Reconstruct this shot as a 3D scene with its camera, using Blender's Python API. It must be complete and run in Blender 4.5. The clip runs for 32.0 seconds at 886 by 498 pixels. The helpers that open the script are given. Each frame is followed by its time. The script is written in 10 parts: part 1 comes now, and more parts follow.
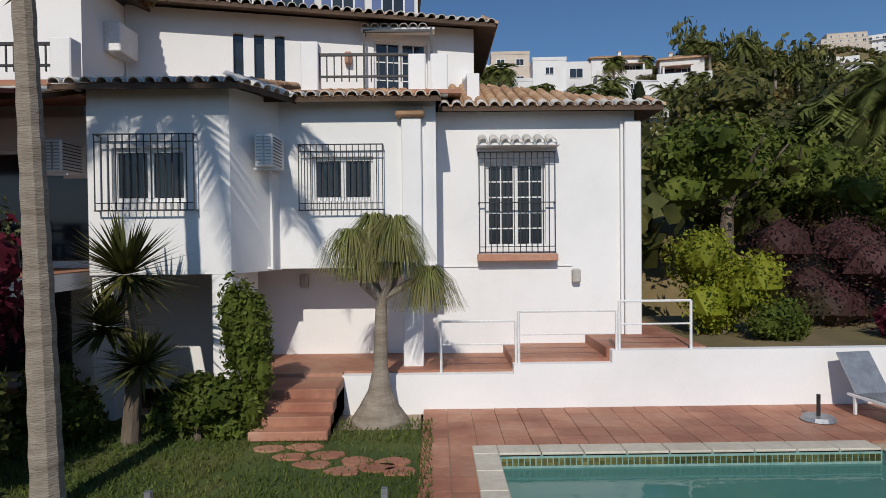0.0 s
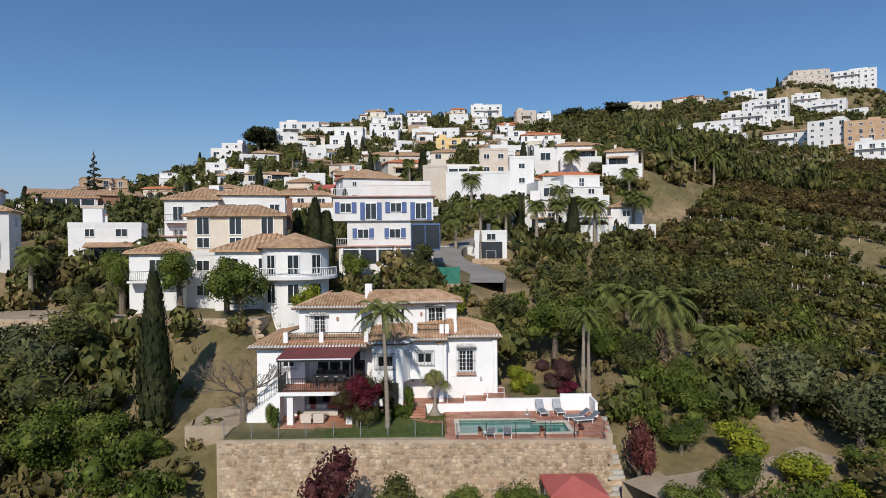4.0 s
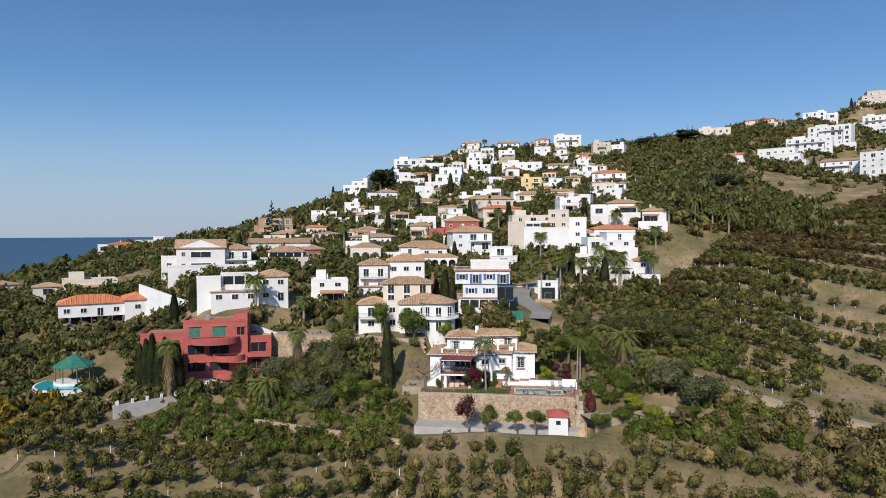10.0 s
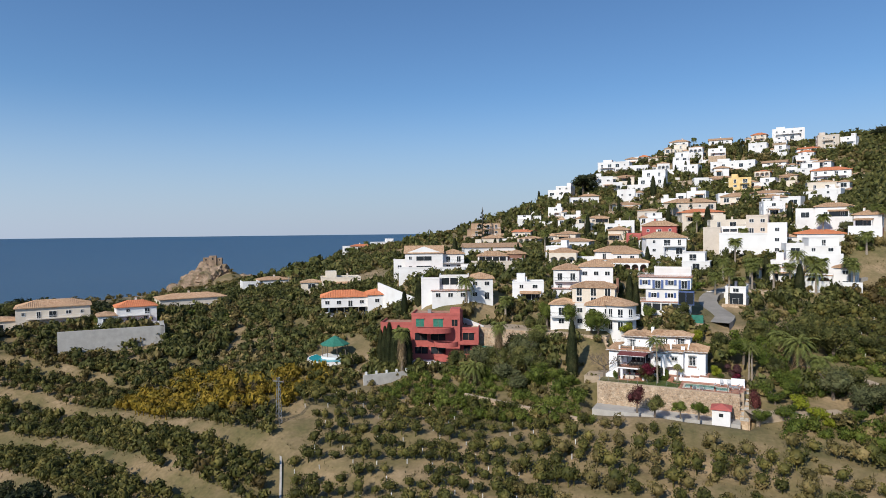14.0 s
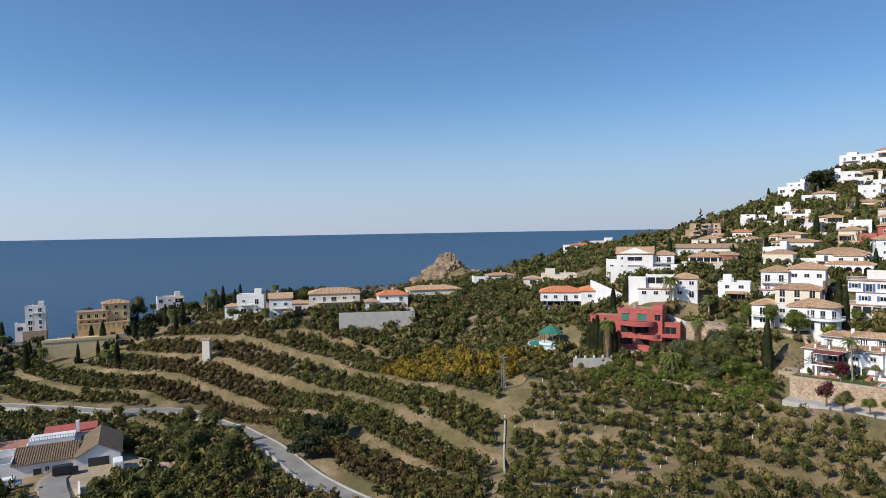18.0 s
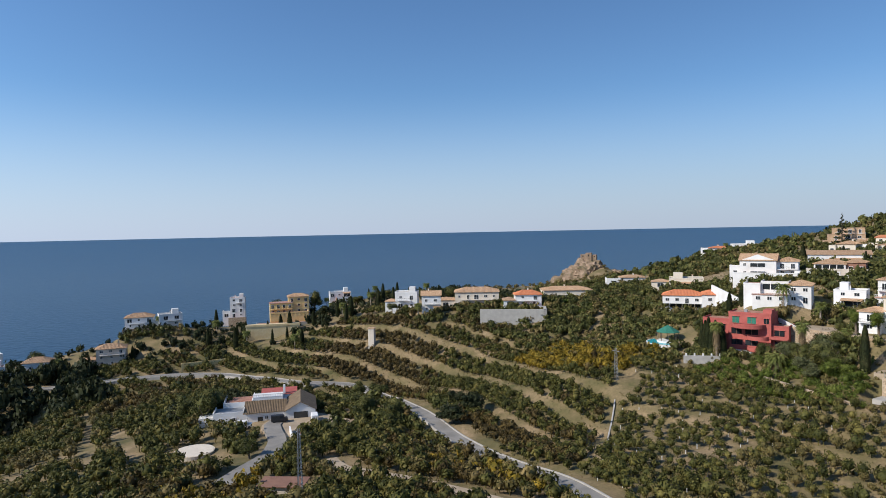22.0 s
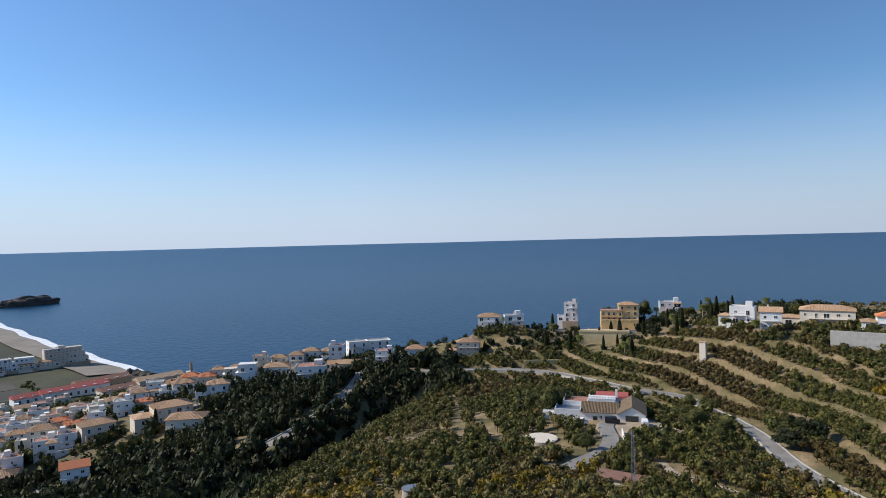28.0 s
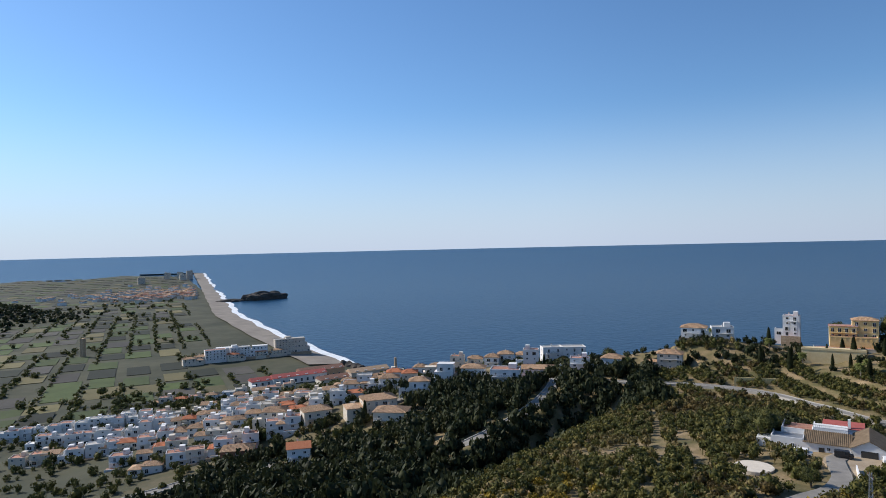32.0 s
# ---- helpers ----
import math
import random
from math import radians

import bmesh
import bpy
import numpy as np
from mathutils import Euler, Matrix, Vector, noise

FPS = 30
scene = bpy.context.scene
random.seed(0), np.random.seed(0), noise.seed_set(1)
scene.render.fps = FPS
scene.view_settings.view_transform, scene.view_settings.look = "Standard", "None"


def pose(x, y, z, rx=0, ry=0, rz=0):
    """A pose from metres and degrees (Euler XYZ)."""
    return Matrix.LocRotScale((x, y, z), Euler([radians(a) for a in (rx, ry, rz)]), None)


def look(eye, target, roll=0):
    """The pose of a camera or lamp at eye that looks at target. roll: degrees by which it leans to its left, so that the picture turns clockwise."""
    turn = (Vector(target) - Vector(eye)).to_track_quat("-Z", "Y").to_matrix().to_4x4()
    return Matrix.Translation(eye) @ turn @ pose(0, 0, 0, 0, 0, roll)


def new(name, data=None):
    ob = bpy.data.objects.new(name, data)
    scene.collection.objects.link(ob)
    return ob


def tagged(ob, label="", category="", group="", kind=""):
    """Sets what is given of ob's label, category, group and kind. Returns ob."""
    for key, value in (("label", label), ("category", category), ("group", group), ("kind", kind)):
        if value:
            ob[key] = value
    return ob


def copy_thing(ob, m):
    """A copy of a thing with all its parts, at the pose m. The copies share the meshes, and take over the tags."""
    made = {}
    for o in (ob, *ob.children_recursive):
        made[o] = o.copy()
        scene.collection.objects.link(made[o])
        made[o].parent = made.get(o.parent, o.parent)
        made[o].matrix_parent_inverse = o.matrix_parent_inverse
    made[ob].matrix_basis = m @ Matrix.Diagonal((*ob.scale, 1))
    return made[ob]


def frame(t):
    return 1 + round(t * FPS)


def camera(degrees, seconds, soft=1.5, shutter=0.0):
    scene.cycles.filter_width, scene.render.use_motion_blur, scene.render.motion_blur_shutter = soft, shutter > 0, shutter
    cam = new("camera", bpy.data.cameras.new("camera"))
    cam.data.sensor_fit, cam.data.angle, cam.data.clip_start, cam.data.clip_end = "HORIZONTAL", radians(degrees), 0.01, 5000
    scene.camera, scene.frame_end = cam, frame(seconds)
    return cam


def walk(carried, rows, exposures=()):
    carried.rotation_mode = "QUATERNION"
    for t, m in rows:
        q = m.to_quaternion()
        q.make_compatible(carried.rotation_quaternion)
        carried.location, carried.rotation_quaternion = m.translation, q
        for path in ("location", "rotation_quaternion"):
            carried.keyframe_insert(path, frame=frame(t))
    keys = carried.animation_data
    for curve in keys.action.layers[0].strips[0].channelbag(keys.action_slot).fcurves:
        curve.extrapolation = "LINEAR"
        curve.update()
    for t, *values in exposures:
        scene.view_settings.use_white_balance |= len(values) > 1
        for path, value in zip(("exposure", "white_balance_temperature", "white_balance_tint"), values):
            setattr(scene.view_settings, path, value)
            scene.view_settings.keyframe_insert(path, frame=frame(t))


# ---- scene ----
cam = camera(69.39, 32.0, soft=0.9)
ROWS = [
    (0, -0.11, 0.60, 94.95, -0.60, -1.10, 0.60),
    (0.5, -0.14, -3.28, 95.55, -0.68, -0.81, 0.46),
    (1, -0.13, -7.31, 96.49, -0.71, -0.92, 0.25),
    (1.5, -0.28, -11.88, 97.66, -0.75, -0.90, 0.23),
    (2, -0.41, -16.71, 99.01, -0.77, -0.87, 0.19),
    (2.5, -0.52, -21.79, 100.60, -0.76, -0.81, 0.32),
    (3, -0.55, -27.05, 102.24, -0.70, -0.73, 0.49),
    (3.5, -0.64, -32.50, 103.66, -0.68, -0.68, 0.59),
    (5.5, -1.70, -52.73, 110.59, -0.90, -1.00, 0.28),
    (6, -1.61, -59.77, 112.66, -0.88, -1.09, 0.27),
    (6.5, -1.40, -66.86, 113.46, -0.89, -1.14, 0.21),
    (7, -1.08, -73.40, 114.31, -0.87, -1.21, 0.19),
    (7.5, -0.62, -79.69, 115.42, -0.77, -1.24, 0.21),
    (8, 0.16, -85.99, 116.34, 0.27, -1.21, 0.32),
    (8.5, 0.92, -92.19, 116.87, 2.81, -1.08, 0.39),
    (9, 1.32, -95.59, 117.51, 4.31, -1.17, 0.35),
    (9.5, 1.84, -98.18, 118.00, 5.50, -1.25, 0.28),
    (10, 2.52, -100.59, 118.45, 7.43, -1.31, 0.25),
    (10.5, 3.39, -103.07, 118.96, 9.67, -1.38, 0.29),
    (11, 4.49, -105.66, 119.48, 12.05, -1.48, 0.29),
    (11.5, 5.88, -108.42, 119.93, 14.52, -1.50, 0.35),
    (12, 7.25, -111.20, 120.37, 16.94, -1.53, 0.38),
    (12.5, 8.57, -113.70, 120.61, 19.23, -1.50, 0.46),
    (13, 9.94, -116.38, 120.88, 21.21, -1.47, 0.52),
    (13.5, 11.55, -119.19, 121.42, 23.43, -1.50, 0.57),
    (14, 13.32, -122.15, 121.93, 26.26, -1.53, 0.64),
    (14.5, 15.13, -125.17, 122.36, 28.90, -1.56, 0.70),
    (16.5, 23.25, -135.65, 123.57, 39.27, -1.62, 0.84),
    (17, 26.25, -138.70, 124.01, 41.59, -1.65, 0.86),
    (17.5, 29.14, -141.23, 124.13, 43.92, -1.61, 0.94),
    (18, 32.31, -143.49, 124.41, 46.26, -1.63, 0.99),
    (18.5, 35.69, -145.97, 124.83, 48.50, -1.64, 0.95),
    (19, 39.22, -148.39, 125.04, 50.71, -1.62, 0.95),
    (19.5, 42.74, -150.47, 125.35, 52.60, -1.60, 0.93),
    (20, 46.35, -152.42, 125.94, 54.52, -1.61, 0.99),
    (20.5, 49.95, -154.44, 126.55, 56.35, -1.59, 1.02),
    (21, 53.71, -156.37, 127.28, 58.10, -1.61, 1.06),
    (21.5, 57.45, -158.28, 128.06, 58.79, -1.67, 1.12),
    (22, 61.40, -160.06, 128.79, 59.41, -1.69, 1.16),
    (22.5, 65.26, -162.08, 129.52, 60.42, -1.71, 1.15),
    (23, 69.02, -163.94, 130.10, 61.55, -1.69, 1.18),
    (23.5, 72.64, -165.62, 130.78, 63.17, -1.70, 1.24),
    (24, 75.93, -167.07, 131.56, 66.28, -1.64, 1.30),
    (24.5, 78.42, -167.89, 132.19, 69.99, -1.56, 1.39),
    (25, 79.59, -168.22, 132.50, 72.82, -1.44, 1.39),
    (25.5, 80.49, -168.41, 132.86, 75.61, -1.33, 1.34),
    (27.5, 80.08, -167.47, 133.95, 85.76, -0.97, 1.33),
    (28, 79.55, -167.30, 134.21, 88.10, -0.90, 1.43),
    (28.5, 78.95, -167.23, 134.47, 90.41, -0.86, 1.39),
    (29, 78.52, -167.19, 134.73, 92.73, -0.82, 1.28),
    (29.5, 78.30, -167.16, 135.00, 94.99, -0.76, 1.29),
    (30, 78.26, -167.14, 135.25, 97.09, -0.70, 1.28),
    (30.5, 78.38, -167.11, 135.48, 99.17, -0.60, 1.32),
    (31, 78.66, -167.12, 135.66, 101.24, -0.48, 1.42),
    (31.5, 79.08, -167.20, 135.78, 103.31, -0.39, 1.42),
    (32, 79.63, -167.38, 135.84, 105.38, -0.29, 1.31),
]
walk(cam, [(t, pose(x, y, z, 90 + pitch, roll, yaw)) for t, x, y, z, yaw, pitch, roll in ROWS],
     [(0, -0.34), (2, -0.18), (6, 0.04), (9, 0.12), (16, 0.25), (22, 0.3), (28, 0.3), (32, 0.28)])

# ---- light ----
SUN_EL, SUN_AZ = radians(36), radians(187)
world = bpy.data.worlds.new("sky")
scene.world = world
world.use_nodes = True
wn = world.node_tree
sky = wn.nodes.new("ShaderNodeTexSky")
sky.sky_type, sky.sun_disc = "NISHITA", False
sky.sun_elevation, sky.sun_rotation = SUN_EL, SUN_AZ
sky.altitude, sky.air_density, sky.dust_density, sky.ozone_density = 120, 1.0, 0.3, 3.0
wn.nodes["Background"].inputs["Strength"].default_value = 0.1
tint = wn.nodes.new("ShaderNodeMix")
tint.data_type, tint.blend_type = "RGBA", "MULTIPLY"
tint.inputs["Factor"].default_value = 1.0
tint.inputs["B"].default_value = (0.7, 0.91, 1.1, 1)
wn.links.new(sky.outputs[0], tint.inputs["A"])
# paler air towards the horizon
coords = wn.nodes.new("ShaderNodeTexCoord")
split = wn.nodes.new("ShaderNodeSeparateXYZ")
wn.links.new(coords.outputs["Generated"], split.inputs[0])
band = wn.nodes.new("ShaderNodeMapRange")
band.interpolation_type = "SMOOTHSTEP"
for key, value in (("From Min", -0.02), ("From Max", 0.22), ("To Min", 0.85), ("To Max", 0.0)):
    band.inputs[key].default_value = value
wn.links.new(split.outputs["Z"], band.inputs["Value"])
haze = wn.nodes.new("ShaderNodeMix")
haze.data_type = "RGBA"
haze.inputs["B"].default_value = (4.3, 5.0, 6.5, 1)
wn.links.new(band.outputs["Result"], haze.inputs["Factor"])
wn.links.new(tint.outputs["Result"], haze.inputs["A"])
# the sky opposite the sun is a deeper blue
deep = wn.nodes.new("ShaderNodeMapRange")
for key, value in (("From Min", -0.1), ("From Max", 1.0), ("To Min", 1.07), ("To Max", 0.8)):
    deep.inputs[key].default_value = value
wn.links.new(split.outputs["Y"], deep.inputs["Value"])
shade = wn.nodes.new("ShaderNodeVectorMath")
shade.operation = "SCALE"
wn.links.new(haze.outputs["Result"], shade.inputs[0])
wn.links.new(deep.outputs["Result"], shade.inputs["Scale"])
wn.links.new(shade.outputs[0], wn.nodes["Background"].inputs["Color"])
sun_data = bpy.data.lights.new("sun", "SUN")
sun_data.energy, sun_data.angle, sun_data.color = 3.9, radians(0.53), (1.0, 0.93, 0.83)
sun = new("sun", sun_data)
sun_dir = Vector((math.sin(SUN_AZ) * math.cos(SUN_EL), math.cos(SUN_AZ) * math.cos(SUN_EL), math.sin(SUN_EL)))
sun.matrix_world = look(Vector((0, -40, 400)), Vector((0, -40, 400)) - sun_dir)

# ---- materials ----
def material(name, colours, scale=4.0, rough=0.8, bump=0.0, fine=None, metal=0.0, vary=0.0, spec=0.4, stretch=None, island=False, detail=6, grain=0.2):
    """Two scales of noise between the colours, with grain and relief."""
    m = bpy.data.materials.new(name)
    m.use_nodes = True
    nt = m.node_tree
    b = nt.nodes["Principled BSDF"]
    b.inputs["Roughness"].default_value, b.inputs["Metallic"].default_value = rough, metal
    b.inputs["Specular IOR Level"].default_value = spec
    geo = nt.nodes.new("ShaderNodeNewGeometry")
    where = geo.outputs["Position"]
    if stretch:
        mp = nt.nodes.new("ShaderNodeMapping")
        mp.inputs["Scale"].default_value = stretch
        nt.links.new(where, mp.inputs["Vector"])
        where = mp.outputs["Vector"]
    n1 = nt.nodes.new("ShaderNodeTexNoise")
    n1.inputs["Scale"].default_value, n1.inputs["Detail"].default_value = scale, detail
    n1.inputs["Roughness"].default_value = 0.62
    nt.links.new(where, n1.inputs["Vector"])
    ramp = nt.nodes.new("ShaderNodeValToRGB")
    nt.links.new(n1.outputs["Fac"], ramp.inputs["Fac"])
    els = ramp.color_ramp.elements
    lo, hi = 0.32, 0.68
    for i, c in enumerate(colours):
        p = lo + (hi - lo) * i / max(1, len(colours) - 1)
        e = els[i] if i < 2 else els.new(p)
        e.position, e.color = p, (*c, 1)
    out = ramp.outputs["Color"]
    n2 = nt.nodes.new("ShaderNodeTexNoise")
    n2.inputs["Scale"].default_value, n2.inputs["Detail"].default_value = (fine or scale * 9), 4
    nt.links.new(where, n2.inputs["Vector"])
    hsv = nt.nodes.new("ShaderNodeHueSaturation")
    rng = nt.nodes.new("ShaderNodeMapRange")
    rng.inputs["To Min"].default_value, rng.inputs["To Max"].default_value = 1 - grain, 1 + grain
    nt.links.new(n2.outputs["Fac"], rng.inputs["Value"])
    last = rng.outputs["Result"]
    if vary:
        if island:
            rnd = geo.outputs["Random Per Island"]
        else:
            rnd = nt.nodes.new("ShaderNodeObjectInfo").outputs["Random"]
        r2 = nt.nodes.new("ShaderNodeMapRange")
        r2.inputs["To Min"].default_value, r2.inputs["To Max"].default_value = 1 - vary, 1 + vary
        nt.links.new(rnd, r2.inputs["Value"])
        mul = nt.nodes.new("ShaderNodeMath")
        mul.operation = "MULTIPLY"
        nt.links.new(last, mul.inputs[0]), nt.links.new(r2.outputs["Result"], mul.inputs[1])
        last = mul.outputs[0]
    nt.links.new(last, hsv.inputs["Value"])
    nt.links.new(out, hsv.inputs["Color"])
    nt.links.new(hsv.outputs["Color"], b.inputs["Base Color"])
    if bump:
        bp = nt.nodes.new("ShaderNodeBump")
        bp.inputs["Strength"].default_value, bp.inputs["Distance"].default_value = bump, 0.03
        nt.links.new(n2.outputs["Fac"], bp.inputs["Height"])
        nt.links.new(bp.outputs["Normal"], b.inputs["Normal"])
    return m


def leaf_material(name, colours, vary=0.35, gloss=0.6):
    """Leaves vary one by one, and let a little light through."""
    m = material(name, colours, scale=0.35, rough=gloss, fine=2.0, vary=vary, island=True, spec=0.14, detail=3)
    nt = m.node_tree
    b = nt.nodes["Principled BSDF"]
    tr = nt.nodes.new("ShaderNodeBsdfTranslucent")
    mix = nt.nodes.new("ShaderNodeMixShader")
    mix.inputs[0].default_value = 0.18
    col = [l.from_socket for l in nt.links if l.to_socket == b.inputs["Base Color"]][0]
    nt.links.new(col, tr.inputs["Color"])
    nt.links.new(b.outputs[0], mix.inputs[1]), nt.links.new(tr.outputs[0], mix.inputs[2])
    nt.links.new(mix.outputs[0], nt.nodes["Material Output"].inputs["Surface"])
    return m


MAT = {
    "villa_white": material("villa_render", [(0.74, 0.735, 0.72), (0.81, 0.805, 0.795), (0.84, 0.835, 0.825)], 0.3, 0.85, 0.05, 30, vary=0.02, grain=0.04),
    "tile_pale": material("limewashed_tile", [(0.5, 0.47, 0.42), (0.74, 0.72, 0.68)], 3.0, 0.9, 0.2, 14, vary=0.1),
    "eave_board": material("dark_eave_board", [(0.07, 0.045, 0.03), (0.12, 0.075, 0.05)], 2, 0.85, 0.2, 20),
    "white": material("white_render", [(0.64, 0.62, 0.59), (0.71, 0.7, 0.68), (0.75, 0.74, 0.72)], 0.22, 0.85, 0.04, 40, vary=0.05, grain=0.05),
    "cream": material("cream_render", [(0.6, 0.53, 0.43), (0.7, 0.62, 0.51)], 0.5, 0.85, 0.2, 12, vary=0.05),
    "sand": material("sand_render", [(0.5, 0.43, 0.35), (0.6, 0.53, 0.45)], 0.5, 0.85, 0.2, 12, vary=0.05),
    "ochre": material("ochre_render", [(0.68, 0.48, 0.19), (0.78, 0.58, 0.28)], 0.5, 0.85, 0.2, 12, vary=0.05),
    "straw": material("straw_render", [(0.66, 0.5, 0.26), (0.74, 0.59, 0.34)], 0.5, 0.85, 0.2, 12, vary=0.05),
    "brick_red": material("red_render", [(0.36, 0.085, 0.07), (0.45, 0.12, 0.1)], 0.6, 0.85, 0.2, 12, vary=0.05),
    "tan": material("tan_render", [(0.42, 0.27, 0.16), (0.52, 0.36, 0.23)], 0.5, 0.85, 0.2, 12, vary=0.05),
    "burgundy": material("burgundy_sheet", [(0.13, 0.032, 0.03), (0.18, 0.05, 0.045)], 0.8, 0.6, 0.1, 12),
    "brown_sheet": material("brown_sheet_roof", [(0.14, 0.095, 0.055), (0.22, 0.155, 0.09)], 0.8, 0.85, 0.2, 10, vary=0.08),
    "umber": material("umber_render", [(0.2, 0.1, 0.07), (0.28, 0.15, 0.1)], 0.5, 0.85, 0.2, 12, vary=0.05),
    "tile": material("clay_roof_tile", [(0.27, 0.16, 0.09), (0.42, 0.26, 0.15), (0.52, 0.37, 0.24)], 1.6, 0.85, 0.3, 9, vary=0.14),
    "tile_new": material("new_clay_tile", [(0.5, 0.16, 0.07), (0.58, 0.22, 0.1)], 1.2, 0.8, 0.3, 9, vary=0.1),
    # window glass, and the dark sheets that stand for shade in doorways and porches
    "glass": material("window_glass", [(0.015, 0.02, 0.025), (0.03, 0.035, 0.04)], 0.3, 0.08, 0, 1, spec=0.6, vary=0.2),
    "frame": material("white_frame", [(0.7, 0.7, 0.69), (0.78, 0.78, 0.77)], 2, 0.5, 0, 20),
    "iron": material("black_iron", [(0.012, 0.012, 0.013), (0.03, 0.028, 0.027)], 5, 0.5, 0.1, 40, spec=0.5),
    "steel": material("grey_steel", [(0.3, 0.31, 0.32), (0.42, 0.43, 0.44)], 5, 0.45, 0.1, 40, metal=0.7),
    "blue": material("blue_shutter", [(0.06, 0.1, 0.24), (0.09, 0.14, 0.3)], 2, 0.6, 0.1, 30),
    "terracotta": material("terracotta_paving", [(0.3, 0.12, 0.075), (0.4, 0.19, 0.12), (0.46, 0.27, 0.19)], 0.8, 0.7, 0.15, 9, vary=0.14),
    "stone": material("masonry_stone", [(0.27, 0.18, 0.11), (0.4, 0.29, 0.19), (0.5, 0.4, 0.29)], 1.5, 0.9, 0.5, 14, vary=0.3),
    "mortar": material("mortar", [(0.34, 0.26, 0.18), (0.46, 0.37, 0.28)], 0.8, 0.95, 0.4, 14),
    "concrete": material("concrete", [(0.36, 0.34, 0.31), (0.46, 0.44, 0.4)], 0.6, 0.9, 0.3, 14, vary=0.08),
    "asphalt": material("asphalt", [(0.2, 0.185, 0.165), (0.29, 0.27, 0.24)], 0.25, 0.9, 0.3, 6),
    "dirt": material("dry_dirt", [(0.3, 0.23, 0.155), (0.42, 0.335, 0.24)], 0.3, 0.95, 0.4, 5),
    "lawn": material("lawn", [(0.04, 0.066, 0.014), (0.07, 0.1, 0.022), (0.115, 0.125, 0.035)], 0.8, 0.9, 0.6, 25),
    "bark": material("bark", [(0.1, 0.075, 0.055), (0.2, 0.16, 0.12)], 3, 0.95, 0.6, 25, stretch=(1, 1, 0.25)),
    "palm_bark": material("palm_bark", [(0.2, 0.16, 0.12), (0.34, 0.29, 0.23)], 2, 0.95, 0.6, 14, stretch=(1, 1, 5)),
    "leaf_dark": leaf_material("dark_leaves", [(0.034, 0.041, 0.014), (0.084, 0.089, 0.026), (0.174, 0.157, 0.05)]),
    "leaf_green": leaf_material("green_leaves", [(0.04, 0.06, 0.01), (0.09, 0.115, 0.02), (0.165, 0.185, 0.04)]),
    "leaf_lime": leaf_material("lime_leaves", [(0.15, 0.175, 0.014), (0.24, 0.25, 0.024)]),
    "leaf_olive": leaf_material("olive_leaves", [(0.07, 0.06, 0.02), (0.145, 0.118, 0.042), (0.27, 0.2, 0.085)]),
    "leaf_orchard": leaf_material("orchard_leaves", [(0.032, 0.037, 0.011), (0.084, 0.084, 0.022), (0.195, 0.162, 0.047)]),
    "leaf_avocado": leaf_material("avocado_leaves", [(0.036, 0.029, 0.012), (0.086, 0.062, 0.022), (0.185, 0.13, 0.044)]),
    "leaf_purple": leaf_material("purple_leaves", [(0.035, 0.018, 0.016), (0.07, 0.03, 0.03), (0.06, 0.055, 0.03)]),
    "leaf_sage": leaf_material("sage_leaves", [(0.062, 0.07, 0.03), (0.105, 0.112, 0.048), (0.15, 0.148, 0.066)]),
    "leaf_gold": leaf_material("golden_leaves", [(0.1, 0.08, 0.012), (0.22, 0.155, 0.02), (0.3, 0.2, 0.03)]),
    "leaf_red": leaf_material("crimson_flowers", [(0.055, 0.01, 0.014), (0.125, 0.014, 0.03), (0.06, 0.05, 0.02)]),
    "leaf_rust": leaf_material("rust_leaves", [(0.05, 0.016, 0.018), (0.1, 0.032, 0.03), (0.15, 0.05, 0.04)]),
    "leaf_pine": leaf_material("pine_needles", [(0.016, 0.022, 0.01), (0.036, 0.044, 0.018), (0.07, 0.072, 0.03)]),
    "leaf_palm": leaf_material("palm_leaves", [(0.1, 0.12, 0.03), (0.18, 0.19, 0.055)]),
    "leaf_dry": leaf_material("dry_palm_leaves", [(0.16, 0.11, 0.06), (0.25, 0.18, 0.1)]),
    "grass_dry": leaf_material("dry_grass_leaves", [(0.09, 0.085, 0.03), (0.17, 0.14, 0.065)]),
}


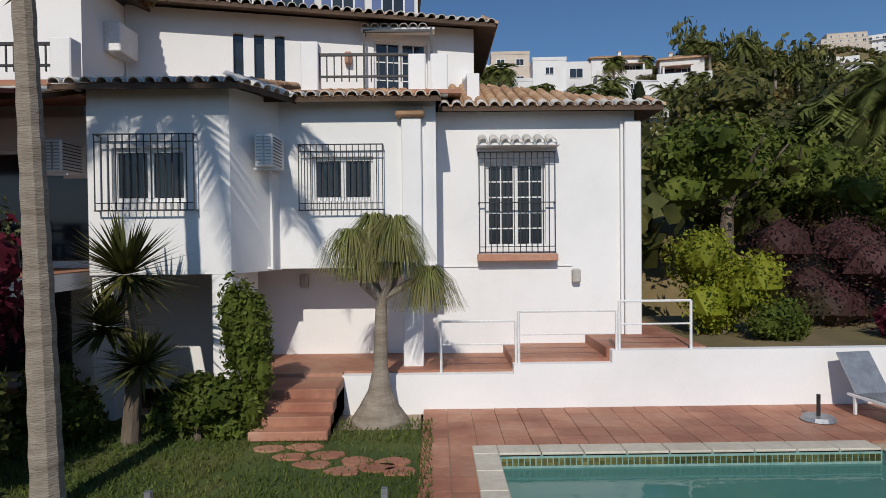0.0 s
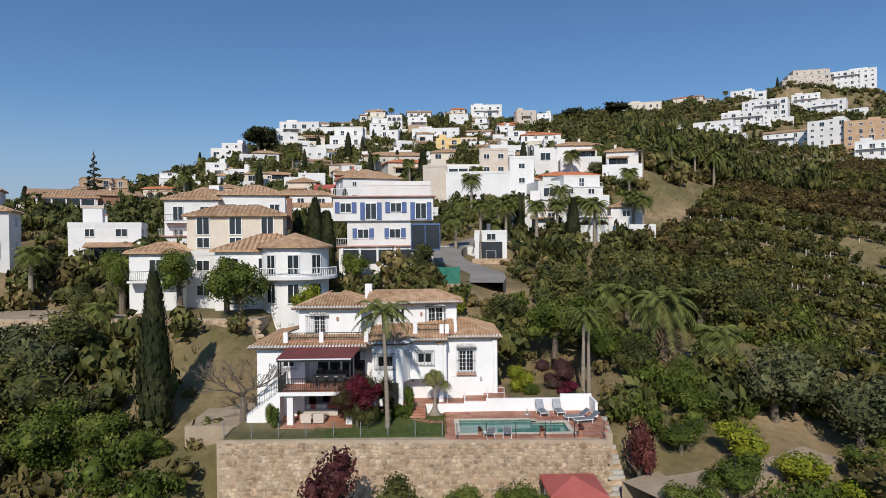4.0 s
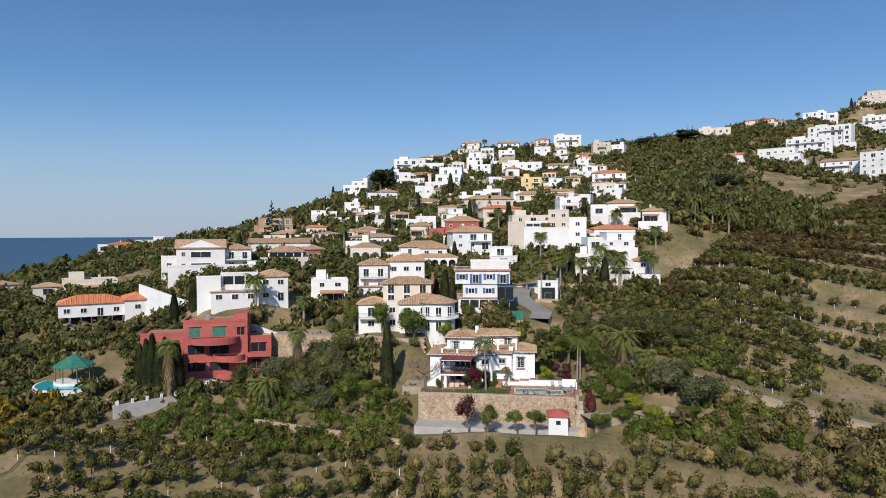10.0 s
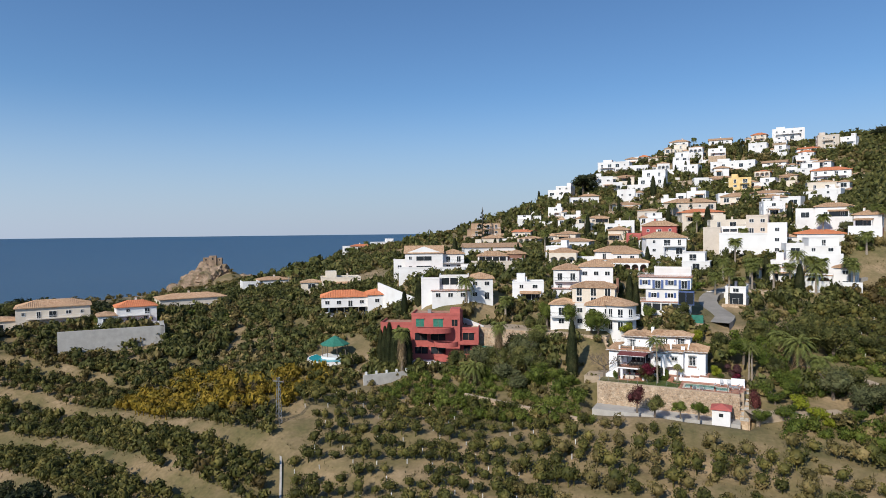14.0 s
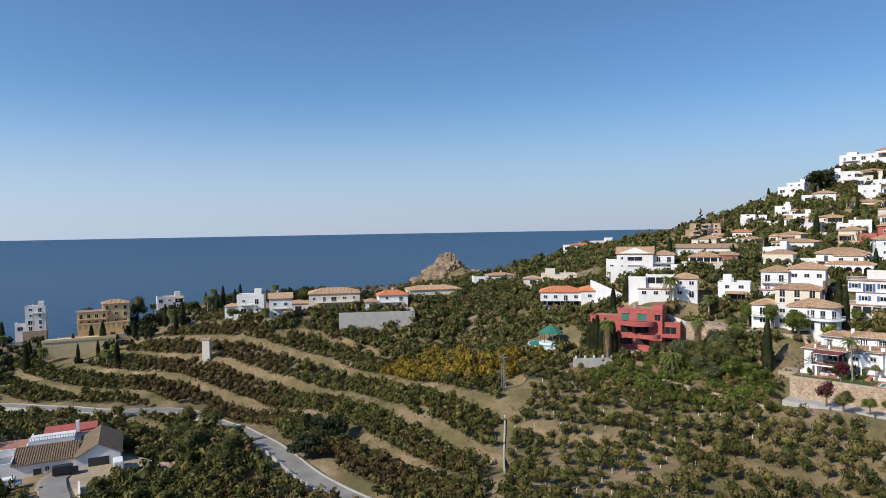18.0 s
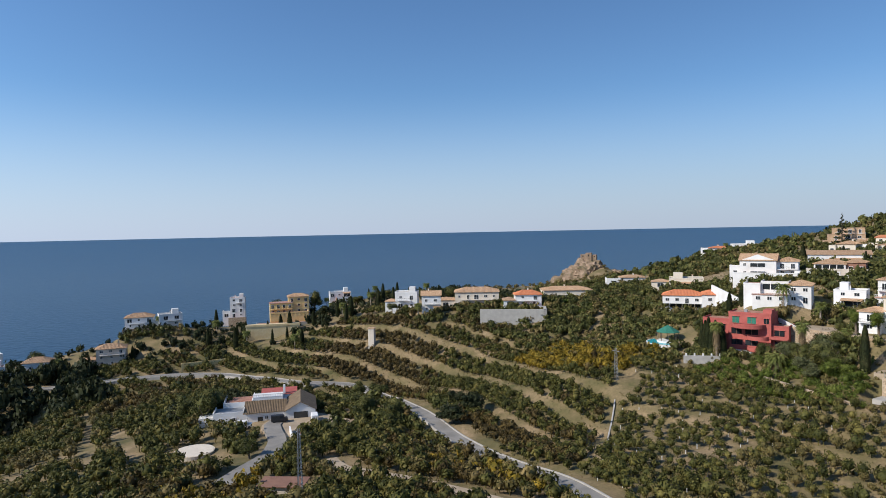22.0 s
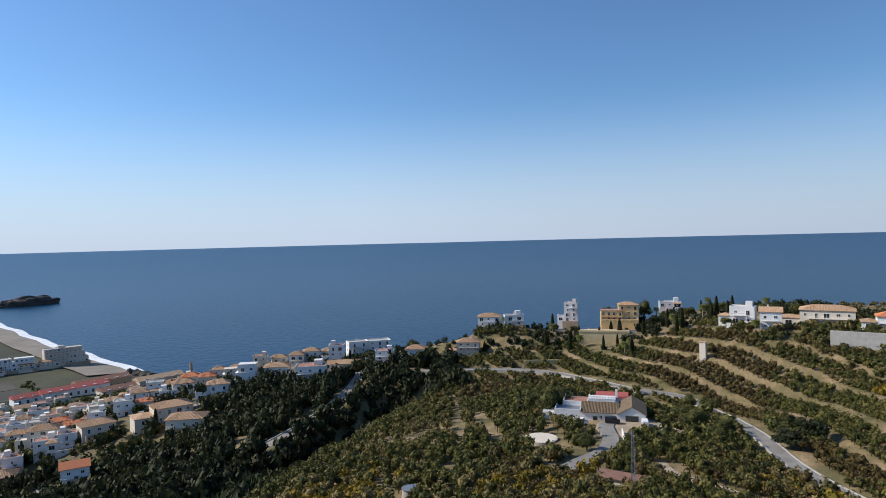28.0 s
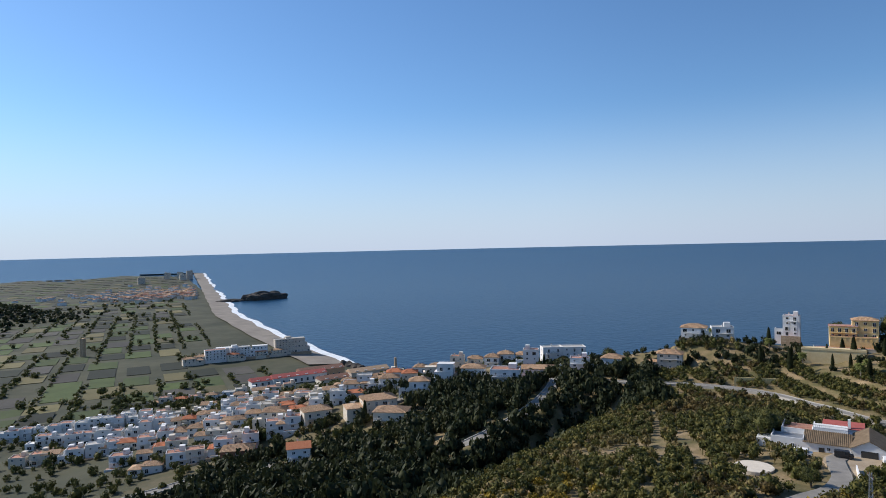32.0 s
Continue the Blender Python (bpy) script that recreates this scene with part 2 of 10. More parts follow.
def ground_material():
    m = material("hillside_ground", [(0.088, 0.084, 0.029), (0.148, 0.119, 0.051), (0.225, 0.165, 0.085), (0.33, 0.238, 0.138)], 0.09, 0.95, 0.9, 1.6, detail=14, grain=0.42)
    # the low farmed plain is greener than the dry hill
    nt = m.node_tree
    b = nt.nodes["Principled BSDF"]
    col = [l.from_socket for l in nt.links if l.to_socket == b.inputs["Base Color"]][0]
    geo = nt.nodes.new("ShaderNodeNewGeometry")
    sep = nt.nodes.new("ShaderNodeSeparateXYZ")
    nt.links.new(geo.outputs["Position"], sep.inputs[0])
    rng = nt.nodes.new("ShaderNodeMapRange")
    for key, value in (("From Min", -230.0), ("From Max", -420.0), ("To Min", 0.0), ("To Max", 0.92)):
        rng.inputs[key].default_value = value
    nt.links.new(sep.outputs["Y"], rng.inputs["Value"])
    n = nt.nodes.new("ShaderNodeTexNoise")
    n.inputs["Scale"].default_value, n.inputs["Detail"].default_value = 0.012, 8
    nt.links.new(geo.outputs["Position"], n.inputs["Vector"])
    ramp = nt.nodes.new("ShaderNodeValToRGB")
    ramp.color_ramp.elements[0].position, ramp.color_ramp.elements[0].color = 0.35, (0.022, 0.03, 0.014, 1)
    ramp.color_ramp.elements[1].position, ramp.color_ramp.elements[1].color = 0.65, (0.065, 0.068, 0.038, 1)
    nt.links.new(n.outputs["Fac"], ramp.inputs["Fac"])
    mix = nt.nodes.new("ShaderNodeMix")
    mix.data_type = "RGBA"
    nt.links.new(rng.outputs["Result"], mix.inputs["Factor"])
    nt.links.new(col, mix.inputs["A"])
    nt.links.new(ramp.outputs["Color"], mix.inputs["B"])
    nt.links.new(mix.outputs["Result"], b.inputs["Base Color"])
    return m


MAT["ground"] = ground_material()


def water_material(name, deep, shallow, scale, strength, rough=0.1, dist=0.3, gloss=0.5):
    m = bpy.data.materials.new(name)
    m.use_nodes = True
    nt = m.node_tree
    b = nt.nodes["Principled BSDF"]
    b.inputs["Roughness"].default_value, b.inputs["IOR"].default_value = rough, 1.33
    b.inputs["Specular IOR Level"].default_value = gloss
    geo = nt.nodes.new("ShaderNodeNewGeometry")
    n = nt.nodes.new("ShaderNodeTexNoise")
    n.inputs["Scale"].default_value, n.inputs["Detail"].default_value = scale, 5
    nt.links.new(geo.outputs["Position"], n.inputs["Vector"])
    big = nt.nodes.new("ShaderNodeTexNoise")
    big.inputs["Scale"].default_value = scale * 0.03
    nt.links.new(geo.outputs["Position"], big.inputs["Vector"])
    mix = nt.nodes.new("ShaderNodeMix")
    mix.data_type = "RGBA"
    mix.inputs["A"].default_value, mix.inputs["B"].default_value = (*deep, 1), (*shallow, 1)
    nt.links.new(big.outputs["Fac"], mix.inputs["Factor"])
    nt.links.new(mix.outputs["Result"], b.inputs["Base Color"])
    bp = nt.nodes.new("ShaderNodeBump")
    bp.inputs["Strength"].default_value, bp.inputs["Distance"].default_value = strength, dist
    nt.links.new(n.outputs["Fac"], bp.inputs["Height"])
    nt.links.new(bp.outputs["Normal"], b.inputs["Normal"])
    return m


MAT["sea"] = water_material("sea_water", (0.002, 0.025, 0.064), (0.006, 0.041, 0.086), 0.08, 0.9, 0.28, 1.4, 0.2)
MAT["pool"] = water_material("pool_water", (0.05, 0.16, 0.14), (0.09, 0.24, 0.2), 1.2, 0.25, 0.04, 0.06)

# ---- small makers ----
def mesh_of(name, verts, faces, mat):
    me = bpy.data.meshes.new(name)
    if isinstance(verts, np.ndarray):
        me.from_pydata(verts.tolist(), [], faces.tolist() if isinstance(faces, np.ndarray) else faces)
    else:
        me.from_pydata(verts, [], faces)
    me.materials.append(mat)
    me.update()
    return me


def part(name, bm, mat, parent=None, label=""):
    """One mesh object from a bmesh or a finished mesh, under its parent."""
    if isinstance(bm, bpy.types.Mesh):
        me = bm
    else:
        me = bpy.data.meshes.new(name)
        bm.to_mesh(me)
        bm.free()
        me.materials.append(mat)
    ob = new(name, me)
    if parent:
        ob.parent = parent
    if label:
        ob["label"] = label
    return ob


def boxes(*specs):
    """A bmesh of boxes: (x0, y0, z0, x1, y1, z1)."""
    bm = bmesh.new()
    for x0, y0, z0, x1, y1, z1 in specs:
        add_box(bm, x0, y0, z0, x1, y1, z1)
    return bm


def add_box(bm, x0, y0, z0, x1, y1, z1):
    v = [bm.verts.new(p) for p in ((x0, y0, z0), (x1, y0, z0), (x1, y1, z0), (x0, y1, z0), (x0, y0, z1), (x1, y0, z1), (x1, y1, z1), (x0, y1, z1))]
    for f in ((0, 3, 2, 1), (4, 5, 6, 7), (0, 1, 5, 4), (1, 2, 6, 5), (2, 3, 7, 6), (3, 0, 4, 7)):
        bm.faces.new([v[i] for i in f])
    return v


def hoop(bm, outer, inner, z0, z1, flat=None):
    """A closed rectangular ring as one piece; flat: stand it up as a window frame, with y from flat[0] to flat[1]."""
    def corner(x, y, z):
        return bm.verts.new((x, flat[0] + (z - z0) / (z1 - z0) * (flat[1] - flat[0]), y) if flat else (x, y, z))
    sets = []
    for (x0, y0, x1, y1) in (outer, inner):
        for z in (z0, z1):
            sets.append([corner(x, y, z) for x, y in ((x0, y0), (x1, y0), (x1, y1), (x0, y1))])
    ol, oh, il, ih = sets
    for i in range(4):
        j = (i + 1) % 4
        for q in ((ol[i], ol[j], oh[j], oh[i]), (il[j], il[i], ih[i], ih[j]), (oh[i], oh[j], ih[j], ih[i]), (ol[j], ol[i], il[i], il[j])):
            bm.faces.new(q[::-1] if flat else q)


def ring_of(outer, inner, z0, z1):
    bm = bmesh.new()
    hoop(bm, outer, inner, z0, z1)
    return bm


def soft_box(x0, y0, z0, x1, y1, z1, r=0.02, seg=1):
    bm = boxes((x0, y0, z0, x1, y1, z1))
    bmesh.ops.bevel(bm, geom=bm.edges[:], offset=r, segments=seg, affect="EDGES")
    return bm


def tube(pts, radii, sides=8, caps=True):
    """Verts and faces of a tube through the points."""
    v, f = [], []
    pts = [Vector(p) for p in pts]
    for i, p in enumerate(pts):
        d = (pts[min(i + 1, len(pts) - 1)] - pts[max(i - 1, 0)]).normalized()
        a = d.cross(Vector((0.31, 0.9, 0.2))).normalized()
        b = d.cross(a)
        r = radii[i] if isinstance(radii, (list, tuple)) else radii
        for k in range(sides):
            t = 2 * math.pi * k / sides
            v.append(tuple(p + a * (math.cos(t) * r) + b * (math.sin(t) * r)))
    for i in range(len(pts) - 1):
        for k in range(sides):
            j = (k + 1) % sides
            f.append((i * sides + k, i * sides + j, (i + 1) * sides + j, (i + 1) * sides + k))
    if caps:
        f.append(tuple(range(sides))[::-1])
        f.append(tuple((len(pts) - 1) * sides + k for k in range(sides)))
    return v, f


def join(pieces):
    v, f = [], []
    for pv, pf in pieces:
        n = len(v)
        v += [tuple(p) for p in pv]
        f += [tuple(i + n for i in q) for q in pf]
    return v, f


def root(name, m, label, category, group="", kind=""):
    ob = new(name)
    ob.matrix_world = m
    return tagged(ob, label, category, group, kind)


# ---- the lie of the land ----
HOUSES = {
    "upper ridge": [
        (-34.5, 338.3, 174.8, 5, 11.8, 7.6, "h", 0),
        (-9.6, 340.9, 174.7, 1, 14, 7.2, "g", 0),
        (13.7, 341.3, 177.2, -2, 8.7, 6.5, "h", 1),
        (13, 311, 166, -2, 9.9, 7.1, "f", 0),
        (30.1, 345, 174.8, -4, 18.2, 9.9, "f", 0),
        (49.1, 314, 166.4, -7, 10.9, 9.0, "f", 2),
        (60.2, 314.5, 165.7, -8, 7.8, 8.2, "f", 0),
        (-42.9, 296.9, 163.7, 6, 10.7, 3.8, "h", 1),
        (39.4, 314.1, 164.4, -5, 13.4, 5.3, "h", 0),
    ],
    "upper slope": [
        (-65.8, 277.2, 156.3, 10, 18.6, 6.5, "f", 0),
        (-39, 238.3, 142.3, 7, 15.7, 11.7, "s", 0),
        (-63.8, 234.5, 144, 11, 9.6, 7, "f", 0),
        (-66.9, 214, 135.6, 12, 9.6, 5.5, "h", 0),
        (-44.2, 196.5, 130.4, 9, 12.8, 4.9, "h", 0),
        (-24.2, 279.1, 153.1, 4, 13.7, 5.9, "f", 0),
        (0.4, 282.1, 152.9, 0, 23.2, 7.2, "f", 0),
        (-5.5, 249.9, 145.6, 1, 12.6, 4.5, "h", 0),
        (4.9, 226.6, 138.6, -1, 10.1, 8.1, "f", 3),
        (21.5, 276.9, 153.3, -3, 11.9, 6.1, "g", 0),
    ],
    "middle slope": [
        (44.2, 234.8, 143.6, -7, 16.4, 7.3, "h", 0),
        (38.8, 203, 134.8, -7, 13.3, 6.9, "s", 1),
        (5.4, 190.8, 130.7, -1, 14.3, 7.2, "h", 1),
        (-14.1, 180.2, 127.2, 3, 21, 8.3, "h", 2),
        (-8.4, 160, 124.5, 2, 15.7, 5.7, "h", 1),
        (17.2, 181.5, 133.2, -3, 13.8, 4.8, "h", 0),
        (-21.8, 142.8, 116.7, 6, 12.9, 8.7, "h", 4),
        (3.8, 135.6, 119.8, -1, 15.1, 5.2, "f", 1),
        (-53.6, 131, 114, 14, 15.1, 5, "h", 0),
    ],
    "lower slope": [
        (-16.1, 109.1, 110.6, 5, 13, 10.6, "h", 0),
        (-30.5, 102.6, 109.3, 9, 15, 7.2, "a", 0),
        (35.6, 127.4, 125, -9, 10.7, 5.3, "h", 0),
        (30.6, 115.7, 116.5, -8, 13.1, 4.9, "h", 0),
        (44.4, 116.7, 121.9, -11, 7.4, 5.4, "h", 0),
        (20.5, 87.6, 106.9, -6, 7.1, 5.7, "f", 0),
        (-80.2, 109.4, 111.7, 22, 21.5, 5.8, "g", 0),
        (-108.2, 167.5, 116.9, 23, 16.8, 9.1, "s", 5),
        (-195.9, 194.2, 110.9, 34, 13.2, 4.5, "h", 0),
        (-193.4, 215.2, 112, 32, 15.3, 4, "f", 0),
    ],
    "right ridge": [
        (116.6, 369.2, 182.5, -14, 7.9, 6, "h", 0),
        (133.7, 372.8, 184.4, -16, 20.7, 7.2, "f", 1),
        (124.4, 299.3, 160.2, -17, 11.1, 5.7, "g", 0),
        (176.2, 406.2, 197.1, -19, 19.5, 6.8, "h", 1),
        (215.2, 408.5, 201.5, -23, 15.3, 5.5, "f", 0),
        (161.3, 324, 158.7, -21, 27.9, 12.7, "s", 0),
        (199.4, 347.1, 174.7, -24, 24.5, 12.6, "f", 0),
        (181.7, 335.7, 169, -23, 25.7, 9.1, "f", 0),
    ],
    "right slope": [
        (183.6, 295.2, 150.5, -25, 21.6, 10.8, "g", 0),
        (193.4, 275.6, 147.1, -27, 16.7, 14.8, "f", 0),
        (204.4, 266.4, 144.6, -29, 18, 15.3, "f", 5),
        (196.1, 245.4, 137.1, -30, 16.7, 10.2, "f", 0),
        (263, 416.8, 213.1, -27, 31.2, 10.7, "s", 2),
        (289, 414.4, 205.3, -29, 40.3, 16.1, "f", 0),
        (249.2, 391.1, 193.7, -27, 16.7, 6.9, "f", 0),
        (252.7, 371.2, 182.2, -28, 19.8, 10.1, "f", 0),
    ],
    "headland": [
        (-209.6, -20.5, 92.4, 63, 10.5, 7.5, "f", 0),
        (-194.2, -16, 91.7, 60, 8.6, 9.5, "g", 0),
        (-194, 9, 92.4, 56, 20.6, 9, "h", 1),
        (-169.4, 20.3, 93.9, 51, 11.7, 7, "h", 0),
        (-175.1, 48, 94.8, 47, 22.6, 5.8, "h", 1),
        (-185.3, 104.5, 97.6, 42, 13.1, 5, "h", 0),
        (-129.5, 78.6, 101, 37, 14.3, 4.3, "f", 1),
        (-327.9, -72.6, 79.8, 78, 8.5, 11.5, "f", 0),
        (-297.1, -18.7, 90.5, 69, 9, 3, "f", 0),
    ],
    "shore street": [
        (-296.5, -128.5, 82.5, 83, 13, 7.5, "h", 0),
        (-291, -115, 83.0, 80, 11, 6, "f", 0),
        (-273.3, -142.8, 69.4, 86, 12.4, 9.9, "h", 2),
        (-268.6, -171.7, 67.7, 91, 10.7, 9.4, "h", 0),
        (-263.9, -188.6, 67.6, 94, 9.9, 7.8, "f", 0),
        (-304.8, -219.8, 62.5, 98, 9.1, 10.1, "f", 0),
        (-315.2, -208.7, 63.1, 96, 12.1, 9.6, "f", 0),
        (-320.5, -196, 63.9, 94, 14, 8.4, "f", 0),
        (-277, -212, 63.1, 97, 18.5, 5.6, "h", 0),
    ],
    "town edge": [
        (-256.1, -261.1, 59.4, 106, 11.6, 12.5, "s", 0),
        (-260.9, -245.3, 62.3, 103, 12.8, 9.1, "h", 0),
        (-242.9, -270.6, 58.3, 108, 10.9, 8.9, "h", 0),
        (-220.1, -285.4, 54.5, 111, 16.7, 8.3, "h", 1),
        (-202.8, -271.7, 52.5, 110, 15.6, 9.1, "h", 1),
        (-256.5, -226.9, 59.7, 100, 15.4, 10.4, "f", 0),
        (-215.4, -317.4, 47.7, 117, 14.1, 9, "h", 1),
        (-218.4, -342.1, 44.6, 120, 12.5, 9.6, "h", 1),
        (-157.6, -296.2, 45.3, 118, 9.2, 11.5, "g", 0),
        (-187.3, -344.3, 36, 124, 14.6, 7.9, "h", 6),
    ],
}
# spot heights: villa spur, orchard bowl, farm knoll, valley, right-hand slope, ridge
SPOTS = [
    (-5, -16, 84.7), (-24, -29, 81.4), (-40, -59, 80.5), (-49, -77, 77), (-22, -115, 85), (-50, -164, 80.5), (-64, -208, 74),
    (-127, -243, 57), (-39, -19, 84.5), (-78, -39, 81), (-131, -1, 82), (-166, -30, 80), (-184, -76, 72), (-174, -112, 70),
    (-42, 4, 85.3), (-57, -45, 76.5), (-153, -55, 67.5), (-95, -77, 75), (-119, -108, 77), (-88, -132, 78), (-106, -208, 69),
    (-153, -188, 66), (-217, -219, 63), (-219, -99, 68), (-184, -449, 20), (-72, -22, 87), (-488, -474, 7), (-474, -428, 8), (-520, -525, 4), (-400, -510, 10), (-285.3, -56.8, 77.9), (-380, -430, 22), (-330, -560, 12),
]
SLOPES = [
    (80, 80, 97.5), (92, 152, 120.6), (184, 250, 141), (68, 29, 88), (48, -7, 84.5), (97, 243, 142), (110, 355, 181), (14, -45, 79),
    (60, -80, 74), (60, -170, 80), (150, -60, 80), (150, 60, 98), (300, 150, 135), (320, 320, 185), (0, 470, 150), (150, 520, 180),
    (-150, 420, 110), (-160, 300, 118), (-231, 41, 91), (-393, 270, 78), (-260, 150, 92), (330, 520, 190), (120, -300, 60),
    (-30, -320, 50), (20, 28, 95), (-25, 24, 95), (40, 40, 95), (2, 50, 100.5),
]
COAST = [(5000, -5000), (1500, -4200), (-300, -3700), (-1400, -3200), (-2030, -2750), (-2500, -2390), (-2650, -2150), (-1900, -1560), (-1339, -1130), (-1080, -930), (-873, -735), (-700, -570), (-610, -480), (-520, -380), (-430, -260),
         (-395, -150), (-400, 0), (-420, 140), (-520, 235), (-560, 330), (-430, 420), (-300, 620), (-260, 1000), (-200, 5000)]
# the nearer houses: x, y, z, facing, width, height, roof, colour
NEAR = {
    "bay_house": (-22.5, 33.0, 98.6, 8, 18.0, 8.6, "h", 0),
    "blue_house": (-7.0, 43.5, 101.6, 3, 11.4, 10.4, "s", 0),
    "garage": (8.1, 66.5, 101.9, -4, 5.0, 4.6, "f", 0),
    "terrace_house": (31.5, 83.0, 105.5, -10, 12.0, 7.0, "f", 0),
    "modern_house": (11.6, 111.0, 113.6, -3, 18.0, 11.5, "s", 0),
    "red_house": (-58.5, 22.0, 90.2, 20, 22.0, 11.0, "s", 4),
    "orange_roof_house": (-100.0, 46.0, 96.3, 36, 17.5, 9.0, "h", 0),
    "white_terraced_house": (-62.0, 39.5, 103.4, 25, 19.0, 6.4, "f", 0),
    "gabled_house": (-85.0, 71.0, 108.8, 27, 18.0, 7.0, "g", 0),
    "arched_house": (-31.0, 57.0, 105.0, 12, 15.0, 7.6, "a", 0),
    "small_flat_house": (-45.0, 50.0, 102.5, 18, 8.6, 5.2, "f", 0),
}
PADS = [(-6, 9, 92.0), (9, 10, 91.5), (-5, 20, 92.5), (-87, 16, 89.3), (-50, 12, 88.5), (-70, 8, 87.5)]


def anchor_table():
    rows = [h[:3] for hs in HOUSES.values() for h in hs] + [h[:3] for h in NEAR.values()] + SPOTS + SLOPES + PADS
    return np.array(rows, float)


ANCHORS = anchor_table()
SOFT = 12.0


def _phi(d2):
    return np.sqrt(d2 + SOFT * SOFT)


_d2 = ((ANCHORS[:, None, :2] - ANCHORS[None, :, :2]) ** 2).sum(-1)
_K = _phi(_d2) - 3.0 * np.eye(len(ANCHORS))
_mean = ANCHORS[:, 2].mean()
WEIGHTS = np.linalg.solve(_K, ANCHORS[:, 2] - _mean)


def coast_distance(x, y):
    """Metres inland (positive) or out at sea (negative)."""
    best = np.full(x.shape, 1e9)
    sign = np.ones(x.shape)
    for (ax, ay), (bx, by) in zip(COAST[:-1], COAST[1:]):
        dx, dy = bx - ax, by - ay
        t = np.clip(((x - ax) * dx + (y - ay) * dy) / (dx * dx + dy * dy), 0, 1)
        d = np.hypot(x - ax - t * dx, y - ay - t * dy)
        side = np.sign(dx * (y - ay) - dy * (x - ax))
        near = d < best
        best = np.where(near, d, best)
        sign = np.where(near, -side, sign)
    return best * sign


PLOTS = [(h[0], h[1], h[2], h[4] * 0.55 + 4.0) for hs in HOUSES.values() for h in hs] + [(h[0], h[1], h[2], h[4] * 0.5 + 5.0) for h in NEAR.values()]


def smooth(a, b, v):
    t = np.clip((v - a) / (b - a), 0, 1)
    return t * t * (3 - 2 * t)


WAYS = {
    "road": [(-300, -270), (-262, -215), (-244, -165), (-240, -138), (-224, -106), (-200, -94), (-178, -84), (-164, -66), (-140, -63), (-118, -68), (-98, -72), (-75, -77), (-50, -79), (-25, -81), (5, -90), (60, -120)],
    "lane": [(5, 40), (6, 47), (3, 55), (1, 63), (3, 74), (14, 84), (40, 92)],
    "drive": [(-113, -101), (-111, -112), (-104, -115), (-93, -117), (-82, -122), (-75, -128), (-66, -136)],
    "track": [(22, 26), (32, 21), (44, 15), (56, 11), (90, 6)],
    "lower_track": [(-20, -96), (-34, -101), (-48, -106), (-62, -112), (-70, -112)],
    "yard": [(12, 1.5), (16, 3.5), (21, 6), (26, 8)],
    "valley": [(-100, -390), (-171, -340), (-161, -306), (-150, -275), (-151, -252), (-158, -225), (-205, -205), (-255, -200)],
}


def way_distance(x, y):
    best = np.full(x.shape, 1e9)
    for pts in WAYS.values():
        for (ax, ay), (bx, by) in zip(pts[:-1], pts[1:]):
            dx, dy = bx - ax, by - ay
            t = np.clip(((x - ax) * dx + (y - ay) * dy) / (dx * dx + dy * dy), 0, 1)
            best = np.minimum(best, np.hypot(x - ax - t * dx, y - ay - t * dy))
    return best


# orchard terraces follow long curving rows
WEST_X, WEST_Y, WEST_STEP = [-262, -208, -187, -155, -124, -82, -60, -20], [-57, -41.5, -32, -22, -20, -30, -32, -34], 13.5
SLOPE_STEP, YOUNG_STEP = 12.0, 4.7


def west_row(x, v):
    return np.interp(x, WEST_X, WEST_Y) + v


def slope_row(x, c):
    return c - 0.0105 * (x - 38 - 0.95 * (c - 60)) ** 2


def young_row(x, v):
    return -30 + 0.32 * (x + 60) + v + 1.6 * np.sin(x * 0.09 + v * 0.11)


def step_shift(v, step, drop):
    """Level floor and short bank: how far the ground moves from an even slope."""
    f = (v / step) % 1.0
    return drop * np.where(f < 0.84, 0.5 - f, -0.34 + 0.84 * (f - 0.84) / 0.16)


def terraced(x, y, h):
    """Cut level steps with short banks into the orchard slopes, fading out towards roads and houses."""
    fade = smooth(2.5, 6.0, way_distance(x, y))
    for px_, py_, _, pr_ in PLOTS:
        fade = fade * smooth(pr_, pr_ + 5, np.hypot(x - px_, y - py_))
    west = fade * smooth(-262, -250, x) * smooth(-30, -44, x) * smooth(-104, -92, y) * smooth(4, -3, y)
    h = h + west * step_shift(y - west_row(x, 0.0), WEST_STEP, 1.3)
    c = y
    for _ in range(4):
        c = 0.5 * c + 0.5 * (y + 0.0105 * (x - 38 - 0.95 * (c - 60)) ** 2)
    c = np.clip(c, 0, 260)
    side = fade * smooth(17, 25, x - 0.72 * (c - 60)) * smooth(24, 36, x) * smooth(205, 190, x) * smooth(40, 48, c) * smooth(236, 220, c) * smooth(12, 20, y)
    h = h + side * step_shift(c, SLOPE_STEP, 1.9)
    low = fade * smooth(-20, -12, x) * smooth(70, 60, x) * smooth(-80, -70, y) * smooth(-6, -12, y)
    return h + low * step_shift(y + 0.12 * x, 7.5, 0.7)


GULLY = [(-20, -262), (-74, -234), (-128, -214), (-178, -197), (-212, -178)]


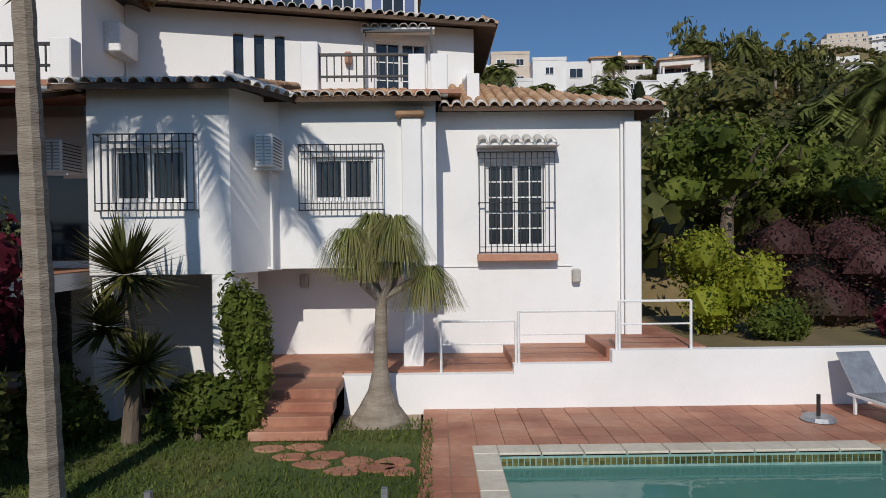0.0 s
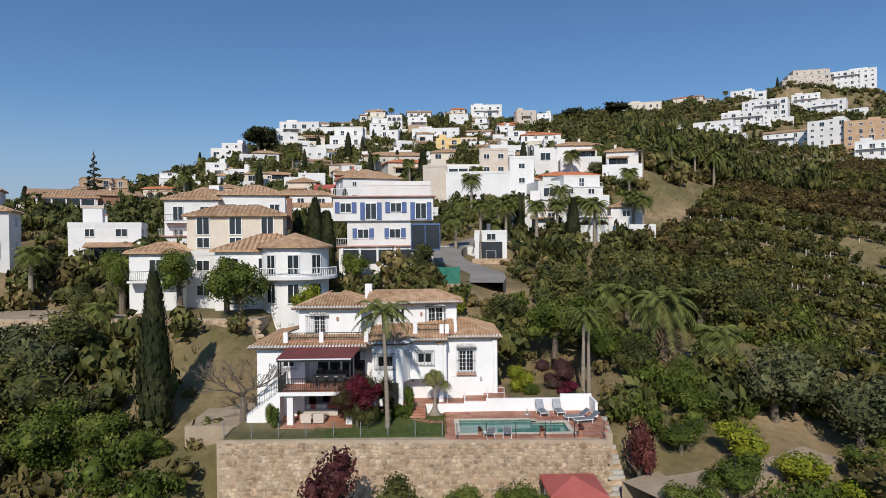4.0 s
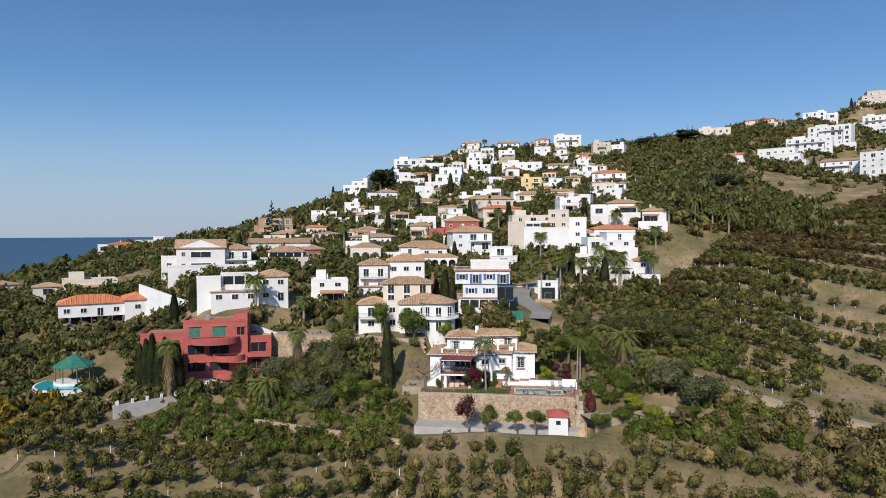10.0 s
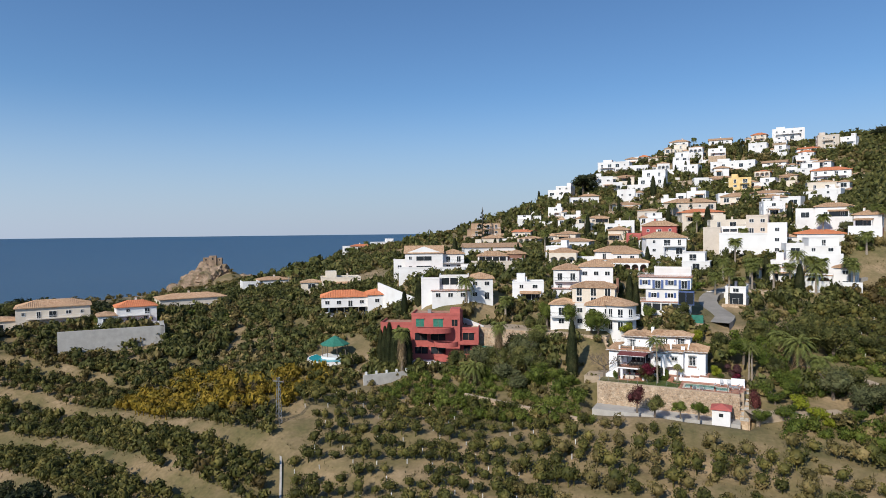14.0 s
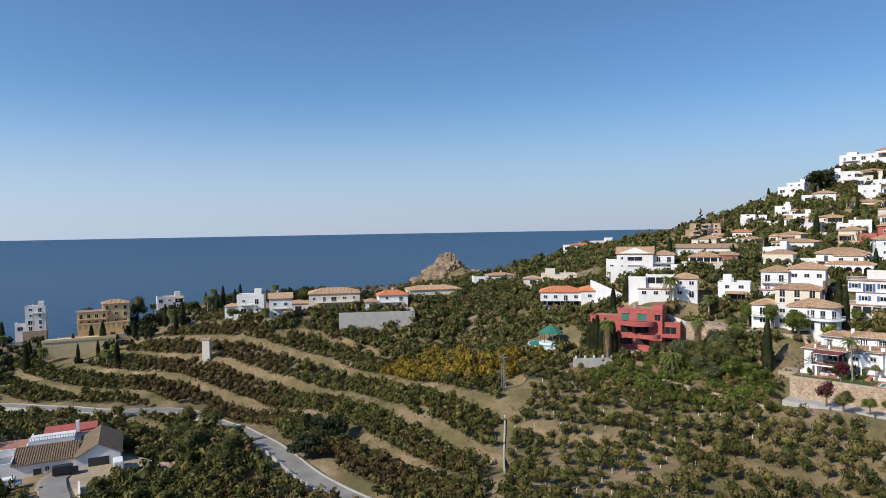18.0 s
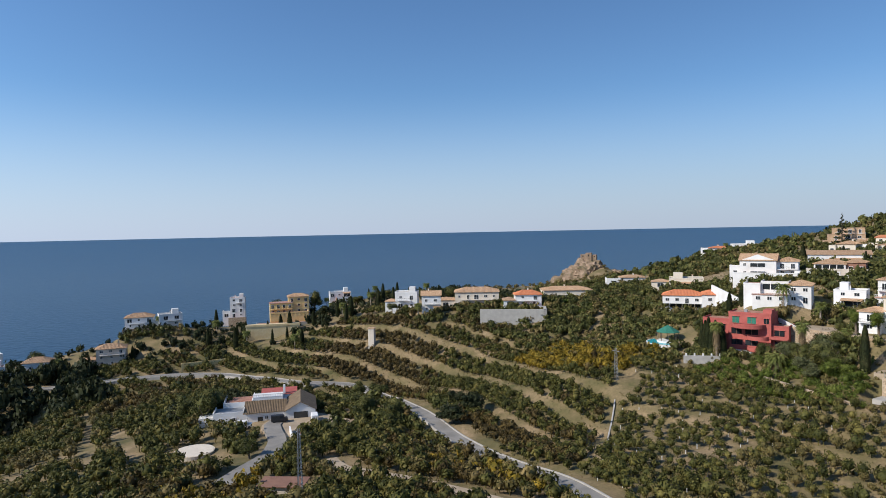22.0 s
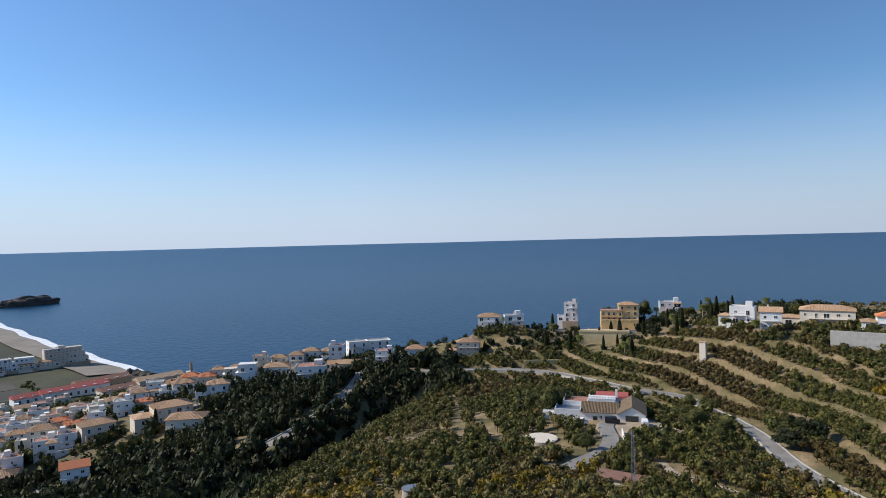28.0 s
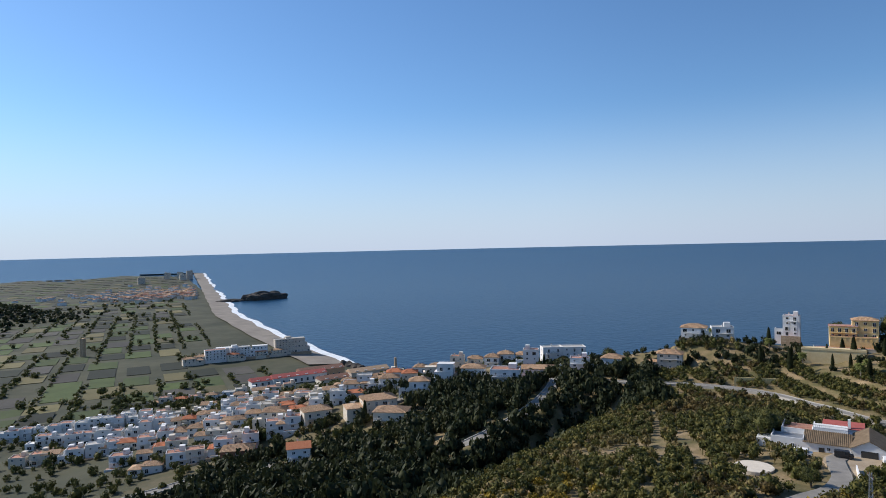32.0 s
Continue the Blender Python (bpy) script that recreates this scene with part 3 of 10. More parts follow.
def raw_height(x, y):
    x, y = np.atleast_1d(np.asarray(x, float)), np.atleast_1d(np.asarray(y, float))
    out = np.full(x.shape, _mean)
    for (ax, ay, _), w in zip(ANCHORS, WEIGHTS):
        out = out + w * _phi((x - ax) ** 2 + (y - ay) ** 2)
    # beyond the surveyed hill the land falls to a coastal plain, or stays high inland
    far = np.hypot(x + 20, y - 60)
    plain = 3.0 + 0.004 * np.maximum(0, far - 600) * 0
    inland = 60 + 110 * smooth(-200, 500, y)
    base = plain + (inland - plain) * smooth(-420, 60, y + 0.3 * x)
    k = smooth(560, 900, far)
    out = np.where(np.isfinite(out), out, base) * (1 - k) + base * k
    # level plots cut into the slope round each house
    for px_, py_, pz_, pr_ in PLOTS:
        d4 = (((x - px_) ** 2 + (y - py_) ** 2) / (pr_ * pr_)) ** 2
        w = np.exp(-d4)
        out = out * (1 - w) + (pz_ - 0.25) * w
    # the shaded gully below the orchard knoll
    gully = np.full(x.shape, 1e9)
    for (ax, ay), (bx, by) in zip(GULLY[:-1], GULLY[1:]):
        dx, dy = bx - ax, by - ay
        t = np.clip(((x - ax) * dx + (y - ay) * dy) / (dx * dx + dy * dy), 0, 1)
        gully = np.minimum(gully, np.hypot(x - ax - t * dx, y - ay - t * dy))
    out = out - 14 * np.exp(-((gully / 13) ** 2)) * smooth(6, 18, way_distance(x, y))
    # dark hill at the plain's edge
    out = out + 75 * np.exp(-(((x + 900) / 85) ** 2 + ((y + 1440) / 110) ** 2))
    # crag above the sea
    out = out + 17 * np.exp(-(((x + 400) / 26) ** 2 + ((y - 277) / 22) ** 2))
    s = coast_distance(x, y)
    steep = 0.75 - 0.69 * smooth(-380, -470, y)
    return np.minimum(out, np.where(s > 0, s * steep, s * 0.3) + 0.2)


def height(x, y):
    x, y = np.atleast_1d(np.asarray(x, float)), np.atleast_1d(np.asarray(y, float))
    return terraced(x, y, raw_height(x, y))


def ground_z(x, y):
    return float(height(x, y)[0])


def stretched(lo, hi, core0, core1, step, grow=1.09):
    """Grid lines, even in the core and wider apart beyond it."""
    core = list(np.arange(core0, core1 + step / 2, step))
    s, up, v = step, [], core[-1]
    while v < hi:
        s *= grow
        v += s
        up.append(v)
    s, dn, v = step, [], core[0]
    while v > lo:
        s *= grow
        v -= s
        dn.append(v)
    return np.array(dn[::-1] + core + up)


def horizon_lift(r):
    """Far out, land and sea lift very slightly towards the eye's level."""
    return 108.0 * np.maximum(0.0, (r - 2200) / 2785) ** 1.6


def build_ground():
    gx = stretched(-4800, 4800, -300, 240, 2.0)
    gy = stretched(-4800, 4800, -300, 380, 2.0)
    X, Y = np.meshgrid(gx, gy)
    Z = height(X.ravel(), Y.ravel()).reshape(X.shape)
    near = smooth(420, 250, np.hypot(X + 20, Y - 60))
    rough = np.sin(X * 0.31 + 2 * np.sin(Y * 0.13)) * np.sin(Y * 0.27 + 1.7 * np.sin(X * 0.11)) * 0.35
    Z = Z + rough * near
    # the levelled villa plot, dug below its terraces
    for x0, x1, y0, y1, z in ((-15.4, 11.5, 5.6, 25, 91.2), (-15.8, 11.8, -1.5, 5.2, 85.5)):
        inside = smooth(x0 - 1.5, x0, X) * smooth(x1 + 1.5, x1, X) * smooth(y0 - 0.8, y0, Y) * smooth(y1 + 3, y1, Y)
        Z = Z * (1 - inside) + (np.minimum(z, Z) if z < 90 else z) * inside
    Z = Z + horizon_lift(np.hypot(X - 50, Y + 150)) * (Z > 0)
    n, w = X.shape
    verts = np.stack([X.ravel(), Y.ravel(), Z.ravel()], 1)
    i = np.arange(n * w).reshape(n, w)
    faces = np.stack([i[:-1, :-1].ravel(), i[:-1, 1:].ravel(), i[1:, 1:].ravel(), i[1:, :-1].ravel()], 1)
    me = mesh_of("ground", verts, faces, MAT["ground"])
    me.polygons.foreach_set("use_smooth", [True] * len(me.polygons))
    tagged(part("ground", me, None), "dry hillside ground of brown soil and grass", "ground", kind="structure")


build_ground()


def build_sea():
    # a broad disc that lifts very slightly far out, where the eye meets the horizon
    rings = [0, 200, 500, 900, 1500, 2200, 2600, 3000, 3400, 3800, 4200, 4600, 4985]
    v, f, seg = [], [], 128
    for r in rings:
        z = float(horizon_lift(np.array(float(r))))
        for k in range(seg):
            a = 2 * math.pi * k / seg
            v.append((50 + r * math.cos(a), -150 + r * math.sin(a), z))
    for i in range(len(rings) - 1):
        for k in range(seg):
            j = (k + 1) % seg
            f.append((i * seg + k, (i + 1) * seg + k, (i + 1) * seg + j, i * seg + j))
    me = mesh_of("sea", v, f, MAT["sea"])
    me.polygons.foreach_set("use_smooth", [True] * len(me.polygons))
    tagged(part("sea", me, None), "deep blue calm sea reaching the horizon", "water", kind="structure")


build_sea()

# ---- houses ----
WALLS = ["white", "cream", "sand", "ochre", "brick_red", "tan", "umber"]
WORDS = ["white", "cream", "sand-coloured", "ochre yellow", "terracotta red", "tan and brown", "brown"]


def hip_roof(w, d, z, rise, over=0.5, gable=False):
    """A tiled roof with an eave, ribbed along its slopes, as one mesh."""
    bm = bmesh.new()
    hw, hd = w / 2 + over, d / 2 + over
    cut = 0.0 if gable else min(hw, hd) * 0.95
    along = hw >= hd
    if along:
        r0, r1 = (-hw + cut, 0), (hw - cut, 0)
    else:
        r0, r1 = (0, -hd + cut), (0, hd - cut)
    e = [(-hw, -hd), (hw, -hd), (hw, hd), (-hw, hd)]
    lo = [bm.verts.new((x, y, z - 0.12)) for x, y in e]
    hi = [bm.verts.new((x, y, z + 0.06)) for x, y in e]
    a, b = bm.verts.new((*r0, z + rise)), bm.verts.new((*r1, z + rise))
    if along:
        tops = ((hi[0], hi[1], b, a), (hi[1], hi[2], b), (hi[2], hi[3], a, b), (hi[3], hi[0], a))
    else:
        tops = ((hi[0], hi[1], a), (hi[1], hi[2], b, a), (hi[2], hi[3], b), (hi[3], hi[0], a, b))
    for t in tops:
        bm.faces.new(t)
    for i in range(4):
        j = (i + 1) % 4
        bm.faces.new((lo[i], lo[j], hi[j], hi[i]))
    bm.faces.new(lo[::-1])
    return bm


def tile_ribs(w, d, z, rise, over=0.5, step=0.55):
    """Rows of cover tiles running down the slopes of a hip roof."""
    bm = bmesh.new()
    hw, hd = w / 2 + over, d / 2 + over
    short = min(hw, hd) * 0.95

    def rib(p, q, side):
        a, b = Vector(p), Vector(q)
        s = Vector(side) * 0.11
        up = Vector((0, 0, 0.1))
        v = [bm.verts.new(c) for c in (a - s, a + up, a + s, b - s, b + up, b + s)]
        for f in ((0, 1, 4, 3), (1, 2, 5, 4), (0, 2, 1), (3, 4, 5)):
            bm.faces.new([v[i] for i in f])

    for axis in (0, 1):
        half, other = (hw, hd) if axis == 0 else (hd, hw)
        n = int(2 * half / step)
        for k in range(1, n):
            u = -half + k * 2 * half / n
            reach = min(1.0, (half - abs(u)) / short) if half >= other else min(1.0, (half - abs(u)) / short)
            run = short / 0.95 * reach if half >= other else short * reach
            run = min(run, other)
            for s in (-1, 1):
                z1 = z + 0.06 + (rise - 0.06) * min(1.0, run / (short if half >= other else short))
                if axis == 0:
                    rib((u, s * other, z + 0.06), (u, s * (other - run), z1), (1, 0, 0))
                else:
                    rib((s * other, u, z + 0.06), (s * (other - run), u, z1), (0, 1, 0))
    return bm


_window_cache = {}


def window(parent, x, y, z, w, h, turn=0, kind="plain", shutter=None, far=None):
    """A framed window set against a wall that faces -y in the parent's frame; on far houses frame and pane are one mesh."""
    far = FAR_WINDOWS[0] if far is None else far
    key = (round(w, 1), round(h, 1), far)
    if key not in _window_cache:
        w_, h_ = key[:2]
        fr = bmesh.new()
        hoop(fr, (-w_ / 2, 0, w_ / 2, h_), (-w_ / 2 + 0.09, 0.09, w_ / 2 - 0.09, h_ - 0.09), 0, 1, (-0.05, 0.05))
        add_box(fr, -0.035, -0.045, 0.09, 0.035, 0.045, h_ - 0.09)
        n = len(fr.faces)
        if far:
            add_box(fr, -w_ / 2 + 0.09, -0.02, 0.09, w_ / 2 - 0.09, 0.03, h_ - 0.09)
            fr.faces.ensure_lookup_table()
            for face in fr.faces[n:]:
                face.material_index = 1
        a = bpy.data.meshes.new("window")
        fr.to_mesh(a), fr.free()
        a.materials.append(MAT["frame"])
        b = None
        if far:
            a.materials.append(MAT["glass"])
        else:
            pn = boxes((-w_ / 2 + 0.09, -0.02, 0.09, w_ / 2 - 0.09, 0.03, h_ - 0.09))
            b = bpy.data.meshes.new("pane")
            pn.to_mesh(b), pn.free()
            b.materials.append(MAT["glass"])
        _window_cache[key] = (a, b)
    a, b = _window_cache[key]
    if JOINED is not None:
        JOINED.append((a, Matrix.Translation((x, y, z)) @ Matrix.Rotation(turn, 4, "Z")))
        return None
    f = part("window", a, None, parent)
    f.matrix_local = Matrix.Translation((x, y, z)) @ Matrix.Rotation(turn, 4, "Z")
    if b:
        part("pane", b, None, f)
    if shutter:
        for s in (-1, 1):
            part("shutter", boxes((s * w / 2 if s > 0 else -w / 2 - w * 0.4, -0.08, 0, w / 2 + w * 0.4 if s > 0 else -w / 2, -0.03, h)), MAT[shutter], f)
    return f


FAR_WINDOWS = [True]
JOINED = None


def far_house(*args, **kw):
    """A house so far off that its windows are one small joined mesh."""
    global JOINED
    JOINED = []
    ob = house(*args, **kw)
    v, f, mats, k = [], [], [], 0
    for me, m in JOINED:
        v += [tuple(m @ q.co) for q in me.vertices]
        f += [[i + k for i in p.vertices] for p in me.polygons]
        mats += [p.material_index for p in me.polygons]
        k += len(me.vertices)
    JOINED = None
    if v:
        me = mesh_of("window_panes", v, f, MAT["frame"])
        me.materials.append(MAT["glass"])
        me.polygons.foreach_set("material_index", mats)
        part("window_panes", me, None, ob)["kind"] = "stuff"
    return ob



def arch_wall(w, h, t, n, spring=1.9, pier=0.5):
    """A loggia wall of n round arches, w wide, from z 0 to h."""
    bm = bmesh.new()
    bay = (w - pier) / n
    for i in range(n + 1):
        add_box(bm, -w / 2 + i * bay, -t / 2, 0, -w / 2 + i * bay + pier, t / 2, spring)
    for i in range(n):
        x0, x1 = -w / 2 + i * bay + pier, -w / 2 + (i + 1) * bay
        r = (x1 - x0) / 2
        c, seg = (x0 + x1) / 2, 8
        for s in range(seg):
            a0, a1 = math.pi * s / seg, math.pi * (s + 1) / seg
            xa, za = c - r * math.cos(a0), spring + r * math.sin(a0)
            xb, zb = c - r * math.cos(a1), spring + r * math.sin(a1)
            for y, flip in ((-t / 2, False), (t / 2, True)):
                q = [bm.verts.new(p) for p in ((xa, y, za), (xb, y, zb), (xb, y, h), (xa, y, h))]
                bm.faces.new(q[::-1] if flip else q)
            q = [bm.verts.new(p) for p in ((xa, -t / 2, za), (xa, t / 2, za), (xb, t / 2, zb), (xb, -t / 2, zb))]
            bm.faces.new(q)
    for i in range(n + 1):
        add_box(bm, -w / 2 + i * bay, -t / 2, spring, -w / 2 + i * bay + pier, t / 2, h)
    return bm


def railing(parent, x0, x1, y, z, h=0.95, mat="frame", step=0.22, name="railing"):
    bm = boxes((x0, y - 0.03, z + h - 0.05, x1, y + 0.03, z + h), (x0, y - 0.02, z + 0.08, x1, y + 0.02, z + 0.12))
    n = max(2, int((x1 - x0) / step))
    for k in range(n + 1):
        x = x0 + (x1 - x0) * k / n
        add_box(bm, x - 0.012, y - 0.012, z, x + 0.012, y + 0.012, z + h - 0.05)
    return part(name, bm, MAT[mat], parent)


def windows_row(parent, w, y, z, rng, turn=0, x0=0.0, shutter=None, tall=0.3, floor_h=2.9):
    n = max(1, int(w / 3.9))
    for k in range(n):
        x = x0 - w / 2 + (k + 0.5) * w / n + rng.uniform(-0.25, 0.25)
        door = rng.random() < tall
        ww, hh = (rng.choice((1.2, 1.6, 2.2)), 2.1) if door else (rng.choice((1.0, 1.2, 1.5)), rng.choice((1.1, 1.2)))
        ww = min(ww, w / n - 0.5)
        if ww < 0.6:
            continue
        window(parent, x, y, z + (0.1 if door else 0.95), ww, min(hh, floor_h - 0.7), turn, shutter=shutter)


def house(name, x, y, z, yaw, w, h, kind, colour, street, seed, jitter=14, d=None, label=""):
    """A hillside house: body, roof, windows, balcony, and a base let into the slope."""
    rng = random.Random(seed)
    d = d or min(max(w * 0.7, 7), 12)
    wall = MAT[WALLS[colour]]
    what = {"h": "hipped clay roof", "g": "gabled clay roof", "f": "flat roof", "s": "stepped flat roofs", "a": "arched loggia and clay roof"}[kind]
    ob = root(name, pose(x, y, z, 0, 0, yaw + rng.uniform(-jitter, jitter)), label or f"{WORDS[colour]} hillside house with {what}", "house", street)
    foot = 5.0
    rise = min(2.0, h * 0.26)
    eave = h - rise if kind in "hga" else h
    eave = max(eave, 2.6)
    floors = max(1, round(eave / 3.0))
    fh = eave / floors
    hw, hd = w / 2, d / 2
    if kind in "hga":
        part("wall", boxes((-hw, -hd, -foot, hw, hd, eave)), wall, ob)
        mat = MAT["tile_new"] if rng.random() < 0.2 else MAT["tile"]
        r = part("roof", hip_roof(w, d, eave, rise, 0.5, kind == "g"), mat, ob)
        if kind != "g":
            part("tile_rib", tile_ribs(w, d, eave, rise), mat, r)["kind"] = "stuff"
        else:
            for s in (-1, 1):
                bm = bmesh.new()
                pts = [(s * (hw - 0.02), -hd, eave - 0.05), (s * (hw - 0.02), hd, eave - 0.05), (s * (hw - 0.02), 0, eave + rise - 0.1)] if w >= d else [(-hw, s * (hd - 0.02), eave - 0.05), (hw, s * (hd - 0.02), eave - 0.05), (0, s * (hd - 0.02), eave + rise - 0.1)]
                bm.faces.new([bm.verts.new(p) for p in pts])
                part("gable", bm, wall, ob)
    elif kind == "f":
        part("wall", boxes((-hw, -hd, -foot, hw, hd, eave - 0.35)), wall, ob)
        t = 0.2
        part("parapet", ring_of((-hw - 0.04, -hd - 0.04, hw + 0.04, hd + 0.04), (-hw + t, -hd + t, hw - t, hd - t), eave - 0.35, eave + 0.25), wall, ob)
        part("roof_deck", boxes((-hw + t, -hd + t, eave - 0.34, hw - t, hd - t, eave - 0.2)), MAT["terracotta"] if rng.random() < 0.5 else MAT["concrete"], ob)
        if rng.random() < 0.7:
            s = rng.choice((-1, 1))
            part("stair_tower", boxes((s * hw * 0.2 if s > 0 else -hw * 0.75, 0, eave - 0.2, hw * 0.75 if s > 0 else -hw * 0.2, hd - 0.3, eave + 2.2)), wall, ob)
    else:
        step = rng.choice((-1, 1))
        n = max(2, min(3, floors))
        fh = eave / n
        floors = n
        for i in range(n):
            k = i / n
            x0, x1 = (-hw, hw - w * 0.36 * k) if step > 0 else (-hw + w * 0.36 * k, hw)
            y0 = -hd + d * 0.34 * k
            part("storey", boxes((x0, y0, -foot if i == 0 else i * fh, x1, hd, (i + 1) * fh - 0.15)), wall, ob)
            part("cornice", boxes((x0 - 0.12, y0 - 0.12, (i + 1) * fh - 0.15, x1 + 0.12, hd + 0.1, (i + 1) * fh)), wall, ob)
            windows_row(ob, x1 - x0 - 0.6, y0 - 0.05, i * fh, rng, 0, (x0 + x1) / 2, None, 0.5, fh)
            if i:
                railing(ob, x0, x1, -hd + d * 0.34 * (k - 1 / n) + 0.15, i * fh, 0.9, "frame", 0.3)
    if kind in "hgfa":
        for i in range(floors):
            front = kind == "a" and i == 0
            if front:
                bm = arch_wall(w, fh, 0.3, max(3, int(w / 3)))
                bm.transform(Matrix.Translation((0, -hd - 1.8, 0)))
                part("arcade", bm, wall, ob)
                part("arcade_roof", boxes((-hw, -hd - 2.0, fh, hw, -hd, fh + 0.2)), MAT["tile"], ob)
                part("arcade_base", boxes((-hw, -hd - 2.0, -foot, hw, -hd, -0.02)), wall, ob)
            windows_row(ob, w - 0.6, -hd - 0.05, i * fh, rng, 0, 0, "blue" if street == "blue house" else None, 0.45 if i else 0.3, fh)
            for s in (-1, 1):
                nn = 2 if jitter == 0 else 1
                for k in range(nn):
                    window(ob, s * (hw + 0.05), -hd + (k + 0.5) * d / nn, i * fh + 0.95, 1.0, 1.1, s * math.pi / 2)
        if floors > 1 and rng.random() < 0.75 and kind != "a":
            bw = w * rng.uniform(0.4, 0.9)
            bx = rng.uniform(-1, 1) * (w - bw) / 2
            zb = (floors - 1) * fh
            b = part("balcony", boxes((bx - bw / 2, -hd - 1.5, zb - 0.2, bx + bw / 2, -hd, zb)), wall, ob)
            railing(b, bx - bw / 2, bx + bw / 2, -hd - 1.45, zb, 0.95, rng.choice(("frame", "iron", "frame")), 0.25)
            for s in (-1, 1):
                part("column", boxes((bx + s * (bw / 2 - 0.15) - 0.13, -hd - 1.45, -foot, bx + s * (bw / 2 - 0.15) + 0.13, -hd - 1.2, zb - 0.2)), wall, ob)
    # a porch with a tiled lean-to roof; its shade is a dark glass sheet
    if JOINED is None and kind in "hgf" and w > 7 and rng.random() < 0.55:
        pw = w * rng.uniform(0.4, 0.75)
        px0 = rng.uniform(-hw, hw - pw)
        p_ = part("porch_opening", boxes((px0 + 0.3, -hd - 0.08, 0.05, px0 + pw - 0.3, -hd + 0.05, 2.25)), MAT["glass"], ob, "dark glass sheet that stands for the shade in the porch")
        bm = bmesh.new()
        q = [bm.verts.new(c) for c in ((px0, -hd - 2.2, 2.35), (px0 + pw, -hd - 2.2, 2.35), (px0 + pw, -hd, 2.85), (px0, -hd, 2.85), (px0, -hd - 2.2, 2.2), (px0 + pw, -hd - 2.2, 2.2), (px0 + pw, -hd, 2.7), (px0, -hd, 2.7))]
        for f in ((0, 1, 2, 3), (7, 6, 5, 4), (0, 4, 5, 1), (1, 5, 6, 2), (3, 7, 4, 0)):
            bm.faces.new([q[k] for k in f])
        part("porch_roof", bm, MAT["tile"], p_)
        for k in range(2):
            xx = px0 + 0.2 + (pw - 0.4) * k
            part("pillar", boxes((xx - 0.15, -hd - 2.1, -foot, xx + 0.15, -hd - 1.8, 2.2)), wall, p_)
    # a lower wing at one side, with its own roof or parapet
    if jitter and w < 22 and rng.random() < 0.7:
        sd, ww, wh = rng.choice((-1, 1)), w * rng.uniform(0.35, 0.6), max(2.7, min(eave * 0.55, 3.2))
        xa, xb = (hw, hw + ww) if sd > 0 else (-hw - ww, -hw)
        ya, yb = -hd + rng.uniform(-1.5, 2.0), hd - rng.uniform(0.5, 2)
        wing = part("wing", boxes((xa, ya, -foot, xb, yb, wh)), wall, ob)
        if rng.random() < 0.5:
            wr = part("wing_roof", hip_roof(ww, yb - ya, wh, 1.1, 0.4), MAT["tile"], wing)
            wr.location = ((xa + xb) / 2, (ya + yb) / 2, 0)
        else:
            part("wing_parapet", boxes((xa, ya, wh, xb, ya + 0.2, wh + 0.8), (xa, ya + 0.2, wh, xa + 0.2, yb, wh + 0.8), (xb - 0.2, ya + 0.2, wh, xb, yb, wh + 0.8)), wall, wing)
        window(ob, (xa + xb) / 2, ya - 0.05, 0.3, min(ww * 0.55, 2.6), 1.9)
    if rng.random() < 0.75 and kind in "hgf":
        cx, cy = rng.uniform(-hw * 0.5, hw * 0.5), rng.uniform(0, hd * 0.5)
        top = eave + rise + 0.7 if kind != "f" else eave + 1.3
        c = part("chimney", boxes((cx - 0.3, cy - 0.3, eave - 0.2, cx + 0.3, cy + 0.3, top)), wall, ob)
        part("chimney_cap", boxes((cx - 0.4, cy - 0.4, top, cx + 0.4, cy + 0.4, top + 0.12)), MAT["tile"], c)
    # garden terrace with its retaining wall in front
    if rng.random() < 0.6:
        tw = w * rng.uniform(0.9, 1.3)
        part("garden_wall", boxes((-tw / 2, -hd - 4.2, -5.5, tw / 2, -hd - 3.9, 0.5)), wall if rng.random() < 0.6 else MAT["stone"], ob)
        part("garden_terrace", boxes((-tw / 2, -hd - 3.9, -5.5, tw / 2, -hd, -0.1)), MAT["terracotta"] if rng.random() < 0.6 else MAT["concrete"], ob)
    return ob


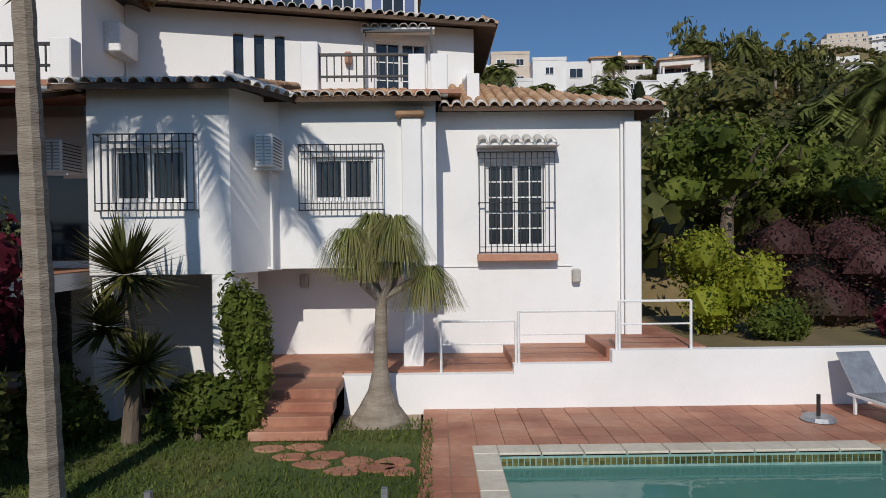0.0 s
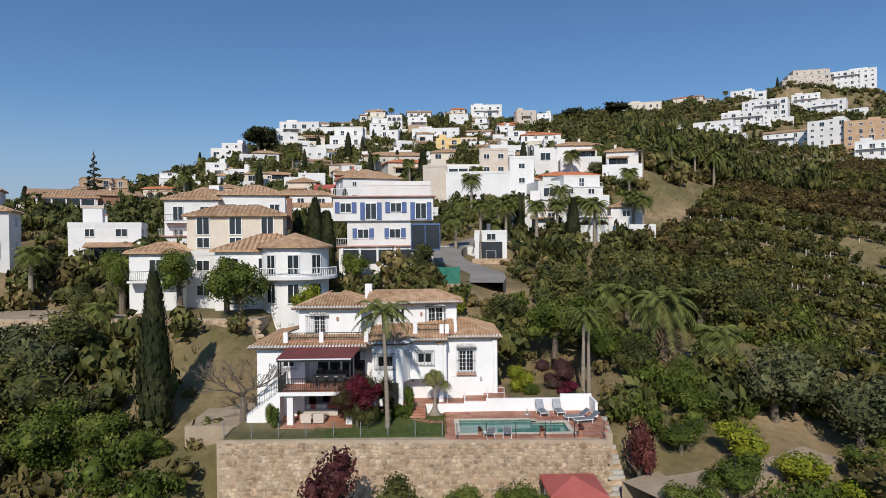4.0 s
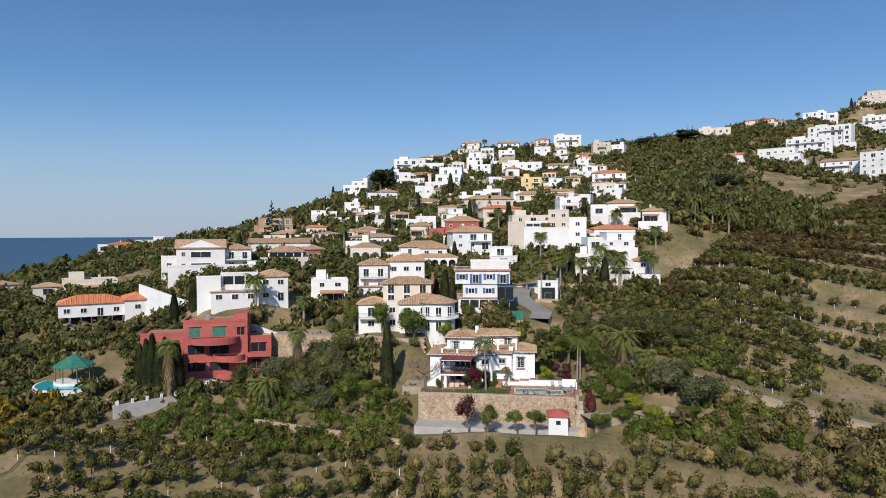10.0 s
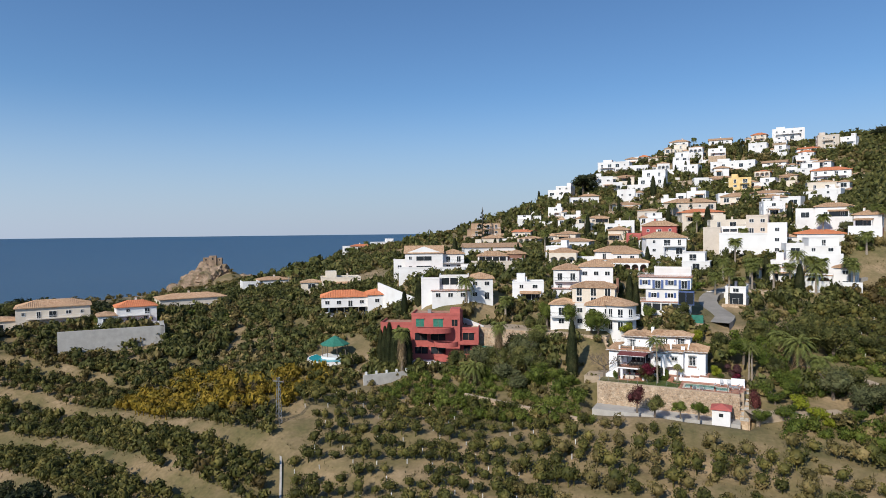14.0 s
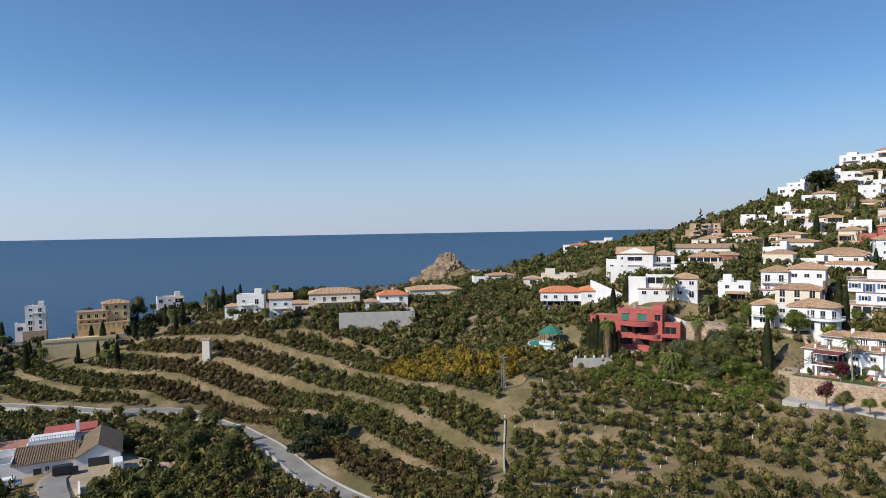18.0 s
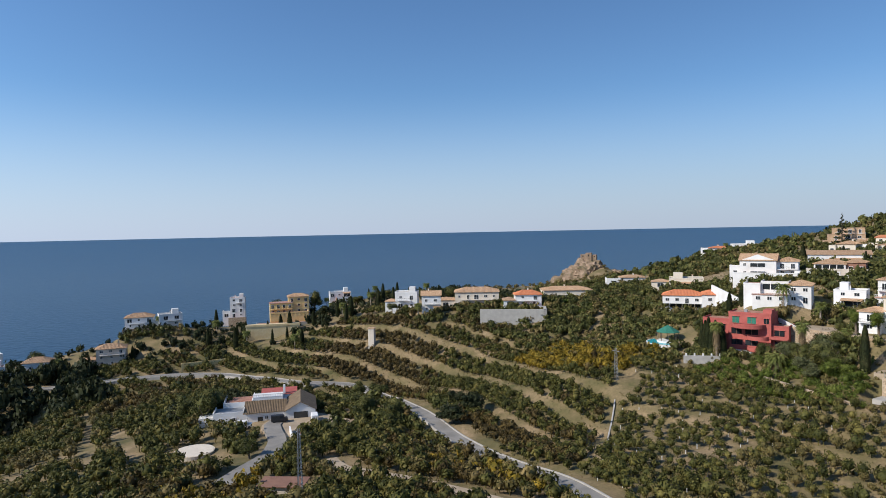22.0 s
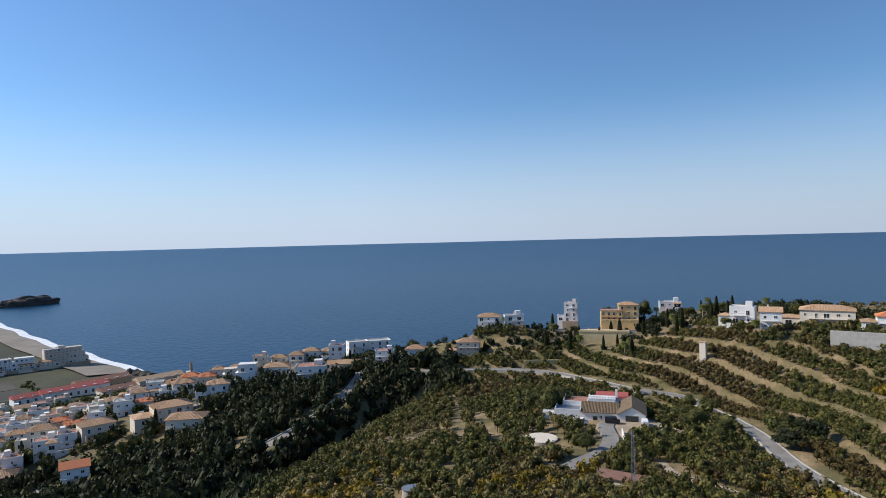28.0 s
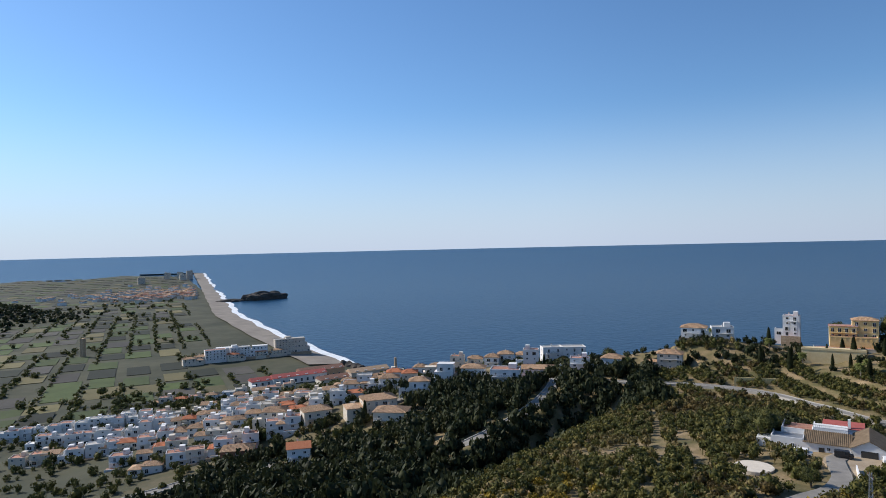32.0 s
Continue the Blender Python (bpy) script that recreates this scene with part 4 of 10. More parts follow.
def massing(name, x, y, z, yaw, blocks, label, group="villas of the slope"):
    """A villa of several volumes: (x0, x1, y0, y1, z0, z1, roof, colour, front)."""
    ob = root(name, pose(x, y, z, 0, 0, yaw), label, "house", group)
    rng = random.Random(int(abs(x) * 10))
    for x0, x1, y0, y1, z0, z1, roof, colour, front in blocks:
        wall = MAT[colour]
        w, d, cx, cy = x1 - x0, y1 - y0, (x0 + x1) / 2, (y0 + y1) / 2
        part("wall", boxes((x0, y0, z0, x1, y1, z1)), wall, ob)
        if roof in "hHG":
            mat = MAT["tile_new"] if roof == "H" else MAT["tile"]
            rise = min(w, d) * 0.2
            if roof == "G":
                bm = hip_roof(d, w, z1, rise * 1.2, 0.45, True)
                bm.transform(Matrix.Rotation(math.pi / 2, 4, "Z"))
            else:
                bm = hip_roof(w, d, z1, rise, 0.45)
            r = part("roof", bm, mat, ob)
            r.location = (cx, cy, 0)
            if roof != "G":
                q = part("tile_rib", tile_ribs(w, d, z1, rise, 0.45, 0.5), mat, r)
                q["kind"] = "stuff"
            else:
                bm = bmesh.new()
                bm.faces.new([bm.verts.new(p) for p in ((x0, y0 - 0.01, z1 - 0.05), (x1, y0 - 0.01, z1 - 0.05), (cx, y0 - 0.01, z1 + rise * 1.1))])
                part("gable", bm, wall, ob)
        elif roof == "p":
            part("parapet", boxes((x0 - 0.05, y0 - 0.05, z1, x1 + 0.05, y0 + 0.16, z1 + 0.55), (x0 - 0.05, y0 + 0.16, z1, x0 + 0.16, y1, z1 + 0.55), (x1 - 0.16, y0 + 0.16, z1, x1 + 0.05, y1, z1 + 0.55)), wall, ob)
            part("roof_deck", boxes((x0 + 0.16, y0 + 0.16, z1, x1 - 0.16, y1, z1 + 0.06)), MAT["terracotta"], ob)
        elif roof == "r":
            part("roof_deck", boxes((x0 - 0.3, y0 - 0.3, z1, x1 + 0.3, y1, z1 + 0.15)), MAT["terracotta"], ob)
            railing(ob, x0 - 0.2, x1 + 0.2, y0 - 0.2, z1 + 0.15, 0.9, "frame", 0.2)
        zb = max(z0, 0.0)
        floors = max(1, round((z1 - zb) / 3.0))
        fh = (z1 - zb) / floors
        for i in range(floors):
            zz = zb + i * fh
            if front in ("w", "b", "blue"):
                n = max(1, int(w / 2.9))
                for k in range(n):
                    tall = (front == "b" and i == floors - 1) or rng.random() < 0.2
                    window(ob, x0 + (k + 0.5) * w / n, y0 - 0.05, zz + (0.12 if tall else 0.95), min(1.4, w / n - 0.4), 2.05 if tall else 1.25, shutter="blue" if front == "blue" else None)
            elif front == "g":
                window(ob, cx, y0 - 0.05, zz + 0.5, w * 0.42, fh * 0.5)
                window(ob, x0 + w * 0.14, y0 - 0.05, zz + 0.9, 1.0, 1.2)
            elif front == "v":
                n = max(2, int(w / 2.2))
                part("veranda_opening", boxes((x0 + 0.4, y0 - 0.03, zz + 0.9, x1 - 0.4, y0 + 0.1, zz + fh - 0.35)), MAT["glass"], ob, "dark glazed veranda")
                for k in range(n + 1):
                    px_ = x0 + 0.4 + (w - 0.8) * k / n
                    part("pillar", boxes((px_ - 0.12, y0 - 0.14, zz, px_ + 0.12, y0 + 0.02, zz + fh)), wall, ob)
            elif front == "a":
                n = max(2, int(w / 2.6))
                bm = arch_wall(w, fh, 0.3, n, fh * 0.55)
                bm.transform(Matrix.Translation((cx, y0 - 1.6, zz)))
                part("arcade", bm, wall, ob)
                part("arcade_roof", boxes((x0, y0 - 1.8, zz + fh, x1, y0, zz + fh + 0.2)), MAT["tile"], ob)
                # a dark brown sheet on the wall paints the shade behind the arches
                part("arcade_shade", boxes((x0 + 0.5, y0 - 0.04, zz + 0.1, x1 - 0.5, y0, zz + fh * 0.8)), MAT["umber"], ob)
            for s, xs in ((-1, x0), (1, x1)):
                if front and d > 4:
                    window(ob, xs + s * 0.05, cy, zz + 0.95, 1.0, 1.2, s * math.pi / 2)
        if front == "b":
            zz = zb + (floors - 1) * fh
            b = part("balcony", boxes((x0 + 0.2, y0 - 1.4, zz - 0.22, x1 - 0.2, y0, zz)), wall, ob)
            railing(b, x0 + 0.2, x1 - 0.2, y0 - 1.35, zz, 0.95, "iron", 0.2)
    return ob


for street, rows in HOUSES.items():
    for i, (hx, hy, hz, hyaw, hw_, hh_, kind, colour) in enumerate(rows):
        (far_house if street in ("town edge", "shore street", "right ridge", "upper ridge") else house)("house", hx, hy, hz, hyaw, hw_, hh_, kind, colour, f"houses of the {street}", 1000 * len(street) + 37 * i + int(abs(hx)))

# more small houses fill the slope between them
rf = random.Random(12)
TAKEN = [(h[0], h[1], h[4]) for hs in HOUSES.values() for h in hs] + [(h[0], h[1], h[4]) for h in NEAR.values()]
INFILL = []
while len(INFILL) < 48:
    qx, qy = rf.uniform(-105, 47), 88 + 250 * rf.random() ** 1.15
    if qx < -55 - 0.12 * (qy - 88) and rf.random() < 0.75 or qx > 20 + 0.12 * qy:
        continue
    qw = rf.uniform(6.5, 10)
    if any(abs(qx - a) < (qw + c) * 0.62 and abs(qy - b) < 12.5 for a, b, c in TAKEN):
        continue
    TAKEN.append((qx, qy, qw))
    INFILL.append((qx, qy, qw))
    house("house", qx, qy, ground_z(qx, qy) + 0.6, -qx * 0.12, qw, rf.uniform(3.8, 6.0), rf.choice("hhgffsa"), rf.choice((0, 0, 0, 0, 0, 1)), "small houses of the slope", 4000 + len(INFILL) * 7, d=rf.uniform(7, 10))
# white and cream garden walls stepping up between the houses
wk = 0
for i in range(46):
    qx, qy = rf.uniform(-95, 47), rf.uniform(70, 320)
    if qx > 20 + 0.12 * qy:
        continue
    ln, hh = rf.uniform(7, 18), rf.uniform(1.0, 2.2)
    gw_ = part("garden_wall", boxes((-ln / 2, -0.2, -3, ln / 2, 0.2, hh), (-ln / 2, -0.28, hh, ln / 2, 0.28, hh + 0.14)), MAT[rf.choice(("white", "white", "cream", "mortar"))])
    gw_.matrix_world = pose(qx, qy, ground_z(qx, qy), 0, 0, -qx * 0.12 + rf.uniform(-25, 25))
    tagged(gw_, "long rendered garden wall on the slope", "wall", "garden walls of the slope")

# ---- plants ----
def blob(rng, c, r, n=1):
    """A rough closed lump, the dense inside of a crown."""
    bm = bmesh.new()
    bmesh.ops.create_icosphere(bm, subdivisions=n, radius=1.0)
    v = np.array([p.co for p in bm.verts])
    f = [[q.index for q in p.verts] for p in bm.faces]
    bm.free()
    v = v * (1 + rng.uniform(-0.2, 0.2, (len(v), 1))) * np.array(r) + np.array(c)
    return v, np.array(f)


def leaves(rng, centres, radii, n, size, flat=0.5, droop=0.0):
    """n leaf quads scattered over the outer part of the lumps."""
    centres, radii = np.array(centres, float), np.array(radii, float)
    w = radii.prod(1) ** (2 / 3)
    k = rng.choice(len(centres), n, p=w / w.sum())
    d = rng.normal(size=(n, 3))
    d /= np.linalg.norm(d, axis=1)[:, None]
    pos = centres[k] + d * radii[k] * rng.uniform(0.72, 1.12, (n, 1))
    nrm = d + rng.normal(size=(n, 3)) * flat
    nrm /= np.linalg.norm(nrm, axis=1)[:, None]
    a = np.cross(nrm, rng.normal(size=(n, 3)))
    a /= np.linalg.norm(a, axis=1)[:, None]
    b = np.cross(nrm, a)
    s = size * rng.uniform(0.6, 1.4, (n, 1))
    a, b = a * s, b * s * 0.55
    b[:, 2] -= droop * s[:, 0]
    v = np.stack([pos - a, pos - b, pos + a, pos + b], 1).reshape(-1, 3)
    return v, np.arange(4 * n).reshape(n, 4)


def merge(pieces):
    vs, fs, n = [], [], 0
    for v, f in pieces:
        vs.append(np.asarray(v, float))
        fs += [[int(i) + n for i in q] for q in f]
        n += len(v)
    return np.concatenate(vs), fs


def crown_mesh(name, seed, mat, spread=(1, 1, 0.8), lumps=7, n=700, size=0.09, core=0.72, flat=0.6):
    """A unit crown of uneven lumps and leaves, about one metre in radius, standing on z = 0."""
    rng = np.random.default_rng(seed)
    cs, rs = [(0, 0, spread[2] * 0.95)], [(0.62 * spread[0], 0.62 * spread[1], 0.72 * spread[2])]
    for i in range(lumps):
        a = rng.uniform(0, 2 * math.pi)
        q = rng.uniform(0.35, 0.66)
        cs.append((math.cos(a) * q * spread[0], math.sin(a) * q * spread[1], rng.uniform(0.45, 1.45) * spread[2]))
        r = rng.uniform(0.26, 0.44)
        rs.append((r * spread[0], r * spread[1], r * spread[2]))
    pieces = [blob(rng, c, np.array(r) * core) for c, r in zip(cs, rs)]
    pieces.append(leaves(rng, cs, rs, n, size, flat))
    v, f = merge(pieces)
    return mesh_of(name, v, f, mat)


def limb_mesh(name, seed, h, r, mat, limbs=5, reach=0.7):
    rng = random.Random(seed)
    lean = (rng.uniform(-0.1, 0.1), rng.uniform(-0.1, 0.1))
    top = (lean[0] * h, lean[1] * h, h)
    ps = [tube([(0, 0, -0.6), (lean[0] * h * 0.3, lean[1] * h * 0.4, h * 0.5), top], [r * 1.25, r, r * 0.6], 7)]
    for i in range(limbs):
        a = 2 * math.pi * i / limbs + rng.uniform(-0.4, 0.4)
        z0 = h * rng.uniform(0.55, 0.95)
        p0 = (lean[0] * z0, lean[1] * z0, z0)
        p1 = (p0[0] + math.cos(a) * reach * 0.5, p0[1] + math.sin(a) * reach * 0.5, z0 + reach * 0.6)
        p2 = (p0[0] + math.cos(a) * reach, p0[1] + math.sin(a) * reach, z0 + reach * 1.2)
        ps.append(tube([p0, p1, p2], [r * 0.5, r * 0.35, r * 0.15], 5))
    v, f = join(ps)
    return mesh_of(name, v, f, mat)


CROWNS = {}
for key, mat, spread, lumps, n, size in (
    ("broad", "leaf_green", (1, 1, 0.85), 9, 3300, 0.043), ("dark", "leaf_dark", (1, 1, 0.9), 9, 2700, 0.048), ("olive", "leaf_sage", (1, 1, 0.8), 9, 2400, 0.05),
    ("lime", "leaf_lime", (1, 1, 0.9), 6, 1600, 0.06), ("gold", "leaf_gold", (1, 1, 0.8), 7, 900, 0.08), ("rust", "leaf_rust", (1, 1, 1.1), 7, 1300, 0.07),
    ("pine", "leaf_pine", (1.1, 1.1, 0.55), 11, 1500, 0.075), ("red", "leaf_red", (1, 1, 0.95), 10, 2200, 0.055)):
    CROWNS[key] = [crown_mesh("crown", 100 * i + len(key), MAT[mat], spread, lumps, n, size) for i in range(1, 4)]


def cypress_mesh(seed, mat, n=1800):
    rng = np.random.default_rng(seed)
    z = rng.uniform(0, 1, n) ** 0.9
    r = 0.115 * np.minimum(1, z * 7 + 0.35) * np.minimum(1, (1.02 - z) ** 0.55 * 1.35) * rng.uniform(0.75, 1.12, n)
    a = rng.uniform(0, 2 * math.pi, n)
    p = np.stack([np.cos(a) * r, np.sin(a) * r, z], 1)
    up = np.stack([np.cos(a) * 0.25, np.sin(a) * 0.25, np.ones(n)], 1) * rng.uniform(0.02, 0.035, (n, 1))
    side = np.stack([-np.sin(a), np.cos(a), np.zeros(n)], 1) * rng.uniform(0.008, 0.016, (n, 1))
    v = np.stack([p - up * 0.5, p - side, p + up, p + side], 1).reshape(-1, 3)
    core = tube([(0, 0, 0), (0, 0, 0.12), (0, 0, 0.5), (0, 0, 0.85), (0, 0, 0.99)], [0.05, 0.095, 0.1, 0.055, 0.005], 10)
    v, f = merge([(v, np.arange(4 * n).reshape(n, 4)), core])
    return mesh_of("crown", v, f, mat)


CROWNS["cypress"] = [cypress_mesh(i, MAT["leaf_pine"]) for i in (3, 4)]


def frond(rng, a, length, rise, droop, leaflets, width, mat_dry=False, fan=False):
    """One palm leaf from the origin: a curved rib with leaflets on both sides."""
    vs, fs = [], []
    ca, sa = math.cos(a), math.sin(a)
    pts = []
    for i in range(9):
        t = i / 8
        out = length * t * (1 - 0.12 * t)
        z = rise * t - droop * t * t
        pts.append(np.array([ca * out, sa * out, z]))
    side = np.array([-sa, ca, 0])
    pv, pf = tube([tuple(p) for p in pts], [0.03 * length * 0.25 * (1 - 0.8 * i / 8) for i in range(9)], 4, False)
    vs += [np.array(q) for q in pv]
    fs += [list(q) for q in pf]
    for i in range(leaflets):
        t = 0.12 + 0.88 * (i + 0.5) / leaflets
        k = t * 8
        j = min(7, int(k))
        p = pts[j] + (pts[j + 1] - pts[j]) * (k - j)
        d = pts[j + 1] - pts[j]
        d = d / np.linalg.norm(d)
        ll = width * (1.0 - abs(t - 0.45) * 1.1) * rng.uniform(0.85, 1.1)
        for s in (-1, 1):
            tip = p + side * s * ll * 0.8 + d * ll * 0.5 + np.array([0, 0, -ll * rng.uniform(0.25, 0.5)])
            base = d * (1.05 * length / leaflets)
            n = len(vs)
            vs += [p - base * 0.5, p + base * 0.5, tip]
            fs.append([n, n + 1, n + 2])
    return np.array(vs), fs


def palm_crown(seed, n, length, rise, droop, leaflets, width, mat, fall=1.7):
    rng = random.Random(seed)
    ps = []
    for i in range(n):
        a = i * 2.39996 + rng.uniform(-0.15, 0.15)
        k = i / n
        ps.append(frond(rng, a, length * rng.uniform(0.85, 1.05), rise * (1.3 - fall * k), droop * rng.uniform(0.8, 1.2), leaflets, width))
    v, f = merge(ps)
    return mesh_of("crown", v, f, mat)


PALM = {
    "queen": palm_crown(5, 22, 2.9, 2.9, 2.7, 40, 0.75, MAT["leaf_palm"], 1.05),
    "fan": palm_crown(7, 34, 1.75, 1.5, 1.4, 9, 1.0, MAT["leaf_palm"]),
    "date": palm_crown(9, 44, 2.6, 2.2, 2.4, 18, 0.55, MAT["leaf_palm"]),
    "skirt": palm_crown(11, 40, 1.0, -1.6, 0.6, 7, 0.6, MAT["leaf_dry"]),
}
_TRUNKS = {}


def palm(name, x, y, z, h, r, kind, label, group="palms", lean=(0, 0), bare=True, scale=1.0, mat="palm_bark"):
    ob = root(name, pose(x, y, z), label, "palm tree", group)
    tx, ty = lean[0] * h, lean[1] * h
    n = max(8, int(h / 0.22))
    pts = [(tx * (i / n) ** 1.5, ty * (i / n) ** 1.5, -0.5 + (h + 0.5) * i / n) for i in range(n + 1)]
    rad = [r * (1.25 - 0.45 * min(1, i / n * 1.5)) * (1.05 if i % 2 else 0.97) for i in range(n + 1)]
    v, f = tube(pts, rad, 10)
    part("trunk", mesh_of("trunk", v, f, MAT[mat]), None, ob)
    c = part("crown", PALM[kind], None, ob)
    c.matrix_local = Matrix.Translation((tx, ty, h)) @ Matrix.Rotation(x * 1.3 + y, 4, "Z") @ Matrix.Scale(scale, 4)
    if not bare:
        s = part("dry_skirt", PALM["skirt"], None, ob)
        s.matrix_local = Matrix.Translation((tx, ty, h)) @ Matrix.Diagonal((scale, scale, scale * max(1.0, h * 0.28), 1))
    return ob


def tree(name, x, y, h, w, kind, label, group="garden trees", z=None, trunk=0.35, seed=0, category="tree"):
    """A tree h high and w wide; trunk: the share of its height that is clear stem."""
    z = ground_z(x, y) - 0.1 if z is None else z
    rng = random.Random(seed + int(x * 7 + y * 13))
    ob = root(name, pose(x, y, z, 0, 0, rng.uniform(0, 360)), label, category, group)
    key = (round(h * trunk, 1), round(w, 0), seed % 3)
    if key not in _TRUNKS:
        _TRUNKS[key] = limb_mesh("trunk", seed, max(0.3, h * trunk + 0.25 * h), 0.035 * h + 0.03, MAT["bark"], 5, w * 0.3)
    part("trunk", _TRUNKS[key], None, ob)
    c = part("crown", CROWNS[kind][seed % len(CROWNS[kind])], None, ob)
    ch = h * (1 - trunk)
    sp = {"pine": 1.1, "broad": 1.75, "dark": 1.8}.get(kind, 1.7)
    c.matrix_local = Matrix.Translation((0, 0, h * trunk)) @ Matrix.Diagonal((w / 2, w / 2, ch / sp, 1))
    return ob


def cypress(x, y, h, w=1.0, z=None, label="tall dark green columnar cypress", group="cypresses"):
    z = ground_z(x, y) - 0.1 if z is None else z
    ob = root("cypress", pose(x, y, z, 0, 0, (x * 37) % 360), label, "cypress tree", group)
    part("trunk", mesh_of("trunk", *tube([(0, 0, -0.5), (0, 0, h * 0.2)], [0.2, 0.15], 7), MAT["bark"]), None, ob)
    c = part("crown", CROWNS["cypress"][int(abs(x)) % 2], None, ob)
    c.matrix_local = Matrix.Diagonal((h * w, h * w, h, 1))
    return ob


def scatter(name, variants, spots, mat, label, category, kind="stuff"):
    """One joined mesh of many small plants: spots are rows of x, y, z, size, height, turn."""
    vs, fs, n = [], [], 0
    for i, (x, y, z, s, hh, a) in enumerate(spots):
        v, f = variants[i % len(variants)]
        ca, sa = math.cos(a) * s, math.sin(a) * s
        w = np.stack([v[:, 0] * ca - v[:, 1] * sa + x, v[:, 0] * sa + v[:, 1] * ca + y, v[:, 2] * hh + z], 1)
        vs.append(w)
        fs.append(f + n)
        n += len(v)
    if not vs:
        return
    V, Fc = np.concatenate(vs), np.concatenate(fs)
    me = bpy.data.meshes.new(name)
    me.vertices.add(len(V))
    me.vertices.foreach_set("co", V.ravel())
    me.loops.add(len(Fc) * 3)
    me.loops.foreach_set("vertex_index", Fc.ravel().astype(np.int32))
    me.polygons.add(len(Fc))
    me.polygons.foreach_set("loop_start", np.arange(0, 3 * len(Fc), 3, dtype=np.int32))
    me.materials.append(mat)
    me.update(calc_edges=True)
    tagged(part(name, me, None), label, category, kind=kind)


def bush_variant(seed, n=70, size=0.2, lumps=4, core=0.7, stem=0.0):
    """A cheap crown, all triangles, radius one, for planting by the hundred."""
    rng = np.random.default_rng(seed)
    cs, rs = [(0, 0, 0.55 + stem)], [(0.62, 0.62, 0.5)]
    for i in range(lumps):
        a = rng.uniform(0, 6.28)
        cs.append((math.cos(a) * 0.5, math.sin(a) * 0.5, rng.uniform(0.3, 0.95) + stem))
        r = rng.uniform(0.3, 0.45)
        rs.append((r, r, r * 0.8))
    pv, pf, k = [], [], 0
    for c, r in list(zip(cs, rs))[:1]:
        v, f = blob(rng, c, np.array(r) * core)
        pv.append(v), pf.append(f + k)
        k += len(v)
    v, f = leaves(rng, cs, rs, n, size, 0.45)
    pv.append(v)
    pf.append(np.concatenate([f[:, [0, 1, 2]], f[:, [0, 2, 3]]]) + k)
    k += len(v)
    if stem:
        tv, tf = tube([(0, 0, -0.4), (0, 0, 0.6)], [0.07, 0.05], 4, False)
        tf = np.array(tf)
        pv.append(np.array(tv)), pf.append(np.concatenate([tf[:, [0, 1, 2]], tf[:, [0, 2, 3]]]) + k)
    return np.concatenate(pv), np.concatenate(pf)

# ---- the villa ----
VO = Vector((-5.0, 13.0, 92.0))
villa = root("villa", Matrix.Translation(VO), "white two-storey villa with clay-tiled roofs and iron window grilles", "house")


def vpart(name, bm, mat, parent=None, label="", off=VO):
    bm.transform(Matrix.Translation(-off))
    return part(name, bm, MAT[mat], parent or villa, label)


def holed_wall(x0, x1, z0, z1, y0, y1, holes):
    """A wall along x with openings (xa, xb, za, zb) cut right through it."""
    bm = bmesh.new()
    x = x0
    for xa, xb, za, zb in sorted(holes):
        add_box(bm, x, y0, z0, xa, y1, z1)
        add_box(bm, xa, y0, z0, xb, y1, za)
        add_box(bm, xa, y0, zb, xb, y1, z1)
        x = xb
    add_box(bm, x, y0, z0, x1, y1, z1)
    return bm


W = 0.28
EAVE = 97.42
# right wing
vpart("wall", holed_wall(-0.1, 3.85, 91.6, EAVE, 13.35, 13.35 + W, [(0.88, 2.08, 94.72, 96.42)]), "villa_white")
vpart("wall", boxes((3.85 - W, 13.35 + W, 93.9, 3.85, 20.5, EAVE)), "villa_white")
vpart("wall", boxes((3.2, 14.2, 91.6, 3.45, 20.5, 93.9)), "villa_white")
vpart("wall", boxes((3.45, 13.35 + W, 93.8, 3.85 - W, 20.5, 93.9)), "villa_white")
vpart("corner_pillar", soft_box(3.62, 13.2, 91.6, 3.95, 13.36, 97.2, 0.02), "villa_white")
# middle block, its upper half overhanging
vpart("wall", holed_wall(-3.45, -0.38, 94.4, EAVE, 12.25, 12.25 + W, [(-2.36, -1.24, 95.62, 96.42)]), "villa_white")
vpart("wall", boxes((-0.38, 12.25, 94.2, -0.1, 13.6, EAVE)), "villa_white")
vpart("wall", boxes((-3.75, 13.45, 91.6, -0.1, 13.45 + W, 94.4)), "villa_white")
vpart("soffit", boxes((-3.45, 12.25 + W, 94.4, -0.38, 13.8, 94.52)), "villa_white")
vpart("buttress", soft_box(-0.72, 12.1, 92.0, -0.36, 12.5, 97.1, 0.02), "villa_white")
vpart("chimney_cap", soft_box(-0.82, 12.02, 97.1, -0.3, 12.3, 97.22, 0.03), "tile")
# left wing, raised on columns
vpart("wall", holed_wall(-5.75, -3.45, 94.38, EAVE, 11.05, 11.05 + W, [(-5.36, -4.16, 95.56, 96.44)]), "villa_white")
bm = bmesh.new()
plan = ((-3.45, 11.05), (-2.92, 12.3), (-3.2, 12.4), (-3.73, 11.3))
lo = [bm.verts.new((x, y, 94.38)) for x, y in plan]
hi = [bm.verts.new((x, y, EAVE)) for x, y in plan]
bm.faces.new(lo[::-1]), bm.faces.new(hi)
for i in range(4):
    j = (i + 1) % 4
    bm.faces.new((lo[i], lo[j], hi[j], hi[i]))
vpart("wall", bm, "villa_white")
vpart("wall", boxes((-5.75, 11.05 + W, 94.38, -5.75 + W, 12.4, EAVE)), "villa_white")
vpart("soffit", boxes((-5.75, 11.05 + W, 94.38, -3.45, 13.8, 94.5)), "villa_white")
